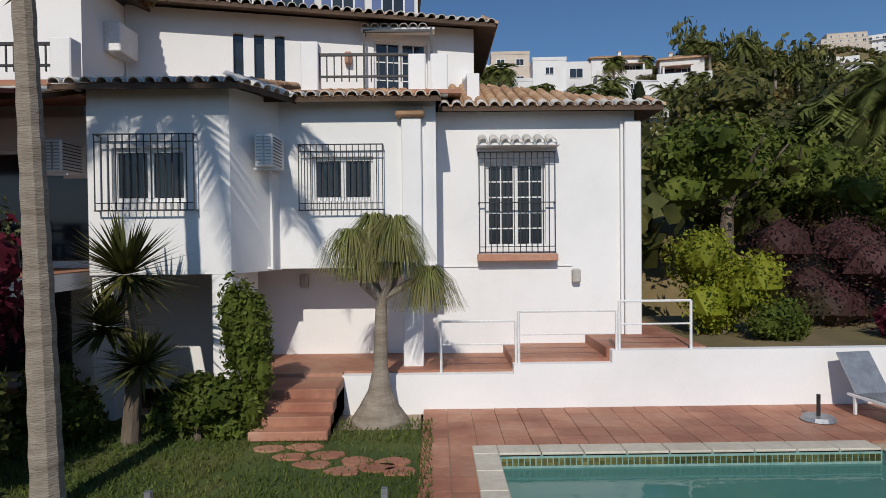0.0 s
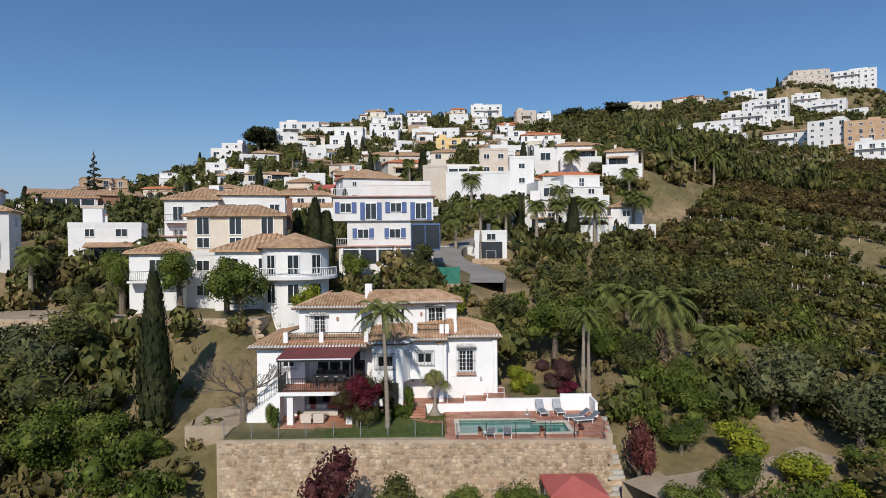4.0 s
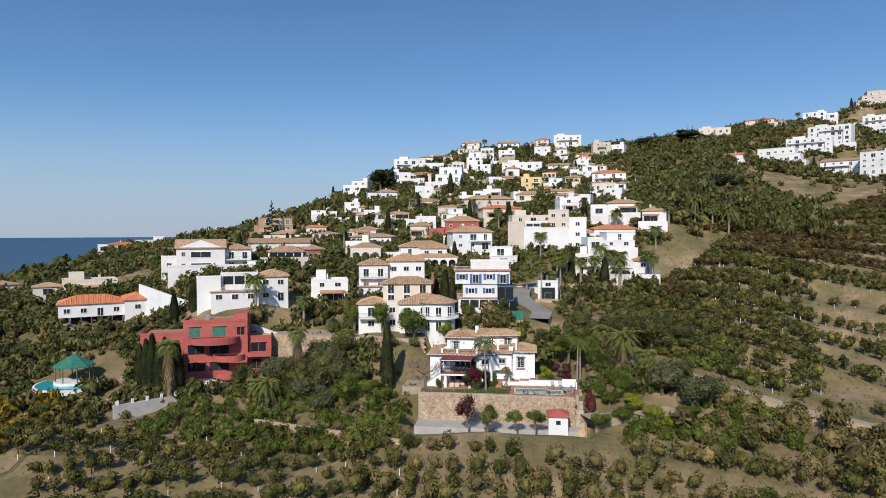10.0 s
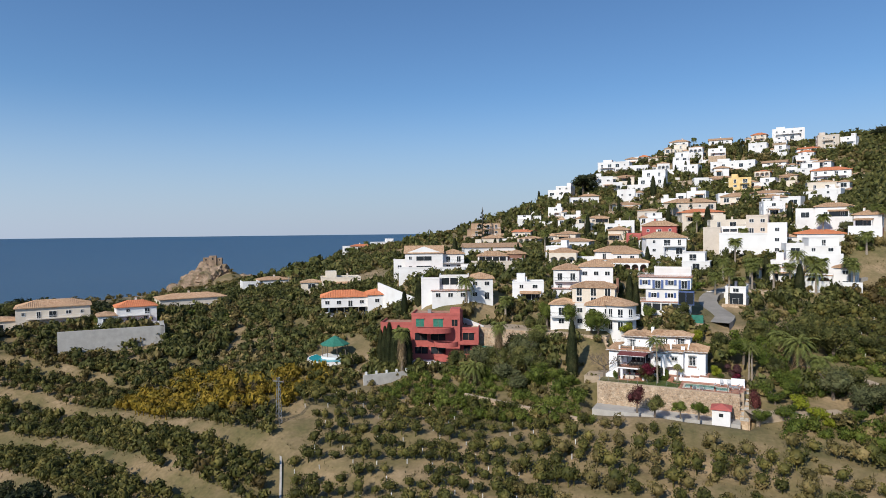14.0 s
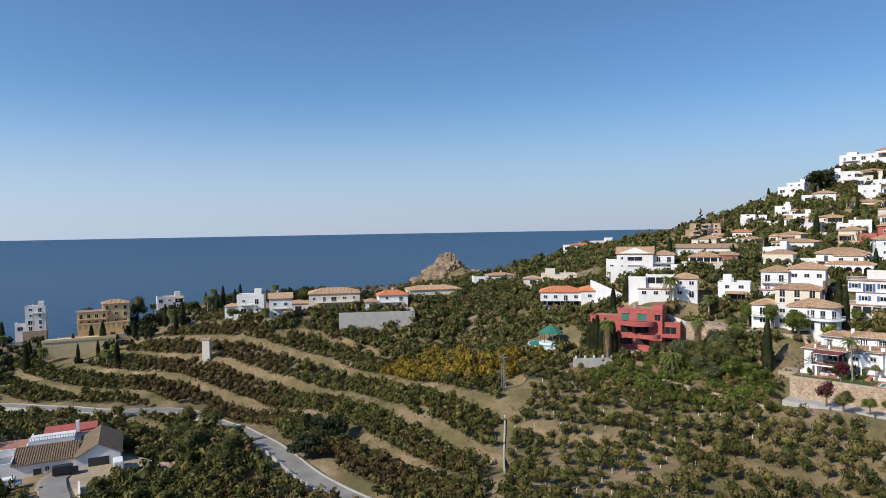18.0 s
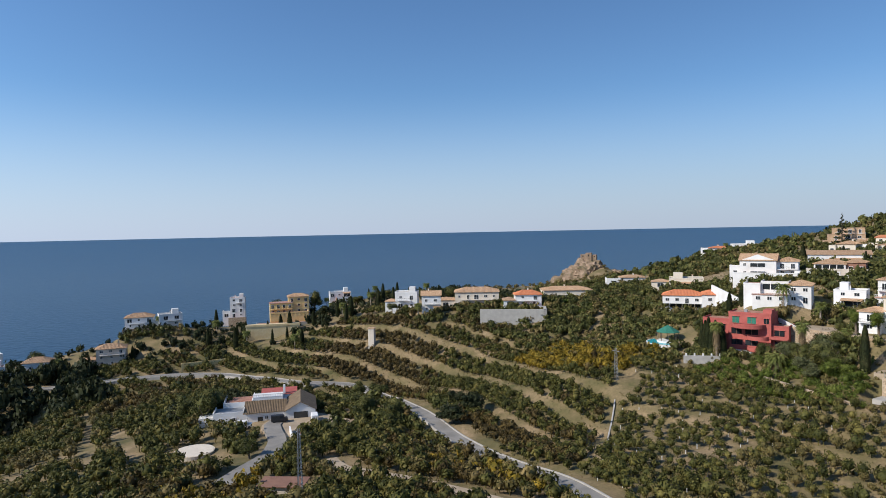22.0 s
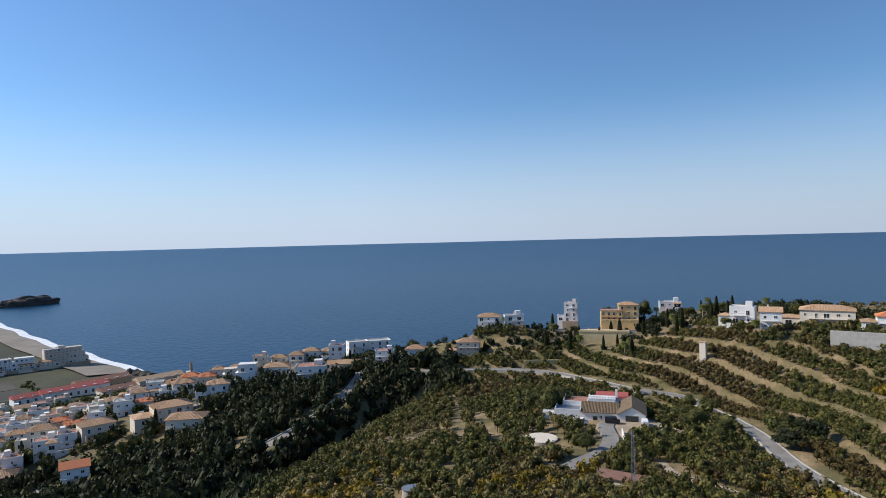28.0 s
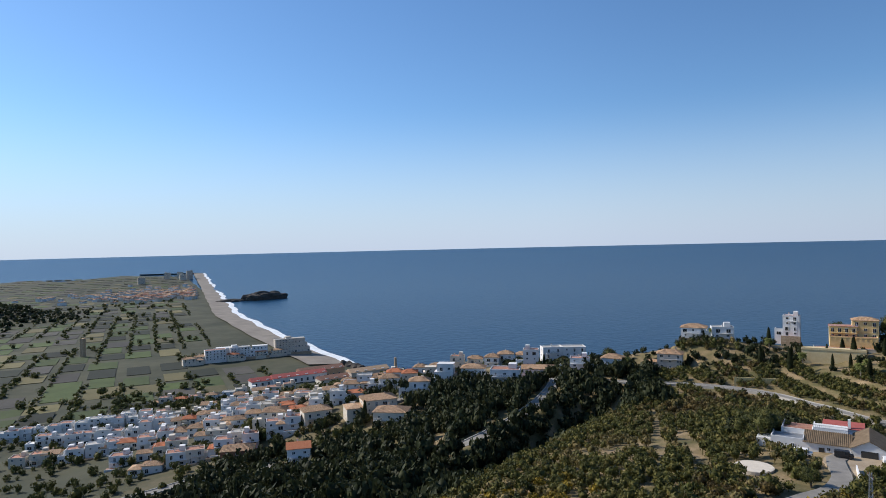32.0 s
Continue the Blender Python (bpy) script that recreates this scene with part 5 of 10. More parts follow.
vpart("column", soft_box(-3.78, 11.05, 91.6, -3.45, 12.6, 94.38, 0.02), "villa_white")
vpart("column", soft_box(-5.75, 11.1, 91.6, -5.4, 11.5, 94.38, 0.02), "villa_white")
vpart("wall", boxes((-10.8, 15.0, 91.6, -3.78, 15.25, 94.38)), "villa_white")
# rooms behind the veranda
vpart("wall", holed_wall(-14.4, -10.8, 91.6, 97.2, 10.9, 10.9 + W, [(-12.5, -11.6, 95.68, 96.45)]), "villa_white")
vpart("wall", boxes((-14.4, 10.9 + W, 91.6, -14.4 + W, 20.5, 97.2)), "villa_white")
vpart("wall", boxes((-10.8 - W, 10.9 + W, 94.45, -10.8, 12.4, 97.2)), "villa_white")
vpart("wall", holed_wall(-10.8, -5.75, 94.45, 97.2, 12.4, 12.4 + W, [(-10.2, -6.4, 94.5, 96.62)]), "villa_white")
vpart("wall", boxes((-11.2, 10.6, 91.6, -10.8, 12.2, 94.2)), "villa_white")
vpart("wall", boxes((-14.4, 20.25, 91.6, 3.85, 20.5, 97.2)), "villa_white")
# upper storey
vpart("wall", holed_wall(-11.6, -6.75, 97.2, 99.95, 12.8, 12.8 + W, [(-10.45, -9.55, 97.9, 99.35)]), "villa_white")
vpart("wall", boxes((-6.75 - W, 12.8 + W, 97.2, -6.75, 19.5, 99.95)), "villa_white")
vpart("wall", boxes((-11.6, 12.8 + W, 97.2, -11.6 + W, 19.5, 99.95)), "villa_white")
# the upper front stands askew, its outer end set back
PIVOT = Vector((0.85, 16.3, 0)) - Vector((VO.x, VO.y, 0))
ASKEW = Matrix.Translation(PIVOT) @ Matrix.Rotation(0.235, 4, "Z") @ Matrix.Translation(-PIVOT)
UP_FRONT = [vpart("wall", holed_wall(-6.95, 0.85, 97.2, 100.0, 16.3, 16.3 + W, [(-4.75, -4.53, 98.5, 99.55), (-4.3, -4.08, 98.5, 99.55), (-3.85, -3.63, 98.5, 99.55), (-1.6, -0.3, 97.75, 99.6)]), "villa_white")]
vpart("wall", boxes((0.85 - W, 16.3 + W, 97.2, 0.85, 20.3, 100.0)), "villa_white")
vpart("wall", boxes((-11.6, 19.6, 97.2, 0.85, 19.85, 99.95)), "villa_white")
for sx in (-4.64, -4.19, -3.74):
    UP_FRONT.append(vpart("slit_window", boxes((sx - 0.11, 16.42, 98.5, sx + 0.11, 16.46, 99.55)), "glass"))
# floors inside, so that the rooms are dark and closed
vpart("floor_slab", boxes((-14.1, 13.8, 94.25, 3.5, 20.2, 94.44)), "concrete")
vpart("floor_slab", boxes((-11.3, 16.6, 97.22, 0.5, 19.5, 97.35)), "concrete")
# curved garden wall running down from the upper storey
bm = bmesh.new()
for i in range(8):
    a, b = i / 8, (i + 1) / 8
    za, zb = 99.0 - 0.75 * a ** 0.5, 99.0 - 0.75 * b ** 0.5
    add_box(bm, 0.55, 16.3 - 2.6 * b, 97.3, 0.8, 16.3 - 2.6 * a, (za + zb) / 2)
vpart("balcony_wall", bm, "villa_white")


# tiled roofs: a bed, rows of cover tiles and white-washed eave ends
def tile_piece():
    """One half-round clay cover tile, 0.42 long, lying along +y and a little conical."""
    v, f, k = [], [], 6
    for y, r in ((0, 0.1), (0.44, 0.085)):
        for o, rr in ((0, r), (1, r - 0.018)):
            for i in range(k + 1):
                a = math.pi * i / k
                v.append((math.cos(a) * rr, y, math.sin(a) * rr * 0.9))
    n = k + 1
    for i in range(k):
        f += [(i, i + 1, 2 * n + i + 1, 2 * n + i), (i, n + i, n + i + 1, i + 1)]
    return v, f


TILE = tile_piece()
TILE_V, TILE_F = np.array(TILE[0]), TILE[1]
eave_mesh = mesh_of("eave_tile", TILE[0], TILE[1], MAT["tile_pale"])
cover_mesh = mesh_of("cover_tile", TILE[0], TILE[1], MAT["tile"])


def tiled_slope(name, e0, e1, t0, t1, parts=True, pitch=0.235):
    """A slope from the eave e0-e1 up to t0-t1, laid with tiles."""
    e0, e1, t0, t1 = (Vector(p) for p in (e0, e1, t0, t1))
    bm = bmesh.new()
    low = Vector((0, 0, -0.09))
    quad = [e0, e1, t1, t0]
    up = [bm.verts.new(p) for p in quad]
    dn = [bm.verts.new(p + low) for p in quad]
    bm.faces.new(up), bm.faces.new(dn[::-1])
    for i in range(4):
        j = (i + 1) % 4
        bm.faces.new((dn[i], dn[j], up[j], up[i]))
    bed = vpart(name, bm, "tile")
    bed.data.materials.append(MAT["eave_board"])
    for p in bed.data.polygons[1:]:
        p.material_index = 1
    along = (e1 - e0)
    n = max(1, int(along.length / pitch))
    ex = along.normalized()
    # straight up the slope, square to the eave
    mid = ((t0 + t1) - (e0 + e1)) / 2
    upv = (mid - ex * mid.dot(ex)).normalized()
    nz = ex.cross(upv).normalized()
    if nz.z < 0:
        nz = -nz
    rot = Matrix((ex, upv, nz)).transposed().to_4x4()
    ra = np.array(rot.to_3x3())
    full = (mid - ex * mid.dot(ex)).length
    vs, fs, k = [], [], 0
    for i in range(n):
        u = (i + 0.5) / n
        base = e0 + along * u
        s = u * along.length
        lim = full
        left = (t0 - e0).dot(ex)
        right = (t1 - e1).dot(ex)
        if left > 0.05 and s < left:
            lim = full * s / left
        if right < -0.05 and along.length - s < -right:
            lim = full * (along.length - s) / -right
        if left < -0.05 or right > 0.05:
            pass
        m = max(1, int(lim / 0.37))
        for j in range(m):
            p = base + upv * (j * 0.37 - 0.05) + nz * (0.012 + 0.006 * ((i * 7 + j * 3) % 5) / 5)
            if j == 0 and parts:
                ob = part("eave_tile", eave_mesh, None, bed)
                ob.matrix_local = Matrix.Translation(p - VO) @ rot
                continue
            w = TILE_V @ ra.T + np.array(p - VO)
            vs.append(w)
            fs += [[q + k for q in f] for f in TILE_F]
            k += len(w)
    if vs:
        rows = part("cover_tiles", mesh_of("cover_tiles", np.concatenate(vs), fs, MAT["tile"]), None, bed)
        rows["kind"] = "stuff"
    return bed


tiled_slope("roof", (-15.0, 10.45, 97.2), (-6.1, 10.45, 97.2), (-12.9, 12.8, 97.9), (-6.1, 12.8, 97.9))
tiled_slope("roof", (-15.0, 20.5, 97.2), (-15.0, 10.45, 97.2), (-11.6, 17.0, 98.2), (-12.9, 12.8, 97.9), False)
tiled_slope("roof", (-6.1, 10.6, 97.38), (-3.15, 10.6, 97.38), (-6.1, 16.3, 98.62), (-3.1, 16.3, 98.62))
tiled_slope("roof", (-3.15, 10.6, 97.38), (-2.55, 11.95, 97.4), (-3.6, 13.2, 98.0), (-3.3, 13.6, 98.1))
tiled_slope("roof", (-3.1, 11.85, 97.42), (0.0, 11.85, 97.42), (-3.1, 16.3, 98.5), (0.0, 16.3, 98.5))
tiled_slope("roof", (-0.05, 12.95, 97.45), (4.3, 12.95, 97.45), (-0.05, 16.4, 98.65), (0.95, 16.4, 98.65))
tiled_slope("roof", (4.3, 12.95, 97.45), (4.3, 20.9, 97.45), (0.95, 16.4, 98.65), (0.95, 18.6, 98.65), False)
tiled_slope("roof", (-12.1, 12.3, 99.95), (-6.25, 12.3, 99.95), (-9.6, 15.4, 100.95), (-8.7, 15.4, 100.95))
tiled_slope("roof", (-6.25, 12.3, 99.95), (-6.25, 20.0, 99.95), (-8.7, 15.4, 100.95), (-8.7, 17.6, 100.95), False)
tiled_slope("roof", (-12.1, 20.0, 99.95), (-12.1, 12.3, 99.95), (-9.6, 17.6, 100.95), (-9.6, 15.4, 100.95), False)
tiled_slope("roof", (-6.6, 13.9, 100.02), (1.35, 15.8, 99.98), (-6.6, 18.1, 100.95), (-0.9, 18.1, 100.95))
tiled_slope("roof", (1.35, 15.8, 99.98), (1.35, 20.4, 99.98), (-0.9, 18.05, 100.95), (-0.9, 18.15, 100.95), False)
tiled_slope("roof", (1.35, 20.4, 99.98), (-6.6, 20.4, 99.98), (-0.9, 18.1, 100.95), (-6.6, 18.1, 100.95), False)
vpart("chimney", soft_box(-6.9, 17.0, 100.2, -6.3, 17.6, 101.5, 0.03), "villa_white")


def grille(x0, x1, z0, z1, y, nv, nh, deep=0.16):
    """A wrought-iron cage standing proud of the wall."""
    bm = bmesh.new()
    for i in range(nv + 1):
        x = x0 + (x1 - x0) * i / nv
        add_box(bm, x - 0.008, y - deep, z0, x + 0.008, y - deep + 0.016, z1)
    for j in range(nh + 1):
        z = z0 + (z1 - z0) * j / nh
        add_box(bm, x0 - 0.015, y - deep - 0.004, z - 0.01, x1 + 0.015, y - deep + 0.02, z + 0.01)
        for x in (x0, x1):
            add_box(bm, x - 0.01, y - deep + 0.02, z - 0.01, x + 0.01, y, z + 0.01)
    for z in (z0 + 0.12, z1 - 0.12):
        add_box(bm, x0, y - deep, z - 0.008, x1, y - deep + 0.016, z + 0.008)
    return bm


def villa_window(x0, x1, z0, z1, y, cols, rows, bars=None, label=""):
    t = 0.07
    bm = boxes((x0, y + 0.08, z0, x0 + t, y + 0.16, z1), (x1 - t, y + 0.08, z0, x1, y + 0.16, z1), (x0 + t, y + 0.08, z0, x1 - t, y + 0.16, z0 + t), (x0 + t, y + 0.08, z1 - t, x1 - t, y + 0.16, z1))
    w = vpart("window", bm, "frame", None, label)
    mid = (x0 + x1) / 2
    vpart("stile", boxes((mid - 0.05, y + 0.07, z0 + t, mid + 0.05, y + 0.15, z1 - t)), "frame", w)
    n = 0
    for a, b in ((x0 + t, mid - 0.05), (mid + 0.05, x1 - t)):
        for c in range(cols):
            for r in range(rows):
                xa, xb = a + (b - a) * c / cols, a + (b - a) * (c + 1) / cols
                za, zb = z0 + t + (z1 - z0 - 2 * t) * r / rows, z0 + t + (z1 - z0 - 2 * t) * (r + 1) / rows
                vpart("pane", boxes((xa + 0.012, y + 0.11, za + 0.012, xb - 0.012, y + 0.12, zb - 0.012)), "glass", w)
        for c in range(1, cols):
            xm = a + (b - a) * c / cols
            vpart("glazing_bar", boxes((xm - 0.013, y + 0.095, z0 + t, xm + 0.013, y + 0.13, z1 - t)), "frame", w)
        for r in range(1, rows):
            zm = z0 + t + (z1 - z0 - 2 * t) * r / rows
            vpart("glazing_bar", boxes((a, y + 0.097, zm - 0.013, b, y + 0.128, zm + 0.013)), "frame", w)
    if bars:
        gx0, gx1, gz0, gz1, nv, nh = bars
        vpart("grille", grille(gx0, gx1, gz0, gz1, y, nv, nh), "iron", w, "black wrought-iron window grille")
    return w


villa_window(0.88, 2.08, 94.72, 96.42, 13.35, 2, 5, (0.74, 2.24, 94.62, 96.6, 13, 2), "tall white glazed window behind an iron grille")
villa_window(-2.36, -1.24, 95.62, 96.42, 12.25, 1, 1, (-2.56, -1.06, 95.45, 96.62, 14, 1))
villa_window(-5.36, -4.16, 95.56, 96.44, 11.05, 1, 1, (-5.56, -3.98, 95.42, 96.64, 14, 1))
villa_window(-12.5, -11.6, 95.68, 96.45, 10.9, 1, 1, (-12.75, -11.35, 95.5, 96.6, 12, 1))
villa_window(-10.2, -8.3, 94.5, 96.62, 12.4, 1, 1)
villa_window(-8.3, -6.4, 94.5, 96.62, 12.4, 1, 1)
villa_window(-10.45, -9.55, 97.9, 99.35, 12.8, 2, 4, (-11.05, -9.4, 97.95, 99.4, 12, 1))
UP_FRONT.append(villa_window(-1.6, -0.3, 97.75, 99.6, 16.3, 2, 4))
for ob in UP_FRONT:
    ob.matrix_local = ASKEW
vpart("sill", soft_box(0.7, 13.1, 94.45, 2.28, 13.4, 94.6, 0.02), "terracotta", None, "brick window sill")
for (hx0, hx1, hy, hz) in ((0.7, 2.3, 13.35, 96.75), (-1.8, -0.1, 15.85, 99.78), (-10.75, -9.3, 12.8, 99.45)):
    hood = vpart("window_hood", boxes((hx0, hy - 0.42, hz - 0.05, hx1, hy, hz)), "villa_white", None, "small tiled hood over the window")
    for i in range(int((hx1 - hx0) / 0.22)):
        ob = part("hood_tile", eave_mesh, None, hood)
        ob.matrix_local = Matrix.Translation(Vector((hx0 + 0.11 + i * 0.22, hy - 0.48, hz - 0.01)) - VO) @ Matrix.Rotation(0.35, 4, "X")


def wall_lamp(x, y, z, mat, name="wall_lamp"):
    vpart(name, soft_box(x - 0.08, y - 0.16, z - 0.14, x + 0.08, y, z + 0.14, 0.03), mat)


wall_lamp(2.66, 13.35, 94.15, "concrete")
wall_lamp(-2.75, 13.45, 94.1, "concrete")
wall_lamp(-2.1, 15.58, 99.1, "terracotta")
wall_lamp(-8.6, 12.8, 99.1, "terracotta")


def air_conditioner(x, y, z, side):
    """An outdoor unit on a bracket; side: which way its fan looks along x."""
    o = Vector((x, y, z))
    ob = root("air_conditioner", Matrix.Translation(o), "white outdoor air-conditioning unit bracketed to the wall", "air conditioner", "air conditioners")
    part("casing", soft_box(-0.15, -0.4, 0, 0.15, 0.4, 0.56, 0.02), MAT["frame"], ob)
    bm = bmesh.new()
    for i in range(9):
        add_box(bm, side * 0.15 - 0.012, -0.36, 0.05 + i * 0.055, side * 0.15 + 0.012, 0.2, 0.065 + i * 0.055)
    part("fan_grille", bm, MAT["iron"], ob)
    bm = bmesh.new()
    for i in range(9):
        add_box(bm, -0.12, -0.415, 0.05 + i * 0.055, 0.12, -0.4, 0.068 + i * 0.055)
    add_box(bm, -0.01, -0.42, 0.04, 0.01, -0.4, 0.52)
    part("louvre_panel", bm, MAT["steel"], ob)
    for yy in (-0.28, 0.28):
        part("bracket", boxes((-0.2, yy - 0.02, -0.04, 0.2, yy + 0.02, 0)), MAT["frame"], ob)
    return ob


air_conditioner(-2.98, 11.75, 96.15, 1)
air_conditioner(-6.55, 11.85, 96.1, 1)
vpart("pipe", boxes((-3.03, 11.9, 94.45, -2.99, 11.94, 96.15), (-3.4, 11.9, 94.41, -2.99, 11.94, 94.45)), "villa_white")
vpart("downpipe", boxes((3.55, 13.25, 91.7, 3.6, 13.3, 97.2)), "villa_white")
vpart("cable", boxes((-0.1, 13.325, 94.34, 2.6, 13.345, 94.355)), "frame")

# balustrades above the eaves
for px, py, pz in ((-12.3, 11.3, 97.55), (-9.6, 11.3, 97.55), (-6.2, 11.3, 97.55)):
    vpart("balustrade_post", soft_box(px - 0.17, py - 0.17, pz - 0.1, px + 0.17, py + 0.17, pz + 0.72, 0.02), "villa_white")
for a, b in ((-12.1, -9.8), (-9.4, -6.4)):
    r = railing(villa, a + 5, b + 5, 11.3 - 13, 97.75 - 92, 0.48, "iron", 0.13, "balustrade")
for px in (-2.53, -0.45, -0.02):
    vpart("balustrade_post", soft_box(px - 0.17, 13.05, 97.7, px + 0.17, 13.4, 98.75 if px < -0.5 else 98.5, 0.02), "villa_white")
railing(villa, -2.36 + 5, -0.62 + 5, 13.2 - 13, 98.0 - 92, 0.55, "iron", 0.14, "balustrade")
vpart("balcony_floor", boxes((-3.3, 13.0, 97.72, 0.4, 16.3, 97.8)), "terracotta")
vpart("roof_terrace_floor", boxes((-12.2, 11.3, 97.5, -6.3, 12.8, 97.62)), "terracotta")
vpart("door_pergola", boxes((-1.75, 15.4, 97.8, -1.7, 15.45, 99.7), (-0.2, 15.2, 97.8, -0.15, 15.25, 99.7), (-1.75, 15.38, 99.66, -0.15, 15.44, 99.72), (-1.75, 15.4, 99.66, -1.7, 16.2, 99.72)), "iron", None, "black iron frame before the balcony door")
# an old air unit on the side of the upper left block
vpart("air_unit", soft_box(-6.75, 13.6, 98.75, -6.42, 14.4, 99.35, 0.02), "frame", None, "air-conditioning unit on the upper side wall")

# veranda
vpart("veranda_slab", boxes((-12.3, 8.15, 94.15, -6.0, 12.4, 94.42)), "villa_white")
deck = vpart("veranda_floor", boxes((-12.2, 8.2, 94.42, -6.0, 12.4, 94.44)), "terracotta")
for cx, cy in ((-11.4, 8.6), (-7.2, 8.6)):
    vpart("column", soft_box(cx - 0.22, cy - 0.22, 91.8, cx + 0.22, cy + 0.22, 94.15, 0.02), "villa_white")
canopy = vpart("canopy_roof", boxes((-12.25, 8.0, 0, -6.3, 11.2, 0.08)), "burgundy", None, "burgundy sloping canopy over the veranda")
for v in canopy.data.vertices:
    wy = v.co.y + VO.y
    k = (wy - 8.0) / 3.2
    v.co.z = 96.78 - VO.z + 0.55 * k + (0.07 if v.co.z > -91.95 else 0.0)
    v.co.x += 0.35 * k if v.co.x < -4 else 0.55 * k - 0.6
vpart("canopy_beam", boxes((-12.25, 8.02, 96.62, -6.9, 8.12, 96.74)), "iron", None, "dark metal front beam")
vpart("awning_roll", boxes((-12.1, 7.92, 96.76, -6.95, 8.0, 96.84)), "frame")
for cx in (-12.15, -12.0, -7.05):
    vpart("canopy_post", boxes((cx - 0.05, 8.2, 94.42, cx + 0.05, 8.3, 96.62)), "iron")
railing(villa, -12.15 + 5, -6.1 + 5, 8.25 - 13, 94.44 - 92, 0.95, "iron", 0.13, "veranda_railing")
bm = boxes((-12.2, 8.3, 95.34, -12.14, 10.8, 95.39))
for i in range(18):
    add_box(bm, -12.18, 8.35 + i * 0.135, 94.44, -12.155, 8.375 + i * 0.135, 95.34)
vpart("veranda_railing", bm, "iron")
# steps down the side of the veranda
for i in range(9):
    vpart("step", boxes((-12.3 - 0.27 * (i + 1), 9.2, 91.6, -12.3 - 0.27 * i, 10.4, 94.2 - 0.2 * i)), "villa_white")
bm = bmesh.new()
for i in range(14):
    t = i / 13
    add_box(bm, -12.35 - 2.3 * t, 9.12, 94.25 - 1.75 * t, -12.33 - 2.3 * t, 9.14, 95.2 - 1.75 * t)
v0 = [bm.verts.new(p) for p in ((-12.3, 9.1, 95.2), (-14.7, 9.1, 93.4), (-14.7, 9.16, 93.4), (-12.3, 9.16, 95.2), (-12.3, 9.1, 95.25), (-14.7, 9.1, 93.45), (-14.7, 9.16, 93.45), (-12.3, 9.16, 95.25))]
for f in ((0, 1, 2, 3), (7, 6, 5, 4), (0, 4, 5, 1), (3, 2, 6, 7)):
    bm.faces.new([v0[i] for i in f])
vpart("stair_railing", bm, "iron")
# dark sheet on the uncut back wall, in place of the undercroft's shade
vpart("doorway", boxes((-10.2, 14.9, 92.05, -8.3, 14.99, 94.0)), "glass", None, "dark glass sheet that stands for the shade under the veranda")

# dining table and chairs on the veranda
table = root("dining_table", pose(-8.9, 10.3, 94.44), "long pale dining table on the veranda", "table")
part("tabletop", soft_box(-1.25, -0.45, 0.7, 1.25, 0.45, 0.75, 0.01), MAT["concrete"], table)
for sx in (-1.1, 1.1):
    for sy in (-0.35, 0.35):
        part("leg", boxes((sx - 0.03, sy - 0.03, 0, sx + 0.03, sy + 0.03, 0.7)), MAT["iron"], table)


def dining_chair():
    ob = root("dining_chair", pose(0, 0, -50), "dark dining chair at the veranda table", "chair", "chairs round the table")
    part("seat", soft_box(-0.22, -0.22, 0.42, 0.22, 0.22, 0.46, 0.01), MAT["iron"], ob)
    part("backrest", soft_box(-0.22, -0.25, 0.5, 0.22, -0.21, 0.92, 0.01), MAT["iron"], ob)
    for sx in (-0.19, 0.19):
        for sy in (-0.2, 0.19):
            part("leg", boxes((sx - 0.02, sy - 0.02, 0, sx + 0.02, sy + 0.02, 0.42)), MAT["iron"], ob)
    return ob


first = dining_chair()
first.matrix_world = pose(-9.9, 9.6, 94.44)
for cx, cy, cr in ((-9.3, 9.6, 0), (-8.6, 9.6, 0), (-7.9, 9.6, 0), (-9.8, 11.0, 180), (-9.0, 11.0, 180), (-8.2, 11.0, 180)):
    copy_thing(first, pose(cx, cy, 94.44, 0, 0, cr))

# garden sofa set below
sofa = root("garden_sofa", pose(-9.6, 10.9, 92.05), "pale rattan sofa with white and pink cushions", "sofa")
part("base", soft_box(-1.3, -0.4, 0.02, 1.3, 0.4, 0.32, 0.03), MAT["sand"], sofa)
part("backrest", soft_box(-1.3, 0.25, 0.32, 1.3, 0.42, 0.75, 0.03), MAT["sand"], sofa)
for i, c in enumerate(("white", "leaf_red", "white", "white", "leaf_red", "villa_white")):
    part("cushion", soft_box(-1.22 + i * 0.41, 0.0, 0.42, -0.85 + i * 0.41, 0.2, 0.78, 0.06, 2), MAT["white"] if c == "white" else MAT["brick_red"], sofa, "" if c == "white" else "pink cushion")
part("seat_cushion", soft_box(-1.25, -0.38, 0.32, 1.25, 0.2, 0.44, 0.04), MAT["white"], sofa)


def armchair(x, y):
    ob = root("garden_armchair", pose(x, y, 92.05), "boxy grey rattan armchair with white cushion", "armchair", "armchairs of the sofa set")
    part("base", soft_box(-0.38, -0.38, 0.02, 0.38, 0.38, 0.34, 0.03), MAT["sand"], ob)
    part("backrest", soft_box(-0.38, -0.42, 0.05, 0.38, -0.28, 0.72, 0.03), MAT["sand"], ob)
    for s in (-1, 1):
        part("armrest", soft_box(s * 0.36 - 0.06, -0.38, 0.34, s * 0.36 + 0.06, 0.38, 0.58, 0.02), MAT["sand"], ob)
    part("cushion", soft_box(-0.3, -0.27, 0.34, 0.3, 0.36, 0.46, 0.04), MAT["white"], ob)
    return ob


armchair(-10.3, 8.9), armchair(-9.4, 8.9)
coffee = root("coffee_table", pose(-9.5, 9.9, 92.05), "low rattan coffee table", "table")
part("tabletop", soft_box(-0.5, -0.3, 0.3, 0.5, 0.3, 0.36, 0.02), MAT["sand"], coffee)
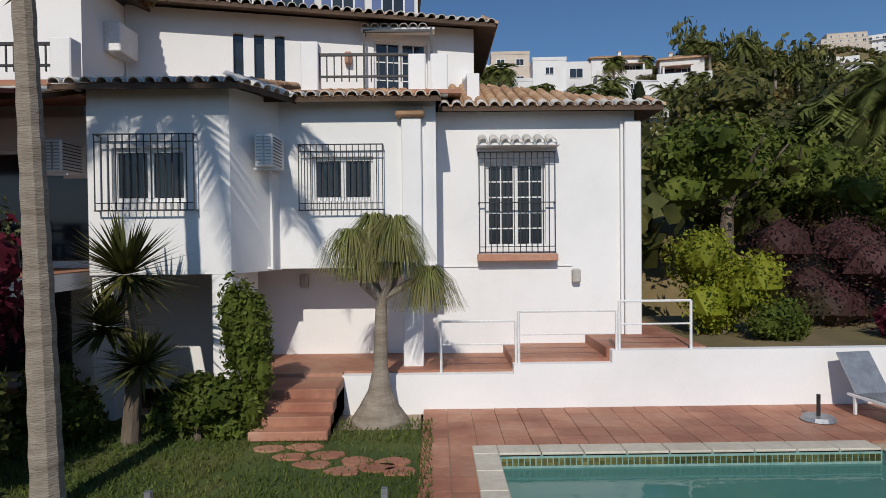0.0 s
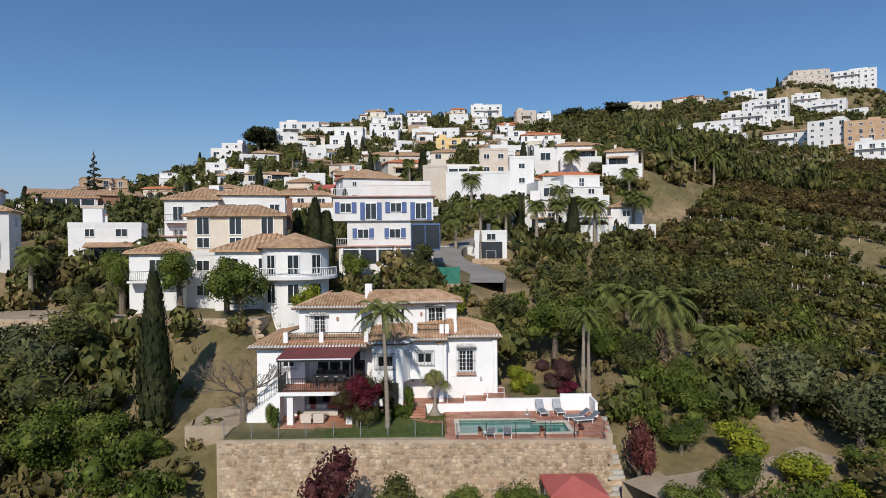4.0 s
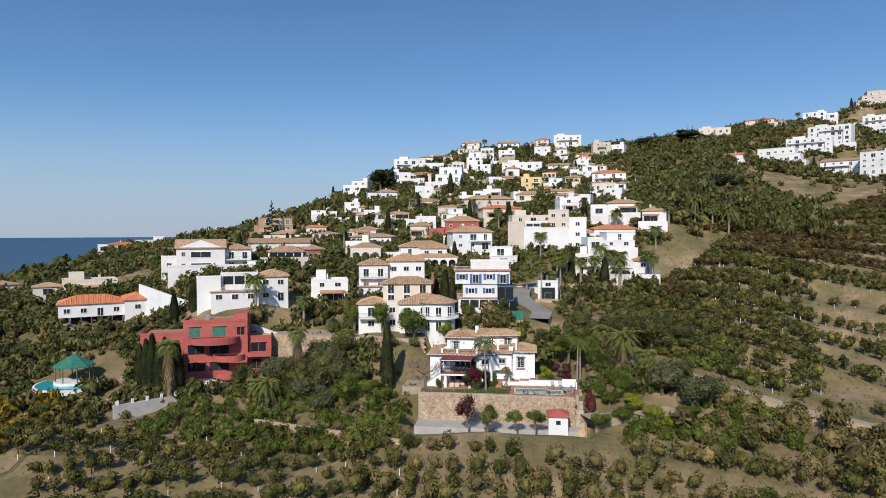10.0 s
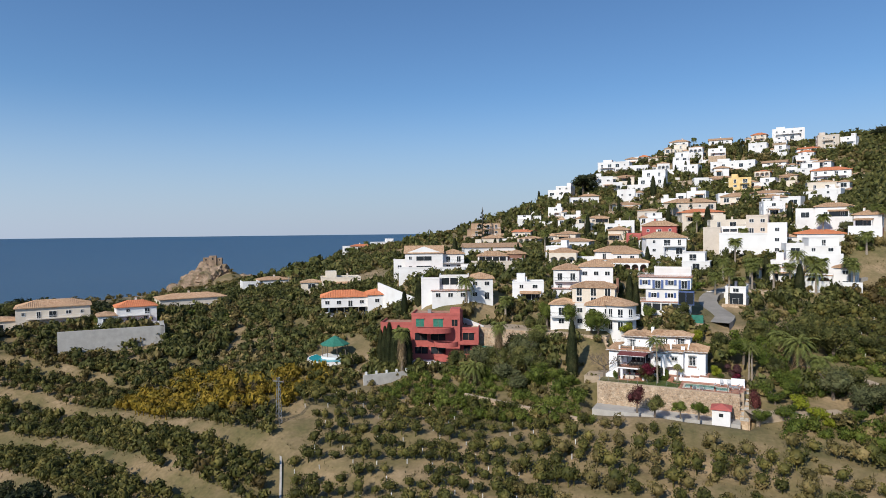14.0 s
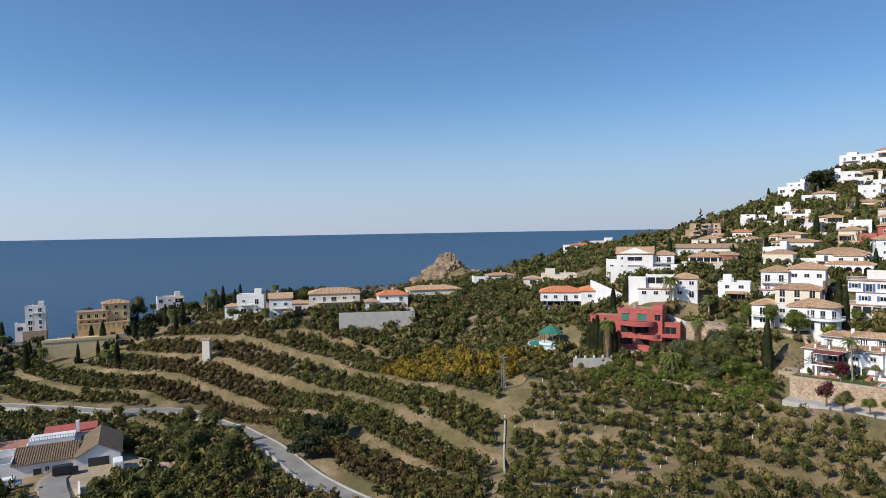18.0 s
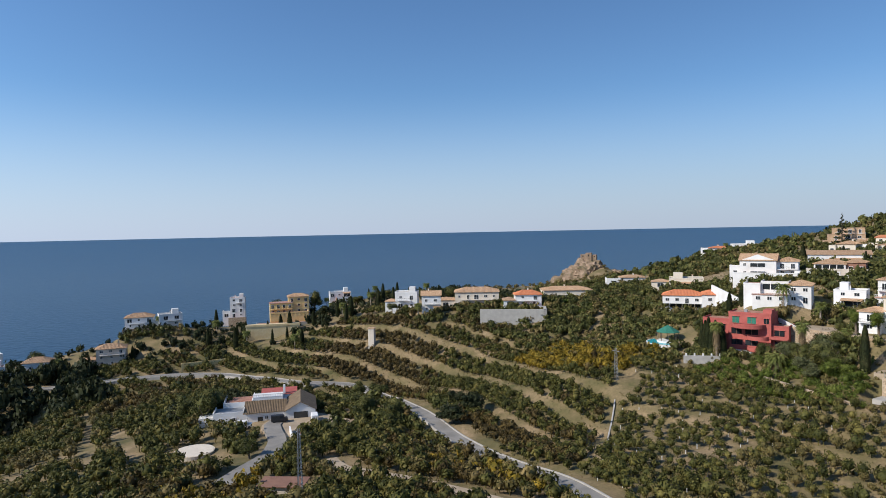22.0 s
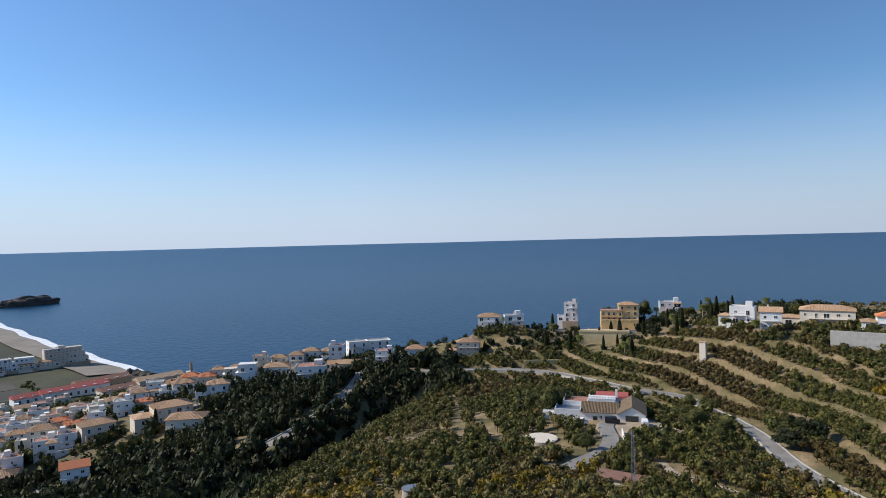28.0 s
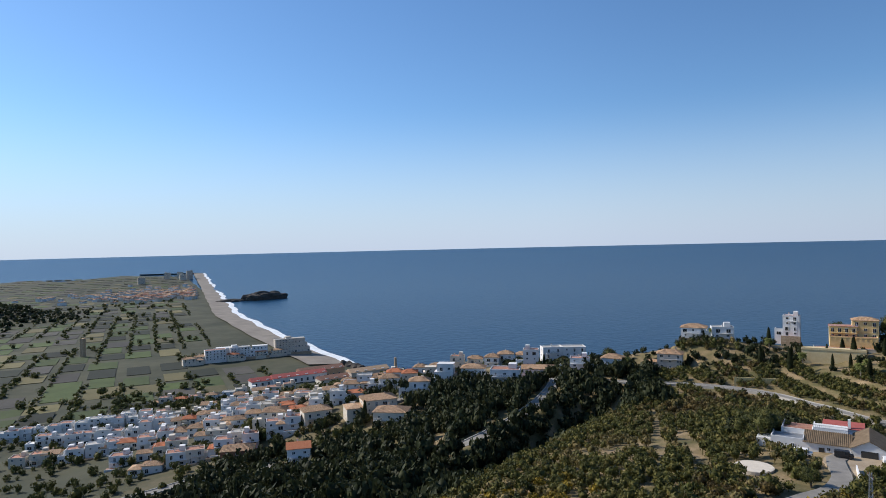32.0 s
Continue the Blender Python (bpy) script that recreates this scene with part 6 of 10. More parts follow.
part("base", boxes((-0.45, -0.25, 0.02, 0.45, 0.25, 0.3)), MAT["sand"], coffee)

# ---- terraces, lawn and pool ----
tagged(part("terrace_block", boxes((-15.4, 5.2, 86.5, -0.4, 12.2, 91.9)), MAT["mortar"]), "earth fill behind the retaining wall", "terrace", kind="structure")
tagged(part("lawn", boxes((-15.2, 5.4, 91.9, -0.36, 10.4, 91.99), (-5.9, 10.4, 91.9, -2.95, 11.4, 91.99)), MAT["lawn"]), "short green garden lawn with clover", "lawn", kind="structure")
tagged(part("patio", boxes((-12.3, 7.6, 91.98, -6.9, 13.4, 92.03)), MAT["terracotta"]), "terracotta patio under the veranda", "patio", kind="structure")
tagged(part("gravel_yard", boxes((-19, 8.6, 89.5, -12.3, 15, 91.97)), MAT["dirt"]), "pale gravel yard beside the house", "yard", kind="structure")
tagged(part("worn_lawn", boxes((-15.2, 5.45, 91.95, -8.6, 7.6, 91.996), (-15.2, 7.6, 91.95, -12.35, 10.3, 91.996)), MAT["ground"]), "dry worn end of the lawn", "lawn", kind="structure")

POOL = [(0.7, 6.0), (8.2, 6.0), (8.2, 8.35), (5.9, 8.35), (5.9, 9.15), (0.7, 9.15)]


def pool_prism(inset, z0, z1):
    bm = bmesh.new()
    pts = [(0.7 + inset, 6.0 + inset), (8.2 - inset, 6.0 + inset), (8.2 - inset, 8.35 - inset), (5.9 - inset, 8.35 - inset), (5.9 - inset, 9.15 - inset), (0.7 + inset, 9.15 - inset)]
    lo = [bm.verts.new((x, y, z0)) for x, y in pts]
    hi = [bm.verts.new((x, y, z1)) for x, y in pts]
    return bm, lo, hi


# pool shell: floor and walls, sunk in the deck
bm, lo, hi = pool_prism(0.0, 90.6, 92.0)
bm.faces.new(lo)
for i in range(6):
    j = (i + 1) % 6
    bm.faces.new((lo[j], lo[i], hi[i], hi[j]))
MAT["mosaic"] = material("pool_mosaic", [(0.16, 0.3, 0.27), (0.28, 0.42, 0.37)], 6, 0.3, 0.05, 40)
MAT["coping"] = material("pool_coping", [(0.5, 0.45, 0.36), (0.62, 0.57, 0.47)], 1.2, 0.8, 0.2, 14, vary=0.06)
pool = tagged(part("swimming_pool", bm, MAT["mosaic"]), "turquoise swimming pool with a stepped corner", "swimming pool", kind="structure")
bm, lo, hi = pool_prism(0.01, 90.7, 91.82)
bm.faces.new(hi)
tagged(part("pool_water", bm, MAT["pool"]), "still green-blue pool water", "water", kind="structure")
bm = bmesh.new()
for k in range(2):
    zt = 91.86 + k * 0.05
    for i in range(96):
        x = 0.74 + i * 0.078
        add_box(bm, x, (9.145 if x < 5.85 else 8.345) - 0.008, zt, x + 0.06, 9.15 if x < 5.85 else 8.35, zt + 0.04)
t_ob = part("mosaic_band", bm, MAT["leaf_dark"], pool)
t_ob["kind"] = "stuff"
# coping stones round the rim
edges = list(zip(POOL, POOL[1:] + POOL[:1]))
for (ax, ay), (bx, by) in edges:
    ln = math.hypot(bx - ax, by - ay)
    n = max(1, round(ln / 0.6))
    dx, dy = (bx - ax) / ln, (by - ay) / ln
    ox, oy = dy, -dx
    for i in range(n):
        p0, p1 = ln * i / n + 0.005, ln * (i + 1) / n - 0.005
        if i == n - 1:
            p1 += 0.0
        xs = sorted((ax + dx * p0, ax + dx * p1, ax + dx * p0 + ox * 0.34, ax + dx * p1 + ox * 0.34))
        ys = sorted((ay + dy * p0, ay + dy * p1, ay + dy * p0 + oy * 0.34, ay + dy * p1 + oy * 0.34))
        part("coping_stone", soft_box(xs[0], ys[0], 91.97, xs[-1], ys[-1], 92.03, 0.012), MAT["coping"], pool)
for cx, cy in ((0.53, 5.83), (8.37, 5.83), (8.37, 8.52), (0.53, 9.32)):
    part("coping_stone", soft_box(cx - 0.17, cy - 0.17, 91.97, cx + 0.17, cy + 0.17, 92.03, 0.012), MAT["coping"], pool)

# deck tiles, each laid by itself near the pool
bed_mat = MAT["mortar"]
bm = boxes((-0.36, 4.8, 86.5, 10.25, 5.65, 91.955), (-0.36, 9.5, 86.5, 11.2, 12.0, 91.955), (-0.36, 5.65, 86.5, 0.36, 9.5, 91.955), (8.55, 5.65, 86.5, 11.0, 9.5, 91.955), (6.25, 8.7, 90, 8.55, 9.5, 91.955), (0.36, 5.65, 86.5, 8.55, 8.7, 90.5))
deck_bed = tagged(part("pool_deck", bm, MAT["mortar"]), "terracotta-tiled pool deck, worn and patched", "pool deck", kind="structure")
step = 0.4
tile_bm = boxes((-step / 2 + 0.006, -step / 2 + 0.006, 0, step / 2 - 0.006, step / 2 - 0.006, 0.03))
tile_me = bpy.data.meshes.new("paving_tile")
tile_bm.to_mesh(tile_me), tile_bm.free()
tile_me.materials.append(MAT["terracotta"])
rest, count = [], 0
spots = []
for i in range(29):
    for j in range(19):
        x, y = -0.16 + step * i, 4.98 + step * j
        wet = 0.3 < x < 8.6 and 5.6 < y < 9.55
        if wet and not (x > 6.3 and y > 8.75):
            continue
        if x > 10.2 and y < 9.5 and x > 10.2 + 0.25 * (y - 4.4):
            continue
        spots.append((x, y))
spots.sort(key=lambda p: -p[1])
for k, (x, y) in enumerate(spots):
    if k < 260:
        ob = part("paving_tile", tile_me, None, deck_bed)
        ob.location = (x, y, 91.955 + 0.004 * ((k * 7) % 5) / 5)
    else:
        rest.append((x - step / 2 + 0.006, y - step / 2 + 0.006, 91.955, x + step / 2 - 0.006, y + step / 2 - 0.006, 91.985))
part("paving_tiles", boxes(*rest), material("terracotta_paving_rest", [(0.3, 0.12, 0.075), (0.4, 0.19, 0.12), (0.46, 0.27, 0.19)], 0.8, 0.7, 0.15, 9, vary=0.14, island=True), deck_bed)["kind"] = "stuff"

# white garden wall between the deck and the upper terrace, and the ramp behind it
terrace = tagged(part("upper_terrace", boxes((-1.75, 11.75, 91.9, 1.2, 13.5, 92.62), (1.2, 11.75, 91.9, 2.85, 13.5, 92.8), (2.85, 11.75, 91.9, 4.6, 16, 92.98), (-3.45, 11.6, 91.9, -1.75, 13.5, 92.62)), MAT["terracotta"]), "terracotta ramp terrace along the house", "terrace", kind="structure")
tagged(part("garden_wall", boxes((-1.75, 11.55, 91.9, 1.2, 11.75, 92.58), (1.2, 11.55, 91.9, 2.9, 11.75, 92.74), (2.9, 11.55, 91.9, 8.6, 11.75, 92.96), (8.6, 11.5, 91.9, 11.0, 11.75, 93.25), (10.8, 9.6, 91.9, 11.0, 11.5, 93.1)), MAT["villa_white"]), "low white stepped garden wall", "wall", kind="structure")
tagged(part("planting_bed", boxes((4.6, 11.75, 91.9, 11, 17, 92.85)), MAT["ground"]), "raised planting bed of dark soil", "flower bed", kind="structure")
steps = root("garden_steps", pose(-2.3, 10.6, 92), "three terracotta garden steps up from the lawn", "steps")
for i in range(4):
    part("step", soft_box(-0.58, -0.75 + i * 0.28, 0, 0.58, 1.0, 0.14 * (i + 1), 0.015), MAT["terracotta"], steps)


def white_rail(x0, x1, z0, z1, y):
    ob = root("handrail", pose(x0, y, z0), "white tubular handrail along the ramp", "handrail", "ramp handrails")
    v, f = join([tube([(0, 0, 0), (0, 0, 0.9)], 0.024, 6), tube([(x1 - x0, 0, z1 - z0), (x1 - x0, 0, z1 - z0 + 0.9)], 0.024, 6)])
    part("post", mesh_of("post", *tube([(0, 0, 0), (0, 0, 0.9)], 0.024, 6), MAT["frame"]), None, ob)
    part("post", mesh_of("post", *tube([(x1 - x0, 0, z1 - z0), (x1 - x0, 0, z1 - z0 + 0.9)], 0.024, 6), MAT["frame"]), None, ob)
    part("top_rail", mesh_of("top_rail", *tube([(0, 0, 0.9), (x1 - x0, 0, z1 - z0 + 0.9)], 0.022, 6), MAT["frame"]), None, ob)
    part("mid_rail", mesh_of("mid_rail", *tube([(0, 0, 0.5), (x1 - x0, 0, z1 - z0 + 0.5)], 0.016, 6), MAT["frame"]), None, ob)


white_rail(-0.05, 1.25, 92.58, 92.58, 11.65)
white_rail(1.3, 3.0, 92.74, 92.74, 11.65)
white_rail(3.05, 4.3, 92.9, 92.9, 11.65)

# stepping stones in the lawn
stones = [(-2.5, 9.55), (-2.0, 9.6), (-2.1, 9.2), (-1.6, 9.25), (-1.75, 8.9), (-1.2, 9.0), (-1.3, 8.65), (-0.9, 8.75), (-0.6, 8.6), (-0.7, 8.95)]
for sx, sy in stones:
    rr = random.Random(sx * 10 + sy)
    bm = bmesh.new()
    ring = [(sx + 0.24 * math.cos(a) * rr.uniform(0.8, 1.15), sy + 0.15 * math.sin(a) * rr.uniform(0.8, 1.15)) for a in [k * 0.785 for k in range(8)]]
    bm.faces.new([bm.verts.new((x, y, 92.015)) for x, y in ring])
    ext = bmesh.ops.extrude_face_region(bm, geom=bm.faces[:])
    for e in ext["geom"]:
        if isinstance(e, bmesh.types.BMVert):
            e.co.z -= 0.06
    tagged(part("stepping_stone", bm, MAT["terracotta"]), "flat reddish stepping stone set in the lawn", "stone", "stepping stones")


# ---- retaining wall of rough stone ----
def stone_wall(name, p0, p1, z0, z1, label, size=0.34, limit=300, thick=0.6, seed=5):
    """A mortar core faced with uneven stones on its outer side."""
    rng = random.Random(seed)
    p0, p1 = Vector((*p0, 0)), Vector((*p1, 0))
    ln = (p1 - p0).length
    d = (p1 - p0) / ln
    nrm = Vector((d.y, -d.x, 0))
    bm = bmesh.new()
    add_box(bm, 0, 0, z0, ln, thick, z1)
    core = new(name, bpy.data.meshes.new(name))
    bm.to_mesh(core.data), bm.free()
    core.data.materials.append(MAT["mortar"])
    core.matrix_world = Matrix.Translation((p0.x, p0.y, 0)) @ Matrix.Rotation(math.atan2(d.y, d.x), 4, "Z")
    tagged(core, label, "wall", kind="structure")
    meshes = []
    for k in range(7):
        b = bmesh.new()
        n = rng.choice((5, 6, 7))
        ring = []
        for i in range(n):
            a = 2 * math.pi * i / n + rng.uniform(-0.2, 0.2)
            ring.append((math.cos(a) * 0.5 * rng.uniform(0.95, 1.18), math.sin(a) * 0.5 * rng.uniform(0.95, 1.18)))
        back = [b.verts.new((x, 0.05, z)) for x, z in ring]
        mid = [b.verts.new((x, -0.012 - 0.02 * rng.random(), z)) for x, z in ring]
        face = [b.verts.new((x * 0.86, -0.03 - 0.025 * rng.random(), z * 0.86)) for x, z in ring]
        for u, w in ((back, mid), (mid, face)):
            for i in range(n):
                j = (i + 1) % n
                b.faces.new((u[j], u[i], w[i], w[j]))
        b.faces.new(face[::-1])
        me = bpy.data.meshes.new("stone")
        b.to_mesh(me), b.free()
        me.materials.append(MAT["stone"])
        meshes.append(me)
    z, spots = z0 + size * 0.4, []
    while z < z1 - 0.1:
        x, hh = 0.05, size * rng.uniform(0.75, 1.1)
        while x < ln - 0.1:
            w = size * rng.uniform(0.8, 1.9)
            spots.append((x + w / 2, z + rng.uniform(-0.05, 0.05), w * 0.97, hh * rng.uniform(0.8, 1.12)))
            x += w
        z += hh * 0.93
    mid = ln * 0.55
    order = sorted(spots, key=lambda s: abs(s[0] - mid) * 0.35 - s[1])
    rest_v, rest_f, k = [], [], 0
    for i, (x, zz, w, hh) in enumerate(order):
        me = meshes[i % 7]
        if i < limit:
            ob = part("stone", me, None, core)
            ob.matrix_local = Matrix.Translation((x, 0, zz)) @ Matrix.Diagonal((w, 1, hh, 1))
        else:
            for v in me.vertices:
                rest_v.append((x + v.co.x * w, v.co.y, zz + v.co.z * hh))
            rest_f += [[q + k for q in p.vertices] for p in me.polygons]
            k += len(me.vertices)
    if rest_v:
        o = part("stones", mesh_of("stones", rest_v, rest_f, MAT["stone_rest"]), None, core)
        o["kind"] = "stuff"
    return core


MAT["stone_rest"] = material("masonry_stone_rest", [(0.27, 0.18, 0.11), (0.4, 0.29, 0.19), (0.5, 0.4, 0.29)], 1.5, 0.9, 0.5, 14, vary=0.3, island=True)
stone_wall("retaining_wall", (-15.5, 5.25), (10.3, 4.3), 87.4, 91.95, "rough rubble-stone retaining wall below the garden", 0.27)
tagged(part("retaining_wall_end", boxes((9.9, 4.6, 86.5, 10.3, 10, 91.95), (-15.6, 5.3, 86.5, -15.3, 14, 91.9)), MAT["mortar"]), "return of the rubble retaining wall", "wall", kind="structure")
tagged(part("lower_apron", boxes((-15.6, 0.8, 83.2, 10.5, 5.6, 87.45)), MAT["concrete"]), "bare concrete terrace under the stone wall", "terrace", kind="structure")

# steps at the right end of the terrace
flight = root("stone_steps", pose(11.0, 4.5, 87.3), "flight of stone garden steps beside the retaining wall", "steps")
for i in range(20):
    part("step", boxes((-0.65, -1.6 + i * 0.36, -1.5, 0.75, -1.6 + (i + 1) * 0.36, 0.23 * (i + 1))), MAT["concrete"] if i % 3 else MAT["stone"], flight)
part("side_wall", boxes((0.8, -1.6, -1.5, 1.0, 6.0, 0.6)), MAT["stone"], flight)

# pump house with a red roof, below the wall
pump = root("pump_house", pose(7.4, 1.6, 85.6), "small white pump house with a red-tiled roof", "shed")
part("wall", boxes((-1.5, -1.6, -1, 1.5, 1.6, 4.4)), MAT["white"], pump)
part("roof", hip_roof(3.0, 3.2, 4.4, 0.7, 0.25), MAT["brick_red"], pump)
part("window", boxes((-0.35, -1.66, 3.1, 0.35, -1.6, 3.7)), MAT["glass"], pump)
low = root("pump_annex", pose(6.9, -3.4, 83.2), "low white annex with a tiled lean-to roof", "shed")
part("wall", boxes((-2.0, -1.4, -1.5, 2.0, 1.4, 2.2)), MAT["white"], low)
part("roof", boxes((-2.15, -1.6, 2.2, 2.15, 1.5, 2.36)), MAT["brick_red"], low)

# wire fence along the lawn's edge
fence = root("wire_fence", pose(-8, 5.55, 92), "low green wire fence along the lawn's edge", "fence")
for i in range(9):
    part("post", boxes((-7.2 + i * 1.83, -0.025, 0, -7.15 + i * 1.83, 0.025, 1.0)), MAT["steel"], fence)
bm = bmesh.new()
for k in range(8):
    add_box(bm, -7.2, -0.004, 0.1 + k * 0.115, 7.5, 0.004, 0.106 + k * 0.115)
for i in range(74):
    add_box(bm, -7.2 + i * 0.2, -0.003, 0.1, -7.196 + i * 0.2, 0.003, 0.91)
part("mesh", bm, material("fence_wire", [(0.08, 0.14, 0.08), (0.12, 0.18, 0.1)], 3, 0.6), fence)["kind"] = "stuff"
rail2 = root("deck_fence", pose(5, 4.75, 92), "thin steel posts with wires along the deck's edge", "fence")
for i in range(6):
    part("post", boxes((-4.6 + i * 1.95, -0.025, 0, -4.55 + i * 1.95, 0.025, 1.05)), MAT["iron"], rail2)
for k in range(3):
    part("wire", boxes((-4.6, -0.004, 0.3 + 0.34 * k, 5.15, 0.004, 0.308 + 0.34 * k)), MAT["steel"], rail2)


def sun_lounger(x, y, turn, up=35):
    ob = root("sun_lounger", pose(x, y, 92.0, 0, 0, turn), "grey mesh sun lounger with raised back on the pool deck", "sun lounger", "sun loungers")
    part("frame", boxes((-0.33, -0.95, 0.28, -0.29, 0.45, 0.32), (0.29, -0.95, 0.28, 0.33, 0.45, 0.32), (-0.29, -0.95, 0.28, 0.29, -0.91, 0.32)), MAT["frame"], ob)
    part("mattress", soft_box(-0.28, -0.9, 0.3, 0.28, 0.3, 0.34, 0.01), MAT["steel"], ob)
    b = part("backrest", soft_box(-0.31, 0, 0, 0.31, 0.75, 0.04, 0.01), MAT["steel"], ob)
    b.matrix_local = Matrix.Translation((0, 0.3, 0.31)) @ Matrix.Rotation(radians(up), 4, "X")
    for sx in (-0.31, 0.31):
        for sy in (-0.8, 0.3):
            part("leg", boxes((sx - 0.02, sy - 0.02, 0, sx + 0.02, sy + 0.02, 0.28)), MAT["frame"], ob)
    return ob


sun_lounger(7.0, 10.6, 8, 55), sun_lounger(8.3, 10.7, 5, 55)
sun_lounger(9.3, 8.9, -78, 35), sun_lounger(9.8, 8.1, -78, 35)


def deck_chair(x, y, turn):
    ob = root("deck_chair", pose(x, y, 92.0, 0, 0, turn), "white slatted folding deck chair by the pool", "chair", "deck chairs")
    for s in (-0.27, 0.27):
        part("side_rail", mesh_of("side_rail", *tube([(s, -0.55, 0.3), (s, 0.15, 0.3), (s, 0.55, 0.85)], 0.02, 6), MAT["frame"]), None, ob)
        part("leg", mesh_of("leg", *tube([(s, -0.5, 0.0), (s, -0.3, 0.3)], 0.018, 6), MAT["frame"]), None, ob)
        part("leg", mesh_of("leg", *tube([(s, 0.45, 0.0), (s, 0.1, 0.3)], 0.018, 6), MAT["frame"]), None, ob)
    for i in range(6):
        part("slat", boxes((-0.25, -0.52 + i * 0.12, 0.3, 0.25, -0.44 + i * 0.12, 0.32)), MAT["white"], ob)
    for i in range(5):
        t = i / 5
        part("slat", boxes((-0.25, 0.2 + 0.35 * t, 0.37 + 0.48 * t, 0.25, 0.24 + 0.35 * t, 0.43 + 0.48 * t)), MAT["steel"], ob)
    return ob


deck_chair(2.6, 4.95, 190), deck_chair(3.8, 5.05, 172)


def flower_pot(x, y, z, s, plant="rust", label="terracotta flower pot with a small plant"):
    ob = root("flower_pot", pose(x, y, z), label, "flower pot", "flower pots")
    part("pot", mesh_of("pot", *tube([(0, 0, 0), (0, 0, s * 0.8), (0, 0, s)], [s * 0.32, s * 0.45, s * 0.5], 12), MAT["terracotta"]), None, ob)
    c = part("plant", CROWNS[plant][0], None, ob)
    c.matrix_local = Matrix.Translation((0, 0, s * 0.8)) @ Matrix.Scale(s * 0.6, 4)


flower_pot(2.0, 5.3, 92, 0.35, "rust"), flower_pot(6.1, 5.0, 92, 0.4), flower_pot(8.7, 5.0, 92, 0.45), flower_pot(-11.7, 8.4, 94.44, 0.25, "broad"), flower_pot(-11.0, 9.8, 92.03, 0.4, "broad")
umb = root("parasol_base", pose(5.9, 10.6, 92), "grey parasol foot with a short pole", "parasol base")
part("foot", mesh_of("foot", *tube([(0, 0, 0), (0, 0, 0.06)], [0.26, 0.22], 16), MAT["steel"]), None, umb)
part("pole", mesh_of("pole", *tube([(0, 0, 0.06), (0, 0, 0.4)], 0.03, 8), MAT["iron"]), None, umb)
handle = root("pool_handrail", pose(6.9, 5.75, 92), "bent steel grab rail at the pool's edge", "grab rail")
part("rail", mesh_of("rail", *tube([(0, 0, 0), (0, 0, 0.7), (0, 0.15, 0.8), (0, 0.45, 0.75), (0, 0.55, 0.3)], 0.02, 8), MAT["steel"]), None, handle)

# ---- garden plants ----
palm("queen_palm", -4.36, 7.55, 91.95, 8.0, 0.145, "queen", "tall slender queen palm with ringed grey trunk on the lawn", lean=(-0.03, 0), scale=0.88)
pony = root("ponytail_palm", pose(-1.05, 10.85, 91.95), "ponytail palm with a swollen base and drooping leaf tufts", "palm tree")
part("trunk", mesh_of("trunk", *tube([(0, 0, -0.1), (0, 0, 0.1), (0, 0, 0.3), (0.01, 0, 0.55), (0.02, 0, 0.9), (0.05, 0, 2.1)], [0.52, 0.46, 0.32, 0.19, 0.12, 0.085], 16), MAT["palm_bark"]), None, pony)


def tuft_mesh(seed, n=420, length=0.85, width=0.012, up=0.5):
    """Arching strap leaves falling from one point."""
    rng = np.random.default_rng(seed)
    vs, fs = [], []
    for i in range(n):
        a, r = rng.uniform(0, 6.28), length * rng.uniform(0.35, 0.75)
        rise = rng.uniform(0.1, up)
        side = np.array([-math.sin(a), math.cos(a), 0]) * width
        k = len(vs)
        for t in (0, 0.35, 0.7, 1.0):
            p = np.array([math.cos(a) * r * t, math.sin(a) * r * t, rise * 2.4 * t - (rise * 2.4 + length * 0.55) * t * t])
            vs += [p - side * (1 - t * 0.8), p + side * (1 - t * 0.8)]
        for j in range(3):
            fs.append((k + 2 * j, k + 2 * j + 1, k + 2 * j + 3, k + 2 * j + 2))
    return vs, fs


PONY = leaf_material("ponytail_leaves", [(0.09, 0.13, 0.03), (0.17, 0.19, 0.06), (0.24, 0.2, 0.09)])
for k, (bx, by, bz) in enumerate(((-0.42, 0.0, 2.95), (0.3, -0.1, 3.15), (0.8, 0.1, 2.35), (-0.08, 0.2, 3.2), (0.4, 0.2, 2.75), (-0.2, -0.15, 2.7))):
    part("branch", mesh_of("branch", *tube([(0.04, 0, 2.0), (bx * 0.6, by * 0.6, 2.25), (bx, by, bz)], [0.075, 0.055, 0.04], 7), MAT["palm_bark"]), None, pony)
    v, f = tuft_mesh(20 + k, 380, 0.95 if k < 4 else 0.7, 0.01)
    t = part("leaf_tuft", mesh_of("leaf_tuft", v, f, PONY), None, pony)
    t.location = (bx, by, bz)


def spike_mesh(seed, n, length):
    """Stiff sword leaves radiating from one point."""
    rng = np.random.default_rng(seed)
    vs, fs = [], []
    for i in range(n):
        a, e = rng.uniform(0, 6.28), math.asin(rng.uniform(-0.45, 1.0))
        d = np.array([math.cos(a) * math.cos(e), math.sin(a) * math.cos(e), math.sin(e)])
        side = np.array([-math.sin(a), math.cos(a), 0]) * 0.032
        ll = length * rng.uniform(0.75, 1.05)
        k = len(vs)
        for t, w in ((0.05, 0.7), (0.45, 1.0), (1.0, 0.05)):
            p = d * ll * t + np.array([0, 0, -0.1 * t * t * ll])
            vs += [p - side * w, p + side * w]
        fs += [(k, k + 1, k + 3, k + 2), (k + 2, k + 3, k + 5, k + 4)]
    return vs, fs


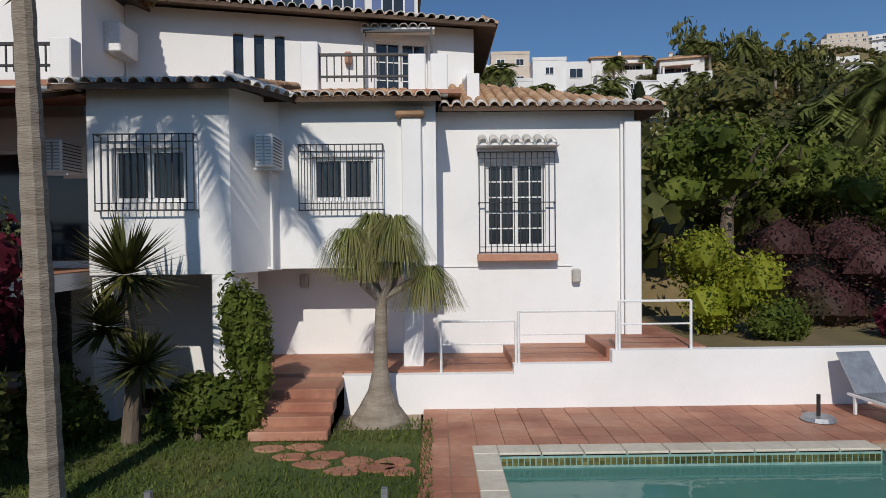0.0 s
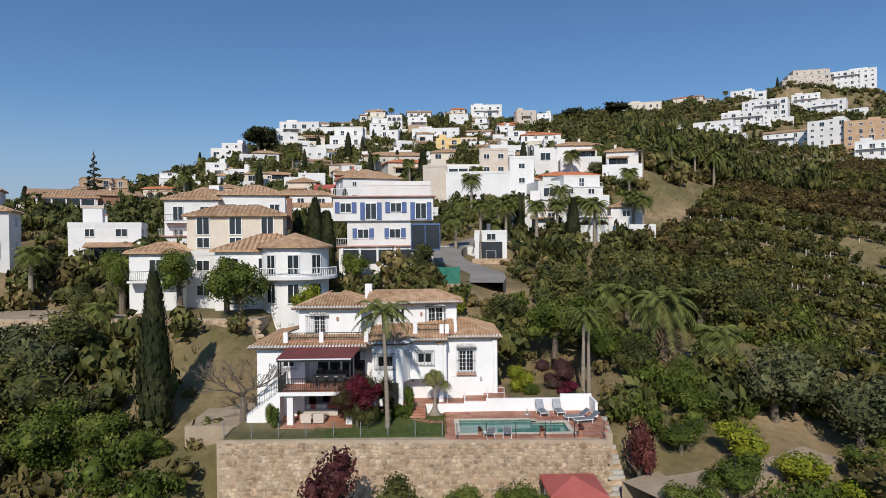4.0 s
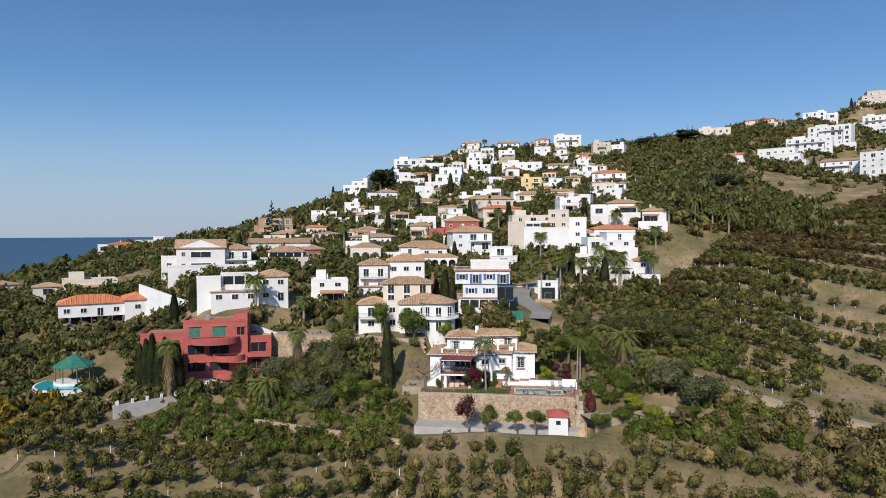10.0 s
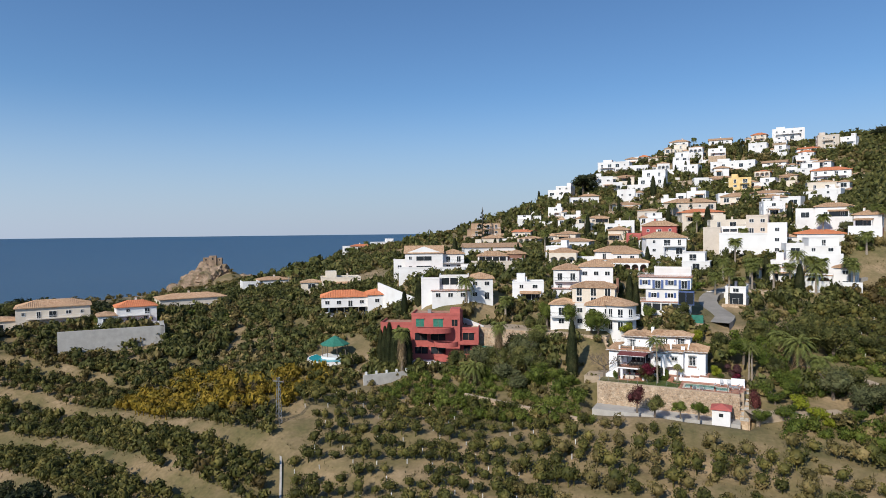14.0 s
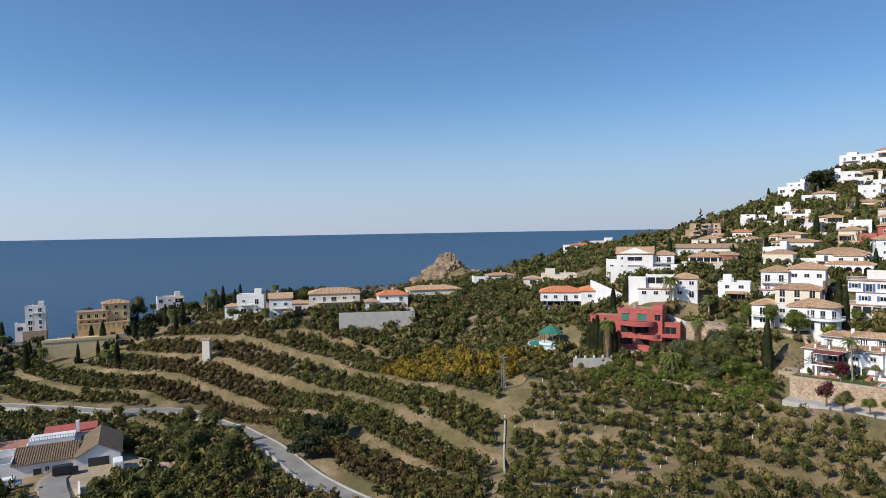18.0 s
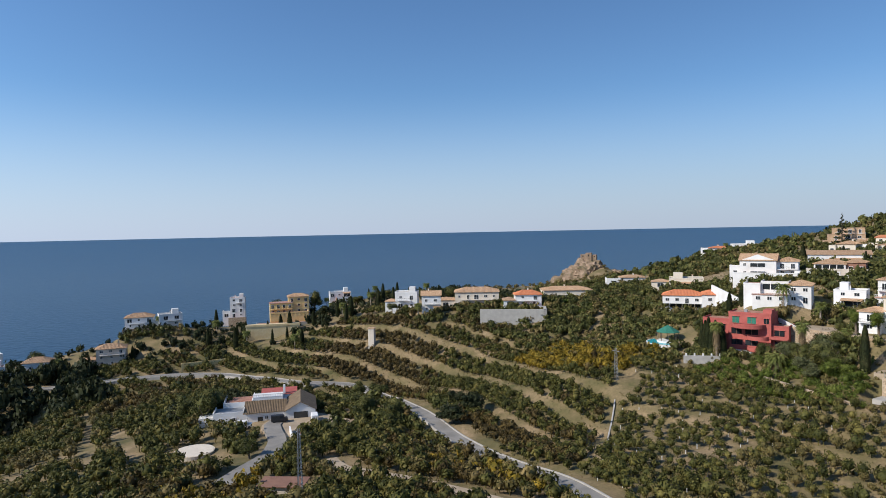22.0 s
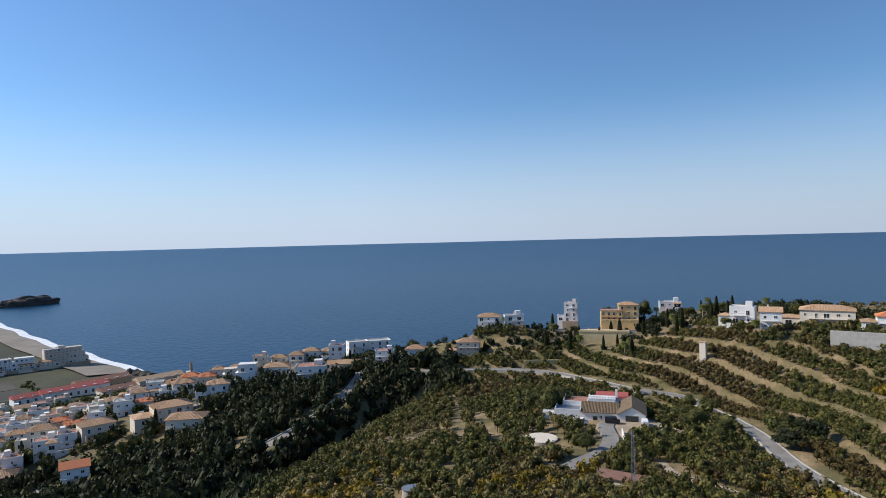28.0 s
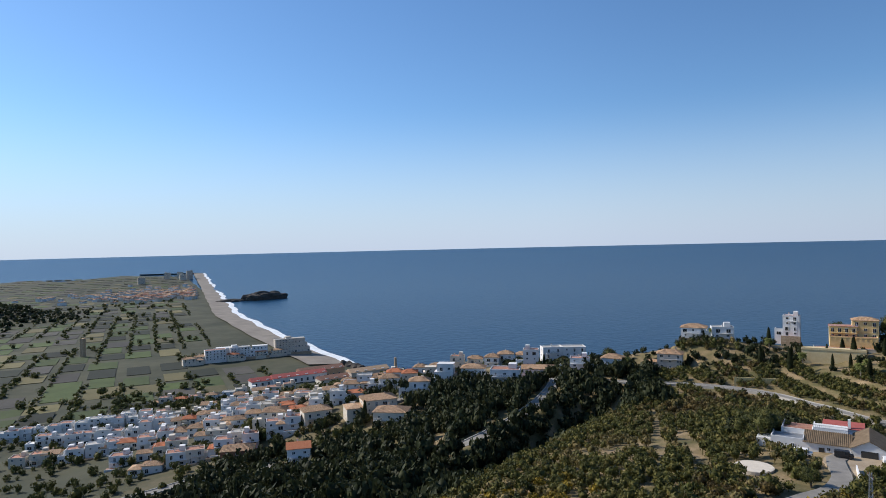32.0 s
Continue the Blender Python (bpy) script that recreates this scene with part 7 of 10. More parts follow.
yucca = root("yucca", pose(-4.6, 9.9, 91.95), "spiky dark green yucca against the house", "yucca")
part("stem", mesh_of("stem", *tube([(0, 0, -0.1), (0.1, 0, 1.2), (0.0, 0, 2.2)], [0.14, 0.1, 0.08], 8), MAT["bark"]), None, yucca)
for k, (bx, by, bz, ln) in enumerate(((0.0, 0, 2.5, 1.3), (0.25, -0.1, 1.2, 0.85), (-0.3, 0, 1.75, 0.9))):
    v, f = spike_mesh(40 + k, 230, ln * 0.85)
    t = part("leaf_rosette", mesh_of("leaf_rosette", v, f, MAT["leaf_dark"]), None, yucca)
    t.location = (bx, by, bz)


def leafy(name, x, y, z, sx, sy, sz, mat, label, category, n=1500, size=0.06, seed=1, square=False, group=""):
    """A dense shrub as one mesh of leaves over a lumpy core."""
    rng = np.random.default_rng(seed)
    lumps = []
    rads = []
    for i in range(9 if not square else 14):
        lumps.append((rng.uniform(-0.55, 0.55) * sx, rng.uniform(-0.55, 0.55) * sy, rng.uniform(0.2, 0.85) * sz))
        rads.append((0.45 * sx, 0.45 * sy, (0.28 if not square else 0.2) * sz))
    v, f = merge([blob(rng, c, np.array(r) * 0.8) for c, r in zip(lumps, rads)] + [leaves(rng, lumps, rads, n, size, 0.6)])
    ob = root(name, pose(x, y, z), label, category, group)
    part("foliage", mesh_of("foliage", v, f, MAT[mat]), None, ob)
    part("stem", mesh_of("stem", *tube([(0, 0, -0.2), (0, 0, sz * 0.4)], [0.07, 0.05], 6), MAT["bark"]), None, ob)
    return ob


leafy("ivy_column", -2.95, 10.15, 91.9, 0.42, 0.42, 2.75, "leaf_green", "ivy climbing the corner column", "ivy", 4200, 0.042, 3, True)
leafy("shrub", -3.65, 10.0, 91.9, 0.8, 0.5, 0.95, "leaf_green", "leafy green border shrub", "shrub", 2600, 0.055, 4, group="border shrubs")
leafy("shrub", -5.9, 9.9, 91.9, 0.9, 0.7, 1.2, "leaf_green", "leafy green border shrub", "shrub", 2600, 0.06, 5, group="border shrubs")
boug = root("bougainvillea", pose(-6.5, 7.7, 91.95), "crimson bougainvillea beside the veranda", "bougainvillea")
part("trunk", limb_mesh("trunk", 3, 1.6, 0.1, MAT["bark"], 6, 0.7), None, boug)
for k, (bx, by, bz, s, key) in enumerate(((-0.9, 0, 1.0, 1.3, "red"), (0.7, 0.1, 1.2, 1.3, "red"), (-0.1, -0.2, 1.7, 1.25, "red"), (0.9, 0.3, 2.3, 1.0, "olive"), (0.1, 0.3, 0.2, 1.25, "dark"), (0.9, -0.1, 0.1, 1.0, "dark"))):
    c = part("flower_cluster" if key == "red" else "foliage", CROWNS[key][k % 3], None, boug)
    c.matrix_local = Matrix.Translation((bx, by, bz)) @ Matrix.Scale(s, 4)
leafy("shrub", -12.45, 7.9, 91.9, 0.6, 0.6, 1.7, "leaf_green", "bushy green shrub by the stair", "shrub", 1400, 0.07, 6)
lime = leafy("golden_conifer", 5.95, 14.0, 92.7, 1.15, 1.1, 2.15, "leaf_lime", "rounded golden-green clipped conifer", "conifer", 5200, 0.045, 31)
leafy("shrub", 6.8, 13.2, 92.8, 0.9, 0.7, 0.8, "leaf_green", "green low shrub in the bed", "shrub", 2600, 0.04, 8)
leafy("flower_bush", 8.9, 14.8, 92.8, 1.9, 1.3, 2.3, "leaf_purple", "dark purple flowering bush", "shrub", 6500, 0.038, 9)
leafy("flower_bush", 9.4, 13.0, 92.8, 1.0, 0.8, 1.1, "leaf_red", "magenta flowering bush in the bed", "shrub", 900, 0.06, 10)
rust = tree("rust_conifer", 12.6, 5.0, 4.2, 3.0, "rust", "rust-brown thuja bush below the steps", z=88.6, trunk=0.08, seed=2)
bare = root("bare_tree", pose(-15.2, 9.8, 91.9), "leafless fig tree with spreading grey branches", "tree")
rr = random.Random(8)
ps = [tube([(0, 0, -0.2), (0.1, 0, 1.2), (-0.1, 0.1, 2.2)], [0.28, 0.22, 0.18], 8)]


def twig(p, d, ln, r, depth):
    q = p + d * ln
    m = p + d * ln * 0.5 + Vector((rr.uniform(-0.1, 0.1), rr.uniform(-0.1, 0.1), 0.05)) * ln
    ps.append(tube([p, m, q], [r, r * 0.8, r * 0.55], 5, False))
    if depth:
        for _ in range(3):
            e = (d + Vector((rr.uniform(-0.8, 0.8), rr.uniform(-0.8, 0.8), rr.uniform(-0.25, 0.6)))).normalized()
            twig(q, e, ln * rr.uniform(0.6, 0.85), r * 0.6, depth - 1)


for i in range(6):
    a = i * 1.05
    twig(Vector((-0.05, 0.05, 1.9)), Vector((math.cos(a), math.sin(a), 0.55)).normalized(), 1.3, 0.1, 4)
part("branch", mesh_of("branches", *join(ps), MAT["bark"]), None, bare)

# ---- the nearer houses ----
def lay(points, width, name, mat, label, category, lift=0.12, kind="structure", edge=None):
    """A road or path draped along the ground."""
    pts = [Vector((x, y, 0)) for x, y in points]
    fine = []
    for i in range(len(pts) - 1):
        p0, p1, p2, p3 = pts[max(i - 1, 0)], pts[i], pts[i + 1], pts[min(i + 2, len(pts) - 1)]
        n = max(2, int((p2 - p1).length / 3))
        for k in range(n):
            t = k / n
            fine.append(0.5 * ((2 * p1) + (p2 - p0) * t + (2 * p0 - 5 * p1 + 4 * p2 - p3) * t * t + (3 * p1 - p0 - 3 * p2 + p3) * t ** 3))
    fine.append(pts[-1])
    zs = height(np.array([p.x for p in fine]), np.array([p.y for p in fine]))
    zs = np.convolve(np.pad(zs, 3, mode="edge"), np.ones(7) / 7, mode="valid")
    v, f, kerb = [], [], []
    for i, p in enumerate(fine):
        d = (fine[min(i + 1, len(fine) - 1)] - fine[max(i - 1, 0)]).normalized()
        s = Vector((-d.y, d.x, 0))
        z = float(zs[i]) + 0.5 + lift
        for o, dz in ((-width / 2, -1.8), (-width / 2, 0), (width / 2, 0), (width / 2, -1.8)):
            q = p + s * o
            v.append((q.x, q.y, z + dz))
        if i:
            a = 4 * (i - 1)
            for k in range(3):
                f.append((a + k, a + 4 + k, a + 5 + k, a + 1 + k))
        kerb.append((p + s * (width / 2 + 0.15), p - s * (width / 2 + 0.15), z))
    ob = tagged(part(name, mesh_of(name, v, f, MAT[mat]), None), label, category, kind=kind)
    if edge:
        for side in (0, 1):
            kv, kf = [], []
            for i, k in enumerate(kerb):
                q, z = k[side], k[2]
                kv += [(q.x - 0.15, q.y - 0.15, z - 1.2), (q.x + 0.15, q.y + 0.15, z - 1.2), (q.x + 0.15, q.y + 0.15, z + edge), (q.x - 0.15, q.y - 0.15, z + edge)]
                if i:
                    a = 4 * (i - 1)
                    for j in range(4):
                        m = (j + 1) % 4
                        kf.append((a + j, a + m, a + 4 + m, a + 4 + j))
            part("roadside_kerb", mesh_of("roadside_kerb", kv, kf, MAT["concrete"]), None, ob)
    return ob


FAR_WINDOWS[0] = False
LABELS = {
    "bay_house": "white two-storey house with peach attic and round bay", "blue_house": "white stepped house with blue shutters", "garage": "small white garage with a dark opening",
    "terrace_house": "white villa with tall boundary wall and dark arches", "modern_house": "pale modern house of stepped cubes", "red_house": "brick-red modern house with curved balconies",
    "orange_roof_house": "white house with bright orange tiled roof", "white_terraced_house": "white house with flat terraces and glazed veranda", "gabled_house": "white gabled villa with a wide dark window",
    "arched_house": "white house with an arched loggia", "small_flat_house": "low white flat-roofed house",
}
SHAPES = {
    "bay_house": [(-10, -4.8, -4, 4, -5, 5.6, "h", "white", "b"), (-4.8, -1.5, -2.5, 4, -5, 5.2, "p", "white", "w"), (-1.5, 8.4, -5.0, 4, -5, 5.7, "h", "white", "b"), (-5.2, 4.9, -0.5, 6, 5.0, 9.5, "h", "cream", "w")],
    "blue_house": [(-5.5, 5.6, -5.2, 4, -4, 2.9, "r", "white", "v"), (-4.6, 3.0, -4.0, 4, 2.9, 6.0, "n", "white", "blue"), (-6.2, 5.7, -4.4, 4, 6.0, 8.8, "r", "white", "blue"), (-3.0, 5.6, 0.5, 4, 8.8, 10.6, "p", "white", "")],
    "modern_house": [(-9.6, 4.5, -6, 6, -4, 6.4, "p", "white", ""), (4.5, 9.9, -6.4, 3, -4, 9.6, "p", "white", "w"), (-2, 4.5, -1, 6, 6.4, 12.2, "p", "sand", "w"), (-15, -9.6, -2, 5, -4, 8.4, "p", "sand", ""), (-9.6, -2, 0, 6, 6.4, 8.6, "p", "white", "v")],
    "white_terraced_house": [(-10, -5, -4, 4, -4, 5.6, "p", "white", ""), (-5, 3, -2.5, 4, -4, 6.2, "p", "white", "v"), (-7, 3, -6.5, -2.5, -4, 2.6, "r", "white", "w"), (3, 9.5, -5, 4, -4, 5.8, "h", "white", "w")],
    "gabled_house": [(-10, 2.5, -5, 5, -5, 6.2, "G", "white", "g"), (2.5, 9.6, -3, 5, -5, 5.8, "h", "white", "b"), (-12, 9.6, -8, -5, -5, 1.2, "p", "white", ""), (-14, -10, -2, 4, -5, 3.6, "p", "white", "w")],
    "orange_roof_house": [(-11, 3, -4, 5, 2.8, 6.0, "H", "white", "w"), (-9, 3, -1, 5, -4, 2.8, "n", "white", "v"), (3, 8.7, -6, 5, -4, 6.6, "H", "white", "w")],
    "arched_house": [(-8, -1, -5, 4, -4, 6.2, "h", "white", "b"), (-1, 8, -3.5, 5, -4, 7.0, "h", "white", "w"), (-8, 8, -8, -5, -4, 1.0, "r", "white", "")],
    "red_house": [(-15, -7, -3, 5, -5, 8.8, "p", "brick_red", ""), (-7, 5, -4, 5, -5, 11.2, "p", "brick_red", ""), (5, 9.5, -3, 5, -5, 7.6, "p", "brick_red", "")],
    "terrace_house": [(-6, 0.5, -4, 4, -4, 3.4, "p", "white", "a"), (0.5, 6, -3, 4, -4, 5.6, "h", "white", "w"), (-13, -7.5, -2, 4, -4, 5.2, "r", "white", "w")],
}
BUILT = {}
for k, (name, (hx, hy, hz, hyaw, w_, h_, kind, colour)) in enumerate(NEAR.items()):
    if name in SHAPES:
        BUILT[name] = massing(name, hx, hy, hz, hyaw, SHAPES[name], LABELS[name])
    else:
        BUILT[name] = house(name, hx, hy, hz, hyaw, w_, h_, kind, colour, "villas of the slope", 77 + 5 * k, 0, label=LABELS[name])
massing("brown_roof_house", -66, 84, ground_z(-66, 84) + 0.5, 20, [(-8, 2, -4, 4, -3, 3.0, "h", "white", "v"), (2, 8, -3, 4, -3, 3.6, "h", "umber", "w"), (-10, 9, -7, -4, -4, 0.9, "p", "sand", "")], "low white house with a dark brown roof")
massing("loggia_house", -24, 88, ground_z(-24, 88) + 0.5, 8, [(-7, 6, -3, 4, -3, 3.2, "h", "white", "a"), (-5, 3, 0, 5, 3.2, 6.0, "h", "white", "w")], "white house with a row of dark arches")

# the bay house: a round two-storey bay with a conical roof, balcony, peach attic
hb = BUILT["bay_house"]
part("bay", mesh_of("bay", *tube([(6.5, -4.5, -5), (6.5, -4.5, 6.0)], 3.4, 24), MAT["white"]), None, hb)
part("bay_roof", mesh_of("bay_roof", *tube([(6.5, -4.5, 5.95), (6.5, -4.5, 6.15), (6.5, -4.5, 7.5)], [3.95, 3.95, 0.1], 24), MAT["tile"]), None, hb)
ring = part("bay_balcony", mesh_of("bay_balcony", *tube([(6.5, -4.5, 2.8), (6.5, -4.5, 3.05)], 4.3, 24), MAT["white"]), None, hb)
bm = bmesh.new()
for i in range(44):
    a = math.pi * (1.02 + 0.96 * i / 43)
    x, y = 6.5 + 4.2 * math.cos(a), -4.5 + 4.2 * math.sin(a)
    add_box(bm, x - 0.02, y - 0.02, 3.05, x + 0.02, y + 0.02, 3.95)
    b = math.pi * (1.02 + 0.96 * (i + 1) / 43)
    add_box(bm, min(x, 6.5 + 4.2 * math.cos(b)), min(y, -4.5 + 4.2 * math.sin(b)) - 0.02, 3.92, max(x, 6.5 + 4.2 * math.cos(b)), max(y, -4.5 + 4.2 * math.sin(b)) + 0.02, 3.98)
part("railing", bm, MAT["frame"], ring)
for a in (-130, -90, -50):
    for zz in (0.4, 3.3):
        r = radians(a)
        window(hb, 6.5 + 3.42 * math.cos(r), -4.5 + 3.42 * math.sin(r), zz, 1.2, 2.0, r + math.pi / 2)
part("attic_chimney", boxes((5.0, 3, 8, 5.6, 3.6, 11.6)), MAT["umber"], hb)

# the blue house: shutters, glazed corner, green mesh fence on a stone base
hb = BUILT["blue_house"]
part("winter_garden", boxes((3.0, -5.6, 2.6, 6.4, -3.0, 5.4)), MAT["glass"], hb, "blue-framed glazed corner room")
part("winter_garden_frame", boxes((2.95, -5.65, 5.4, 6.45, -2.95, 5.6), (2.95, -5.65, 2.4, 6.45, -2.95, 2.6), (4.6, -5.66, 2.6, 4.7, -5.6, 5.4), (2.95, -5.66, 2.6, 3.05, -5.6, 5.4), (6.35, -5.66, 2.6, 6.45, -5.6, 5.4)), MAT["blue"], hb)
MAT["green_net"] = material("green_netting", [(0.02, 0.13, 0.09), (0.04, 0.2, 0.14)], 2, 0.8)
part("windbreak", boxes((1.0, -8.2, -1.4, 8.5, -8.1, 0.5)), MAT["green_net"], hb, "green netting windbreak")
part("stone_base", boxes((1.0, -8.3, -6.5, 8.6, -3.8, -1.4)), MAT["stone"], hb)
part("antenna", boxes((-2.02, 1, 10, -1.98, 1.04, 12.6), (-2.5, 1, 12.1, -1.5, 1.03, 12.14), (-2.4, 1, 12.4, -1.6, 1.03, 12.43)), MAT["steel"], hb)
# the garage front is uncut; a dark sheet stands for its shaded inside
part("doorway", boxes((-1.8, -3.6, 0, 1.8, -3.45, 3.0)), MAT["glass"], BUILT["garage"], "dark glass sheet that stands for the shade inside the garage")
ht = BUILT["terrace_house"]
part("boundary_wall", boxes((-7.5, -9.0, -5, 7.5, -8.7, 2.2)), MAT["white"], ht)
# the red house: stepped blocks with round balconies, recessed dark glazing, white garage level
hr = BUILT["red_house"]
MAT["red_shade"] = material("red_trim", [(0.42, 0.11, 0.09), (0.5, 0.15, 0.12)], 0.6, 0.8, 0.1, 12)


def red_opening(x0, x1, z0, z1, y, mat="glass", name="window"):
    w_ = part(name, boxes((x0, y - 0.04, z0, x1, y + 0.06, z1)), MAT[mat], hr)
    part("lintel", boxes((x0 - 0.15, y - 0.3, z1, x1 + 0.15, y, z1 + 0.16)), MAT["red_shade"], w_)
    part("mullion", boxes(((x0 + x1) / 2 - 0.04, y - 0.07, z0, (x0 + x1) / 2 + 0.04, y - 0.04, z1)), MAT["umber"], w_)


for x0, x1, z0, z1, y in ((-14.0, -11.6, 5.8, 7.6, -3), (-10.6, -8.2, 5.8, 7.6, -3), (-14.2, -9.0, 2.6, 4.4, -3), (-5.9, -3.9, 8.3, 10.4, -4), (-1.6, 0.8, 8.3, 10.4, -4), (-6.2, -3.2, 5.0, 6.9, -4), (-2.2, 1.4, 5.0, 6.9, -4), (-6.2, -3.0, 1.7, 3.4, -4),
                          (-2.2, 1.4, 1.7, 3.4, -4), (3.0, 4.4, 8.6, 10.2, -4), (5.6, 8.4, 5.0, 6.8, -3), (5.8, 7.4, 1.6, 3.5, -3)):
    red_opening(x0, x1, z0, z1, y, "green_net" if z0 > 8 and x0 < 2 else "glass")
for cx_, cy_, rr_, z0 in ((1.6, -5.0, 3.0, 3.8), (1.6, -5.0, 3.0, 0.4), (-1.2, -4.2, 4.6, 7.2)):
    arc = [(cx_ + rr_ * math.cos(a), cy_ + rr_ * 0.8 * math.sin(a)) for a in [math.pi + math.pi * k / 14 for k in range(15)]]
    bm = bmesh.new()
    for (xa, ya), (xb, yb) in zip(arc[:-1], arc[1:]):
        ia, ib = (cx_ + (xa - cx_) * 0.93, cy_ + (ya - cy_) * 0.93), (cx_ + (xb - cx_) * 0.93, cy_ + (yb - cy_) * 0.93)
        lo = [bm.verts.new((*p, z0)) for p in ((xa, ya), (xb, yb), ib, ia)]
        hi = [bm.verts.new((*p, z0 + 1.15)) for p in ((xa, ya), (xb, yb), ib, ia)]
        for q in range(4):
            w_ = (q + 1) % 4
            bm.faces.new((lo[q], lo[w_], hi[w_], hi[q]))
        bm.faces.new(hi)
    fl = [bm.verts.new((*p, z0 + 0.02)) for p in arc]
    bm.faces.new(fl)
    und = [bm.verts.new((*p, z0)) for p in arc]
    bm.faces.new(und[::-1])
    b_ = part("round_balcony", bm, MAT["brick_red"], hr)
    part("balcony_coping", boxes((cx_ - rr_, cy_ - 0.1, z0 + 1.15, cx_ + rr_, cy_, z0 + 1.2)), MAT["red_shade"], b_)
for x0, x1, z0, y0, d_ in ((5, 9.5, 4.1, -3, 1.6), (-15.2, -7, 4.9, -3, 1.3), (4.4, 9.4, 0.9, -3, 2.0)):
    part("balcony", boxes((x0, y0 - d_, z0, x1, y0, z0 + 0.2), (x0, y0 - d_, z0 + 0.2, x1, y0 - d_ + 0.15, z0 + 0.95)), MAT["brick_red"], hr)
part("stair_tower", boxes((2.4, -2.5, 11.2, 4.9, 2, 12.6)), MAT["brick_red"], hr)
part("roof_duct", boxes((-3.5, 0, 11.2, -2.6, 0.8, 12.2)), MAT["steel"], hr)
part("plinth", boxes((-6.5, -6.5, -5, 9.5, -3.9, 0.2)), MAT["white"], hr, "white garage level wall")
for x in (-4.6, 0.4, 5.6):
    part("door", boxes((x, -6.56, -2.3, x + 1.3, -6.5, -0.3)), MAT["glass"], hr)
part("carport_roof", boxes((9.5, -4, 3.0, 17.5, -0.5, 3.15)), MAT["green_net"], hr, "dark green carport roof")
for x in (10.7, 17.2):
    part("carport_post", boxes((x, -3.8, -3, x + 0.12, -3.68, 3.0)), MAT["frame"], hr)
bm = bmesh.new()
v = [bm.verts.new(p) for p in ((9.5, -4.2, -5), (15.5, -7.5, -5), (15.5, -7.5, -2.6), (9.5, -4.2, 1.6), (10.2, -3.4, -5), (16, -6.8, -5), (16, -6.8, -2.6), (10.2, -3.4, 1.6))]
for f in ((0, 1, 2, 3), (5, 4, 7, 6), (3, 2, 6, 7), (0, 3, 7, 4), (1, 5, 6, 2)):
    bm.faces.new([v[q] for q in f])
part("ramp_wall", bm, MAT["tan"], hr, "sloping tan ramp wall")
# long sloping white wall above the red house
bm = bmesh.new()
for k in range(12):
    a, b = k / 12, (k + 1) / 12
    xa, ya, za = -93 + 44 * a, 47 - 21 * a, 106.4 - 8.2 * a
    xb, yb, zb = -93 + 44 * b, 47 - 21 * b, 106.4 - 8.2 * b
    v = [bm.verts.new(p) for p in ((xa, ya, za - 7), (xb, yb, zb - 7), (xb, yb, zb), (xa, ya, za), (xa + 0.25, ya + 0.4, za - 7), (xb + 0.25, yb + 0.4, zb - 7), (xb + 0.25, yb + 0.4, zb), (xa + 0.25, ya + 0.4, za))]
    for f in ((0, 1, 2, 3), (5, 4, 7, 6), (3, 2, 6, 7), (0, 3, 7, 4), (1, 5, 6, 2)):
        bm.faces.new([v[q] for q in f])
tagged(part("boundary_wall", bm, MAT["white"]), "long white boundary wall sloping down beside the lane", "wall", kind="structure")
ho = BUILT["orange_roof_house"]
part("side_stair", boxes((-11.5, -5.5, -4, -8.7, -3.5, 1.4)), MAT["white"], ho)

# round pool with a green-roofed pavilion
gaz = root("pool_pavilion", pose(-87, 16, 89.6), "green-roofed round pavilion standing in a pool", "pavilion")
part("roof", mesh_of("roof", *tube([(0, 0, 3.0), (0, 0, 3.15), (0, 0, 4.9), (0, 0, 5.3)], [3.9, 3.9, 0.9, 0.1], 8), MAT["green_net"]), None, gaz)
for i in range(8):
    a = i * math.pi / 4
    part("post", boxes((3.3 * math.cos(a) - 0.08, 3.3 * math.sin(a) - 0.08, 0, 3.3 * math.cos(a) + 0.08, 3.3 * math.sin(a) + 0.08, 3.05)), MAT["bark"], gaz)
part("island", mesh_of("island", *tube([(0, 0, -1), (0, 0, 0.15)], 3.7, 20), MAT["white"]), None, gaz)
rp = tagged(part("round_pool", mesh_of("round_pool", *tube([(-87, 16, 86.5), (-87, 16, 89.2)], 7.2, 32), MAT["white"]), None), "white rim of the round pool", "swimming pool", kind="structure")
MAT["bright_pool"] = water_material("bright_pool_water", (0.02, 0.3, 0.36), (0.03, 0.38, 0.42), 1.2, 0.2, 0.05, 0.05)
tagged(part("round_pool_water", mesh_of("round_pool_water", *tube([(-87, 16, 89.0), (-87, 16, 89.24)], 6.8, 32), MAT["bright_pool"]), None), "bright turquoise pool water", "water", kind="structure")
bal = root("garden_balustrade", pose(-84, 6.5, 87.4), "cream garden balustrade with short posts", "balustrade")
for i in range(14):
    part("post", boxes((-9 + i * 1.6, -0.15 + 0.02 * (i - 7) ** 2, -1.5, -8.7 + i * 1.6, 0.15 + 0.02 * (i - 7) ** 2, 1.1)), MAT["cream"], bal)
part("wall", boxes((-9, 1.0, -4, 12.2, 1.4, 0.4)), MAT["stone"], bal)

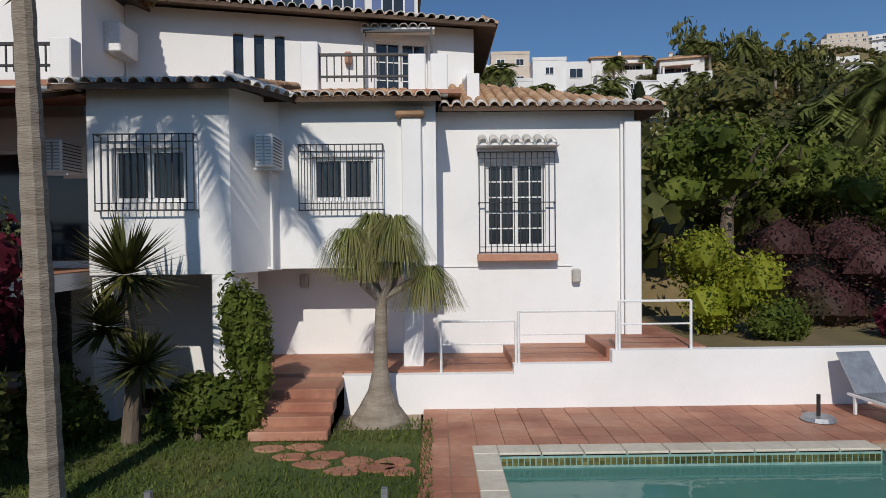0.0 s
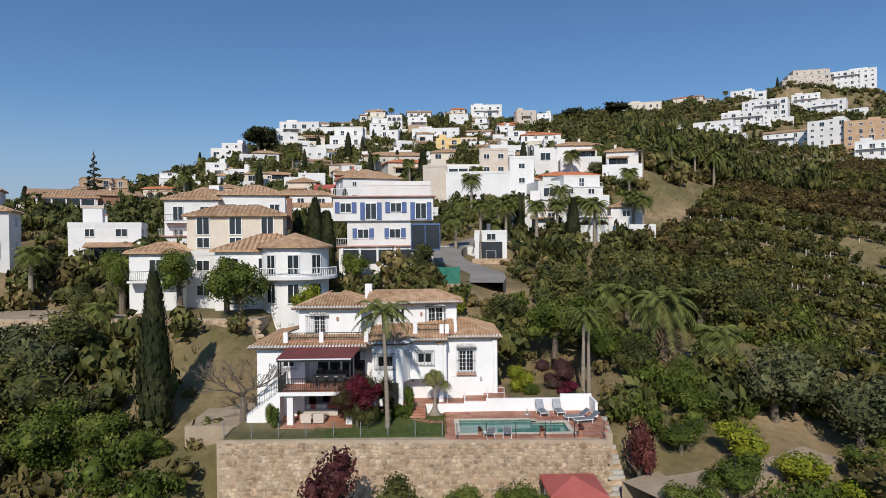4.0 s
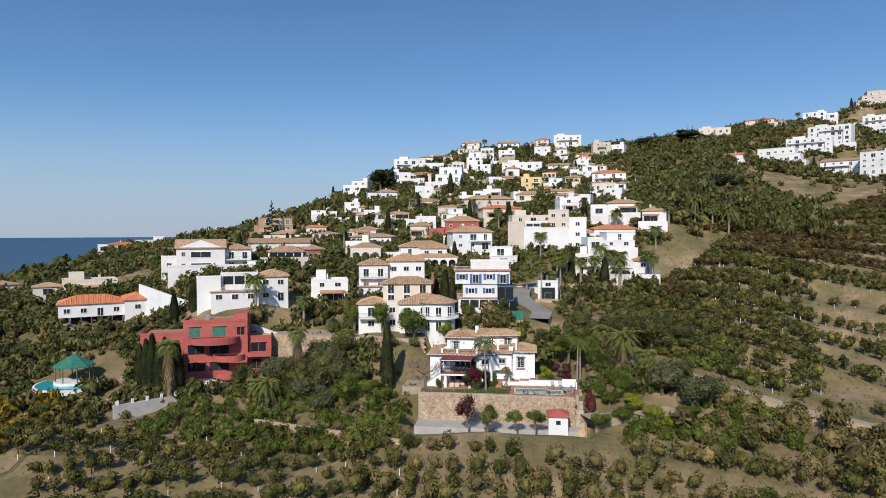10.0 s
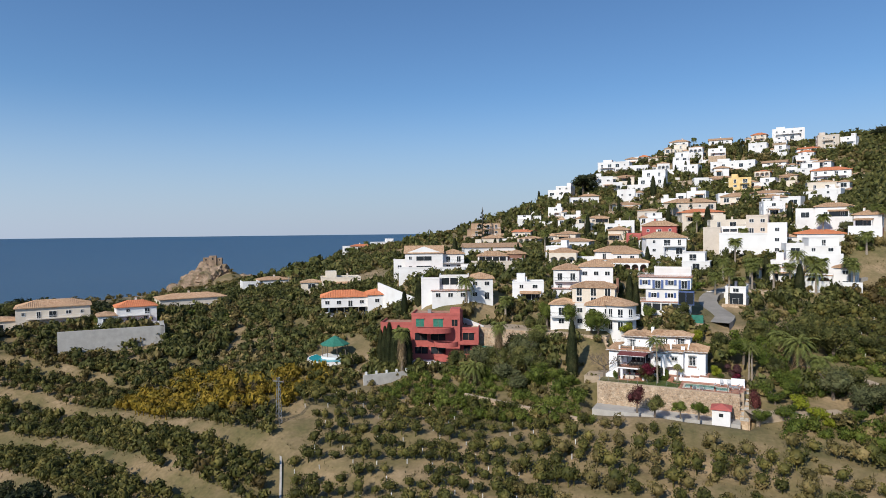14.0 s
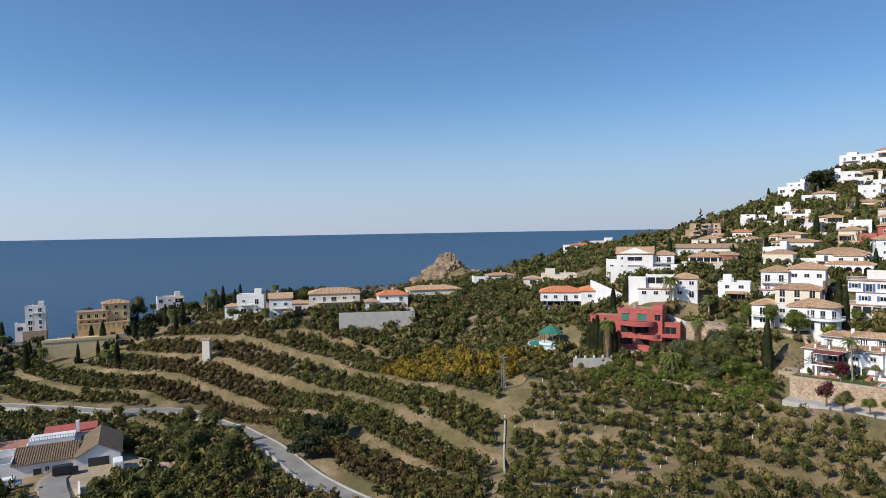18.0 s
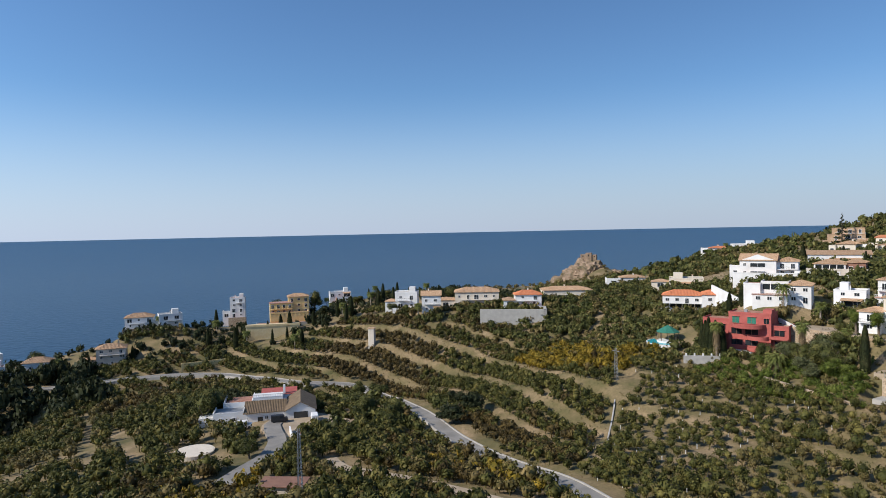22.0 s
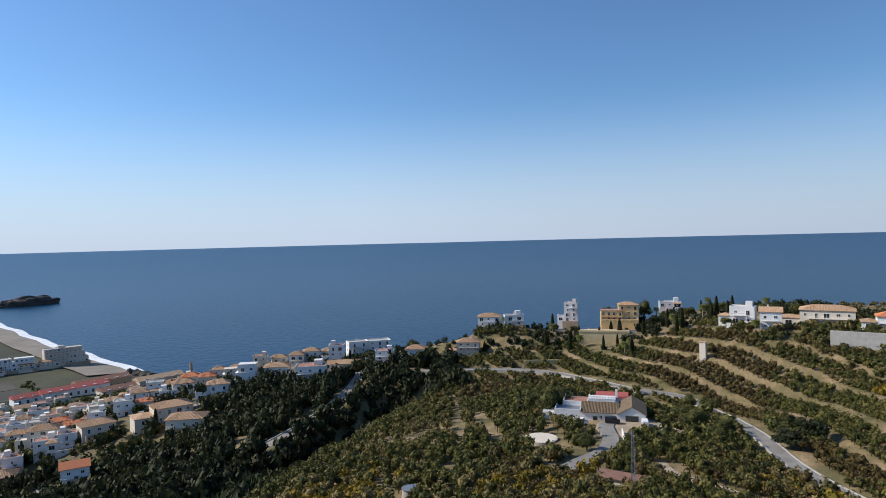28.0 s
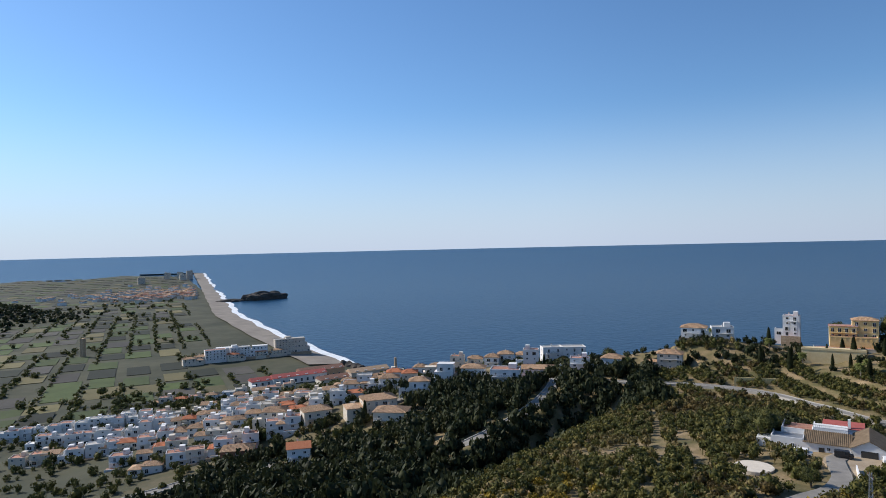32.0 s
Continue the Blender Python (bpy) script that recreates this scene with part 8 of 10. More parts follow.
# stone terrace walls on the slope
stone_wall("terrace_wall", (-52.0, 25.5), (-17.5, 22.5), 92.5, 98.0, "high rubble terrace wall above the gardens", 0.5, 60, 0.6, 12)
bank = tagged(part("upper_terrace", boxes((0.3, 0.55, 90.0, 34.4, 8.5, 97.9)), MAT["dirt"]), "gravel garden terrace behind the rubble wall", "terrace", kind="structure")
bank.matrix_world = Matrix.Translation((-52.0, 25.5, 0)) @ Matrix.Rotation(math.atan2(-3.0, 34.5), 4, "Z")
stone_wall("field_wall", (-43.0, 1.5), (-15.5, -6.5), 84.8, 87.4, "low rough field wall at the orchard's top", 0.4, 50, 0.5, 13)
gw = tagged(part("garden_side_wall", boxes((-0.3, -7, -4, 0.3, 7, 2.4)), MAT["concrete"]), "tall grey side wall with small posts", "wall", kind="structure")
gw.matrix_world = pose(-62.5, 4.5, 87.2, 0, 0, -42)
for i in range(6):
    part("post", boxes((-0.2, -6.5 + i * 2.4, 2.4, 0.2, -6.1 + i * 2.4, 3.1)), MAT["white"], gw)
# the great buttress wall at the end of the headland gardens
bw = tagged(part("buttress_wall", boxes((-14, -0.6, -9, 14, 0.6, 1.4), (13, -0.6, -9, 14.2, 12, 1.4)), MAT["concrete"]), "tall bare retaining wall of the headland garden", "wall", kind="structure")
bw.matrix_world = pose(-158, 3.5, 93.0, 0, 0, 52)

# ---- roads ----
lay(WAYS["road"], 4.2, "road", "asphalt", "narrow grey country road winding through orchards", "road", edge=0.25)
lay([(5, 40), (6, 47), (3, 55), (1, 63), (3, 74), (14, 84), (40, 92)], 4.6, "lane", "asphalt", "steep grey lane climbing between the houses", "road")
lay(WAYS["drive"], 4.4, "farm_drive", "asphalt", "pale grey drive up to the farmhouse yard", "drive")
lay(WAYS["lower_track"], 3.0, "orchard_path", "dirt", "dusty earth path through the orchard", "track")
lay([(22, 26), (32, 21), (44, 15), (56, 11), (90, 6)], 3.0, "orchard_track", "dirt", "pale dusty orchard track", "track")
lay([(-100, -390), (-171, -340), (-161, -306), (-150, -275), (-151, -252), (-158, -225), (-205, -205), (-255, -200)], 5.0, "valley_road", "asphalt", "grey road across the shaded valley side", "road", edge=0.3)
lay([(-255, -318), (-240, -305), (-232, -286), (-238, -262)], 5, "town_lane", "asphalt", "steep town lane", "road")

lay([(12, 1.5), (16, 3.5), (21, 6), (26, 8)], 4.5, "lower_yard", "dirt", "pale gravel yard below the pool", "yard", -0.3)

# ---- the farmhouse ----
farm = root("farmhouse", pose(-121, -113, 76.6, 0, 0, 72), "white rambling farmhouse with brown and red roofs", "farmhouse")
part("wall", boxes((-13, -5, -4, 6.5, 2, 2.7)), MAT["white"], farm)
part("wall", boxes((-11, 2, -4, 6.5, 11.5, 3.4)), MAT["white"], farm)


def pitched(pts, thick=0.14):
    """One roof plane with its thickness."""
    b = bmesh.new()
    up = [b.verts.new(p) for p in pts]
    dn = [b.verts.new((p[0], p[1], p[2] - thick)) for p in pts]
    b.faces.new(up), b.faces.new(dn[::-1])
    for q in range(len(pts)):
        w_ = (q + 1) % len(pts)
        b.faces.new((dn[q], dn[w_], up[w_], up[q]))
    return b


def ribs(parent, x0, x1, y0, z0, y1, z1, mat, step=0.45):
    b = bmesh.new()
    for k in range(int((x1 - x0) / step)):
        x = x0 + step * (k + 0.5)
        v = [b.verts.new(p) for p in ((x - 0.1, y0, z0), (x, y0, z0 + 0.1), (x + 0.1, y0, z0), (x - 0.1, y1, z1), (x, y1, z1 + 0.1), (x + 0.1, y1, z1))]
        for f in ((0, 1, 4, 3), (1, 2, 5, 4), (0, 2, 1)):
            b.faces.new([v[q] for q in f])
    part("tile_rib", b, MAT[mat], parent)["kind"] = "stuff"


r = part("roof", pitched(((-5, -5.5, 2.75), (6.6, -5.5, 2.75), (6.6, 2, 4.3), (-5, 2, 4.3))), MAT["brown_sheet"], farm, "brown tiled roof sloping to the yard")
ribs(r, -5, 6.6, -5.5, 2.77, 2, 4.32, "brown_sheet")
part("gable", boxes((-5.0, -4.9, 2.7, -4.8, 2, 3.6)), MAT["white"], farm)
part("barn_wall", boxes((6.5, -7.2, -4, 14.5, 7, 3.3)), MAT["white"], farm)
bm = bmesh.new()
v = [bm.verts.new(p) for p in ((6.5, -7.2, 3.3), (14.5, -7.2, 3.3), (10.5, -7.2, 5.4), (6.5, -6.9, 3.3), (14.5, -6.9, 3.3), (10.5, -6.9, 5.4))]
for q in ((0, 1, 2), (5, 4, 3), (0, 2, 5, 3), (2, 1, 4, 5)):
    bm.faces.new([v[k] for k in q])
part("gable", bm, MAT["white"], farm)
r = part("barn_roof", pitched(((6.1, -7.6, 3.15), (10.5, -7.6, 5.55), (10.5, 7.4, 5.55), (6.1, 7.4, 3.15))), MAT["brown_sheet"], farm, "brown tiled barn roof")
part("barn_roof", pitched(((10.5, -7.6, 5.55), (14.9, -7.6, 3.15), (14.9, 7.4, 3.15), (10.5, 7.4, 5.55))), MAT["brown_sheet"], farm)
# no hole in the barn wall: its shaded inside is a dark sheet
part("barn_door", boxes((8.6, -7.26, -0.6, 12.4, -7.2, 2.7)), MAT["glass"], farm, "dark glass sheet that stands for the shade inside the barn")
part("red_roof", pitched(((-1, 8, 4.2), (9.5, 8, 4.2), (9.5, 14, 4.9), (-1, 14, 4.9))), MAT["brick_red"], farm, "flat red roof")
part("back_wall", boxes((-1, 8.2, -4, 9.4, 13.8, 4.1)), MAT["white"], farm)
part("red_terrace", boxes((-10.8, 2.2, 3.4, -3, 11.3, 3.44)), MAT["terracotta"], farm)
part("parapet", boxes((-11, 2, 3.4, -3, 2.25, 4.2), (-11, 2.25, 3.4, -10.75, 11.5, 4.2), (-3.2, 2.25, 3.4, -2.95, 11.5, 4.4)), MAT["white"], farm)
part("upper_terrace", boxes((-2.95, 3.0, 3.4, 5.5, 8, 4.9)), MAT["white"], farm)
for k in range(18):
    part("baluster", boxes((-2.9 + k * 0.48, 2.95, 4.9, -2.75 + k * 0.48, 3.1, 5.6)), MAT["white"], farm)
part("balustrade_rail", boxes((-2.95, 2.92, 5.6, 5.5, 3.13, 5.72)), MAT["white"], farm)
part("parapet", boxes((-13, -5, 2.7, -5.1, -4.75, 3.3), (-13, -4.75, 2.7, -12.75, 2, 3.3)), MAT["white"], farm)
part("roof_terrace", boxes((-12.7, -4.7, 2.7, -5.1, 1.9, 2.76)), MAT["steel"], farm)
part("chimney", boxes((5.4, 8.4, 4.2, 6.1, 9.1, 6.8)), MAT["white"], farm)
for x in (-11, -7.5, 1.2, 4.4):
    window(farm, x, -5.04, 0.7, 0.9, 1.1)
part("door", boxes((-1.2, -5.07, -0.9, 0.2, -5.0, 1.5)), MAT["glass"], farm)
part("lower_terrace", boxes((-17, -3, -4, -13, 9, 1.6)), MAT["white"], farm)
for k in range(10):
    part("pergola_post", boxes((-16.8 + k * 0.4, -2.9, 1.6, -16.72 + k * 0.4, -2.82, 2.4)), MAT["frame"], farm)
tagged(part("farm_yard", mesh_of("farm_yard", *tube([(-105, -107, 74.5), (-105, -107, 77.55)], [11, 10.5], 22), MAT["dirt"]), None), "bare earth yard before the farmhouse", "yard", kind="structure")
for k, (rx_, ry_, sx_) in enumerate(((-99, -97, 3.2), (-95, -95, 2.6), (-103, -95.5, 2.4), (-91, -96, 2.8), (-97, -100, 2.0))):
    bm = bmesh.new()
    bmesh.ops.create_icosphere(bm, subdivisions=3, radius=1.0)
    for v in bm.verts:
        v.co = v.co * sx_ * (1 + 0.4 * noise.noise(v.co * 1.6 + Vector((k * 3, 0, 0))))
        v.co.z *= 0.55
    ob = tagged(part("rock", bm, MAT["stone"]), "weathered grey rock beside the farm yard", "rock", "rocks by the farm")
    ob.location = (rx_, ry_, ground_z(rx_, ry_) + 0.2)
fw = tagged(part("drive_wall", boxes((-0.15, -9, -2, 0.15, 9, 0.9)), MAT["white"]), "low white wall along the farm drive", "wall", kind="structure")
fw.matrix_world = pose(-92, -113.5, ground_z(-92, -113.5) + 0.3, 0, 0, -103)
tankw = root("round_reservoir", pose(-97, -135.5, 76.3), "round cream irrigation tank with an open earth top", "water tank")
part("wall", mesh_of("wall", *tube([(0, 0, -3), (0, 0, 1.9)], 4.6, 32, False), MAT["cream"]), None, tankw)
part("rim", mesh_of("rim", *tube([(0, 0, 1.9), (0, 0, 1.95), (0, 0, 1.2)], [4.6, 4.3, 4.25], 32, False), MAT["cream"]), None, tankw)
part("cover", mesh_of("cover", *tube([(0, 0, 1.0), (0, 0, 1.25)], 4.28, 32), MAT["dirt"]), None, tankw)
part("ramp", boxes((2.0, -7.5, -3, 4.5, -3.5, 0.3)), MAT["cream"], tankw)
t2 = root("water_tank", pose(-57, -171, 79.0), "small grey-green round water tank", "water tank")
part("wall", mesh_of("wall", *tube([(0, 0, -1), (0, 0, 2.0)], 1.9, 24), MAT["concrete"]), None, t2)
part("lid", mesh_of("lid", *tube([(0, 0, 2.0), (0, 0, 2.12), (0, 0, 2.3)], [2.05, 2.05, 0.3], 24), MAT["steel"]), None, t2)
shed = root("brown_shed", pose(-54, -127, 81.3, 0, 0, 55), "low shed with a dark red sheet roof", "shed")
part("wall", boxes((-4, -2, -2, 4, 2, 1.8)), MAT["sand"], shed)
part("roof", boxes((-4.4, -2.5, 1.8, 4.4, 2.5, 1.95)), MAT["umber"], shed)
pillar = root("water_tower", pose(-190, -48, 79.0, 0, 0, 50), "square sand-coloured masonry water tower", "tower")
part("shaft", soft_box(-1.3, -1.3, -2, 1.3, 1.3, 8.2, 0.08), MAT["cream"], pillar)
part("cap", soft_box(-1.6, -1.5, 8.2, 1.6, 1.5, 8.6, 0.06), MAT["tan"], pillar)


def van(x, y, z, turn, ln=4.6, mat="white", label="white delivery van parked by the farmhouse"):
    ob = root("van", pose(x, y, z, 0, 0, turn), label, "van", "parked vehicles")
    part("body", soft_box(-ln / 2, -0.9, 0.35, ln / 2 - 1.0, 0.9, 2.0, 0.12, 2), MAT[mat], ob)
    part("bonnet", soft_box(ln / 2 - 1.1, -0.88, 0.35, ln / 2, 0.88, 1.2, 0.12, 2), MAT[mat], ob)
    part("windscreen", boxes((ln / 2 - 1.02, -0.8, 1.2, ln / 2 - 0.9, 0.8, 1.85)), MAT["glass"], ob)
    for s in (-1, 1):
        part("side_window", boxes((ln / 2 - 2.0, s * 0.9 - 0.02, 1.2, ln / 2 - 1.15, s * 0.9 + 0.02, 1.8)), MAT["glass"], ob)
        for wx in (-ln / 2 + 0.8, ln / 2 - 0.75):
            part("wheel", mesh_of("wheel", *tube([(wx, s * 0.75, 0.35), (wx, s * 0.95, 0.35)], 0.35, 14), MAT["iron"]), None, ob)
    return ob


van(-106, -103, 77.6, 165, 4.8), van(-110.5, -121, ground_z(-110.5, -121) + 0.4, 75, 4.4)
van(-110, -111.5, 77.6, 75, 4.4, "iron", "dark van parked by the farmhouse")


def lattice_pole(x, y, h):
    z = ground_z(x, y)
    ob = root("power_pole", pose(x, y, z - 0.3), "slim lattice steel power pole", "power pole", "power poles")
    for sx in (-1, 1):
        for sy in (-1, 1):
            part("leg", mesh_of("leg", *tube([(sx * 0.45, sy * 0.45, 0), (sx * 0.16, sy * 0.16, h)], 0.05, 5), MAT["steel"]), None, ob)
    n = int(h / 0.9)
    bm = bmesh.new()
    for i in range(n):
        a, b = 0.45 - 0.29 * i / n, 0.45 - 0.29 * (i + 1) / n
        z0, z1 = h * i / n, h * (i + 1) / n
        for p, q in (((-a, -a, z0), (b, -b, z1)), ((a, -a, z0), (b, b, z1)), ((a, a, z0), (-b, b, z1)), ((-a, a, z0), (-b, -b, z1))):
            v, f = tube([p, q], 0.03, 4, False)
            vs = [bm.verts.new(c) for c in v]
            for g in f:
                bm.faces.new([vs[k] for k in g])
    o = part("bracing", bm, MAT["steel"], ob)
    o["kind"] = "stuff"
    part("crossarm", boxes((-1.3, -0.06, h - 0.9, 1.3, 0.06, h - 0.75)), MAT["steel"], ob)
    for k in (-1.2, 0, 1.2):
        part("insulator", mesh_of("insulator", *tube([(k, 0, h - 0.75), (k, 0, h - 0.4)], 0.08, 6), MAT["umber"]), None, ob)
    return ob


lattice_pole(-70, -26, 9.5), lattice_pole(-44, -127, 13.5)
lay([(-72, -23.5), (-62, -35), (-52, -47), (-42, -58), (-33, -69)], 0.35, "irrigation_channel", "concrete", "straight pale irrigation channel down the orchard", "channel", -0.5)

# ---- crag, headland walls ----
MAT["crag_rock"] = material("crag_rock", [(0.12, 0.1, 0.05), (0.24, 0.17, 0.115), (0.36, 0.26, 0.18)], 0.16, 0.95, 0.8, 0.9)
for i, (rx_, ry_, rz_, sx_, sy_, sz_) in enumerate(((-404, 276, 78, 24, 17, 17), (-425, 268, 64, 22, 16, 16), (-384, 286, 76, 22, 15, 11), (-445, 260, 48, 22, 16, 16), (-466, 252, 34, 20, 15, 12), (-362, 294, 78, 20, 14, 8))):
    bm = bmesh.new()
    bmesh.ops.create_icosphere(bm, subdivisions=5, radius=1.0)
    for v in bm.verts:
        o = Vector((i * 7, i * 3, 0))
        k = 1 + 0.3 * noise.noise(v.co * 1.9 + o) + 0.22 * (0.5 - abs(noise.noise(v.co * 4.3 + o))) + 0.12 * noise.noise(v.co * 11 + o)
        v.co = Vector((v.co.x * sx_ * k, v.co.y * sy_ * k, round(v.co.z * 7) / 7 * 0.35 * sz_ * k + v.co.z * 0.65 * sz_ * k))
    ob = tagged(part("crag", bm, MAT["crag_rock"]), "bare layered rocky crag above the sea", "rock", "crags of the headland")
    ob.location = (rx_, ry_, rz_)
fort = root("ruined_fort", pose(-403, 277, 98.5, 0, 0, 40), "ruined stone fort on top of the crag", "ruin")
for i, (x, y, w_, d_, h_) in enumerate(((-6.5, -2, 5, 5, 4.0), (-1.5, -3, 6, 6, 5.5), (4.5, -2, 4.5, 5, 3.6))):
    part("wall", soft_box(x, y, -8, x + w_, y + d_, h_, 0.3), MAT["crag_rock"], fort)
    # a dark glass box in the solid wall stands for a shaded hole
    part("opening", boxes((x + w_ * 0.4, y - 0.05, h_ * 0.35, x + w_ * 0.6, y + 0.3, h_ * 0.7)), MAT["glass"], fort)
yw = tagged(part("yellow_garden_wall", boxes((-20, -0.2, -3, 20, 0.2, 2.2)), MAT["ochre"]), "long ochre garden wall on the headland", "wall", kind="structure")
yw.matrix_world = pose(-237, -98, 70.5, 0, 0, 88)
yw2 = tagged(part("cream_terrace_wall", boxes((-13, -0.4, -6, 13, 10, 6.2), (-13.2, -0.6, 6.2, 13.2, 0.0, 7.2)), MAT["straw"]), "high straw-yellow terrace wall below the yellow house", "wall", kind="structure")
yw2.matrix_world = pose(-256, -72, 76.5, 0, 0, 74)

massing("yellow_house", -283, -56.8, 85.0, 76, [(-9, 3, -3, 5, -4, 6, "r", "ochre", "b"), (1, 12, -1, 7, -4, 9, "h", "ochre", "w"), (-9, 11, -9, -3, -8, 1.2, "p", "ochre", "v"), (-16, 11, -15, -9, -14, -3.5, "p", "cream", "")], "yellow house on stepped cream terraces", "houses of the headland")

# ---- the town below ----
FAR_WINDOWS[0] = True
rt = random.Random(42)


def along(x0, y0, x1, y1, n, w, h, kind, cols, turn, group, z=None):
    for i in range(n):
        t = (i + 0.5) / n
        x, y = x0 + (x1 - x0) * t + rt.uniform(-2, 2), y0 + (y1 - y0) * t + rt.uniform(-2, 2)
        zz = ground_z(x, y) if z is None else z
        far_house("townhouse", x, y, zz + 0.2, turn, w * rt.uniform(0.85, 1.15), h * rt.uniform(0.85, 1.25), rt.choice(kind), rt.choice(cols), group, 500 + i * 13 + int(abs(x0)), 8)


along(-285, -545, -335, -455, 9, 9, 5.5, "ffh", (0, 0, 1), 120, "town houses")
along(-200, -500, -232, -440, 7, 9, 5.5, "ffg", (0, 0, 1), 122, "town houses")
along(-300, -430, -322, -375, 6, 10, 6, "hff", (0, 0, 1), 116, "town houses")
along(-248, -408, -272, -362, 6, 9, 6.5, "hff", (0, 0, 0, 1), 118, "town houses")
along(-318, -350, -338, -312, 4, 10, 7, "hf", (0, 1), 108, "town houses")
along(-345, -480, -385, -420, 6, 11, 7, "hfg", (0, 1), 122, "town houses")
along(-370, -540, -420, -470, 7, 11, 6, "hff", (0, 0, 1), 122, "town houses")
along(-222, -352, -262, -296, 6, 9, 6, "hff", (0, 0, 0, 1), 116, "town houses")
along(-196, -362, -212, -322, 4, 9, 7, "hff", (0, 0, 1), 118, "town houses")
along(-178, -392, -204, -350, 5, 9, 5.5, "hff", (0, 0, 1), 120, "town houses")
along(-282, -345, -305, -300, 5, 10, 7.5, "hff", (0, 0, 0), 112, "town houses")
along(-222, -430, -246, -382, 6, 9, 6.5, "fhf", (0, 0, 0, 1), 120, "town houses")
along(-252, -575, -306, -470, 14, 8, 6.5, "f", (0,), 120, "white terrace row")
along(-236, -520, -272, -440, 10, 8.5, 6.5, "f", (0,), 120, "white terrace row")
along(-214, -470, -246, -392, 9, 9, 6, "fh", (0, 0, 1), 122, "town houses")
along(-262, -440, -282, -385, 8, 9, 7, "fh", (0, 0, 1), 118, "town houses")
along(-196, -425, -222, -372, 6, 10, 5.5, "fh", (0, 0, 1), 122, "town houses")
along(-232, -380, -262, -335, 6, 9, 7, "hf", (0, 0, 1), 118, "town houses")
along(-278, -362, -300, -320, 5, 10, 6, "fh", (0, 0, 1), 112, "town houses")
along(-262, -300, -292, -262, 4, 10, 8, "hs", (0, 0, 1), 106, "town houses")
along(-320, -300, -345, -245, 5, 10, 8, "hf", (0, 1), 104, "town houses")
along(-330, -255, -352, -205, 5, 10, 7, "fh", (0, 0, 1), 98, "town houses")
big = root("sports_hall", pose(-136, -352, 27, 0, 0, 120), "large hall with a pale low-pitched roof", "hall")
part("wall", boxes((-14, -9, -6, 14, 9, 6)), MAT["concrete"], big)
part("roof", hip_roof(28, 18, 6, 2.0, 0.4, True), MAT["concrete"], big)
# red-roofed factory sheds by the shore
for x, y, ln, dp, hh, rm, wm in ((-488, -474, 54, 13, 7, "brick_red", "white"), (-512, -462, 46, 15, 9, "umber", "tan"), (-474, -428, 34, 14, 7, "umber", "cream"), (-496, -404, 40, 13, 8, "tan", "sand"), (-462, -500, 20, 12, 6, "brick_red", "white")):
    fac = root("factory_shed", pose(x, y, ground_z(x, y) + 0.3, 0, 0, 138), f"long factory shed with {'dark red' if rm == 'brick_red' else 'brown'} roof", "factory", "shore factory sheds")
    part("wall", boxes((-ln / 2, -dp / 2, -8, ln / 2, dp / 2, hh)), MAT[wm], fac)
    nb = 2 if dp > 13.5 else 1
    part("roof", hip_roof(ln, dp, hh, 3.0, 0.5, True), MAT[rm], fac)
    for k in range(int(ln / 6)):
        window(fac, -ln / 2 + 4 + k * 6, -dp / 2 - 0.05, 1.5, 2.0, 3.0)
    for k in range(int(ln / 9)):
        part("skylight", boxes((-ln / 2 + 5 + k * 9, -dp * 0.42, hh + 0.7, -ln / 2 + 8 + k * 9, -dp * 0.3, hh + 1.15)), MAT["white"], fac)
chim = root("factory_chimney", pose(-492, -374, 5), "tall brick factory chimney", "chimney")
part("stack", mesh_of("stack", *tube([(0, 0, -5), (0, 0, 26)], [2.0, 1.1], 14), MAT["tan"]), None, chim)
chim2 = root("old_chimney", pose(-590, -835, 3), "old square brick chimney in the fields", "chimney")
part("stack", boxes((-2.4, -2.4, -3, 2.4, 2.4, 24)), MAT["tan"], chim2)
# apartment blocks at the beach
for i in range(6):
    x, y = -592 - 12 * i + rt.uniform(-8, 8), -640 + 14 * i + rt.uniform(-8, 8)
    far_house("apartment_block", x, y, 6, 128, 24, 12 + 5 * (i in (4, 5)), "s" if i % 2 else "f", 2 if i > 3 else 0, "beach apartment blocks", 900 + i, 6)
    far_house("townhouse", x + 25, y - 18, 6, 128, 14, 7, "h", 1, "beach houses", 930 + i, 10)


# joined far town: too many and too small to count
def far_blocks(name, cx, cy, sx, sy, n, h, mat, roof, label, seed):
    rng = np.random.default_rng(seed)
    bm, br = bmesh.new(), bmesh.new()
    for i in range(n):
        x, y = cx + rng.normal() * sx, cy + rng.normal() * sy
        if coast_distance(np.array([x]), np.array([y]))[0] < 70:
            continue
        z = 3 + float(horizon_lift(np.array(math.hypot(x - 50, y + 150))))
        w, d, hh = rng.uniform(8, 18), rng.uniform(8, 14), h * rng.uniform(0.6, 1.5)
        add_box(bm, x - w / 2, y - d / 2, z - 4, x + w / 2, y + d / 2, z + hh)
        add_box(br, x - w / 2 - 0.4, y - d / 2 - 0.4, z + hh, x + w / 2 + 0.4, y + d / 2 + 0.4, z + hh + 1.2)
    tagged(part(name, bm, MAT[mat]), label, "town", kind="stuff")
    tagged(part(name + "_roofs", br, MAT[roof]), "clay and pale roofs of " + label, "roofs", kind="stuff")


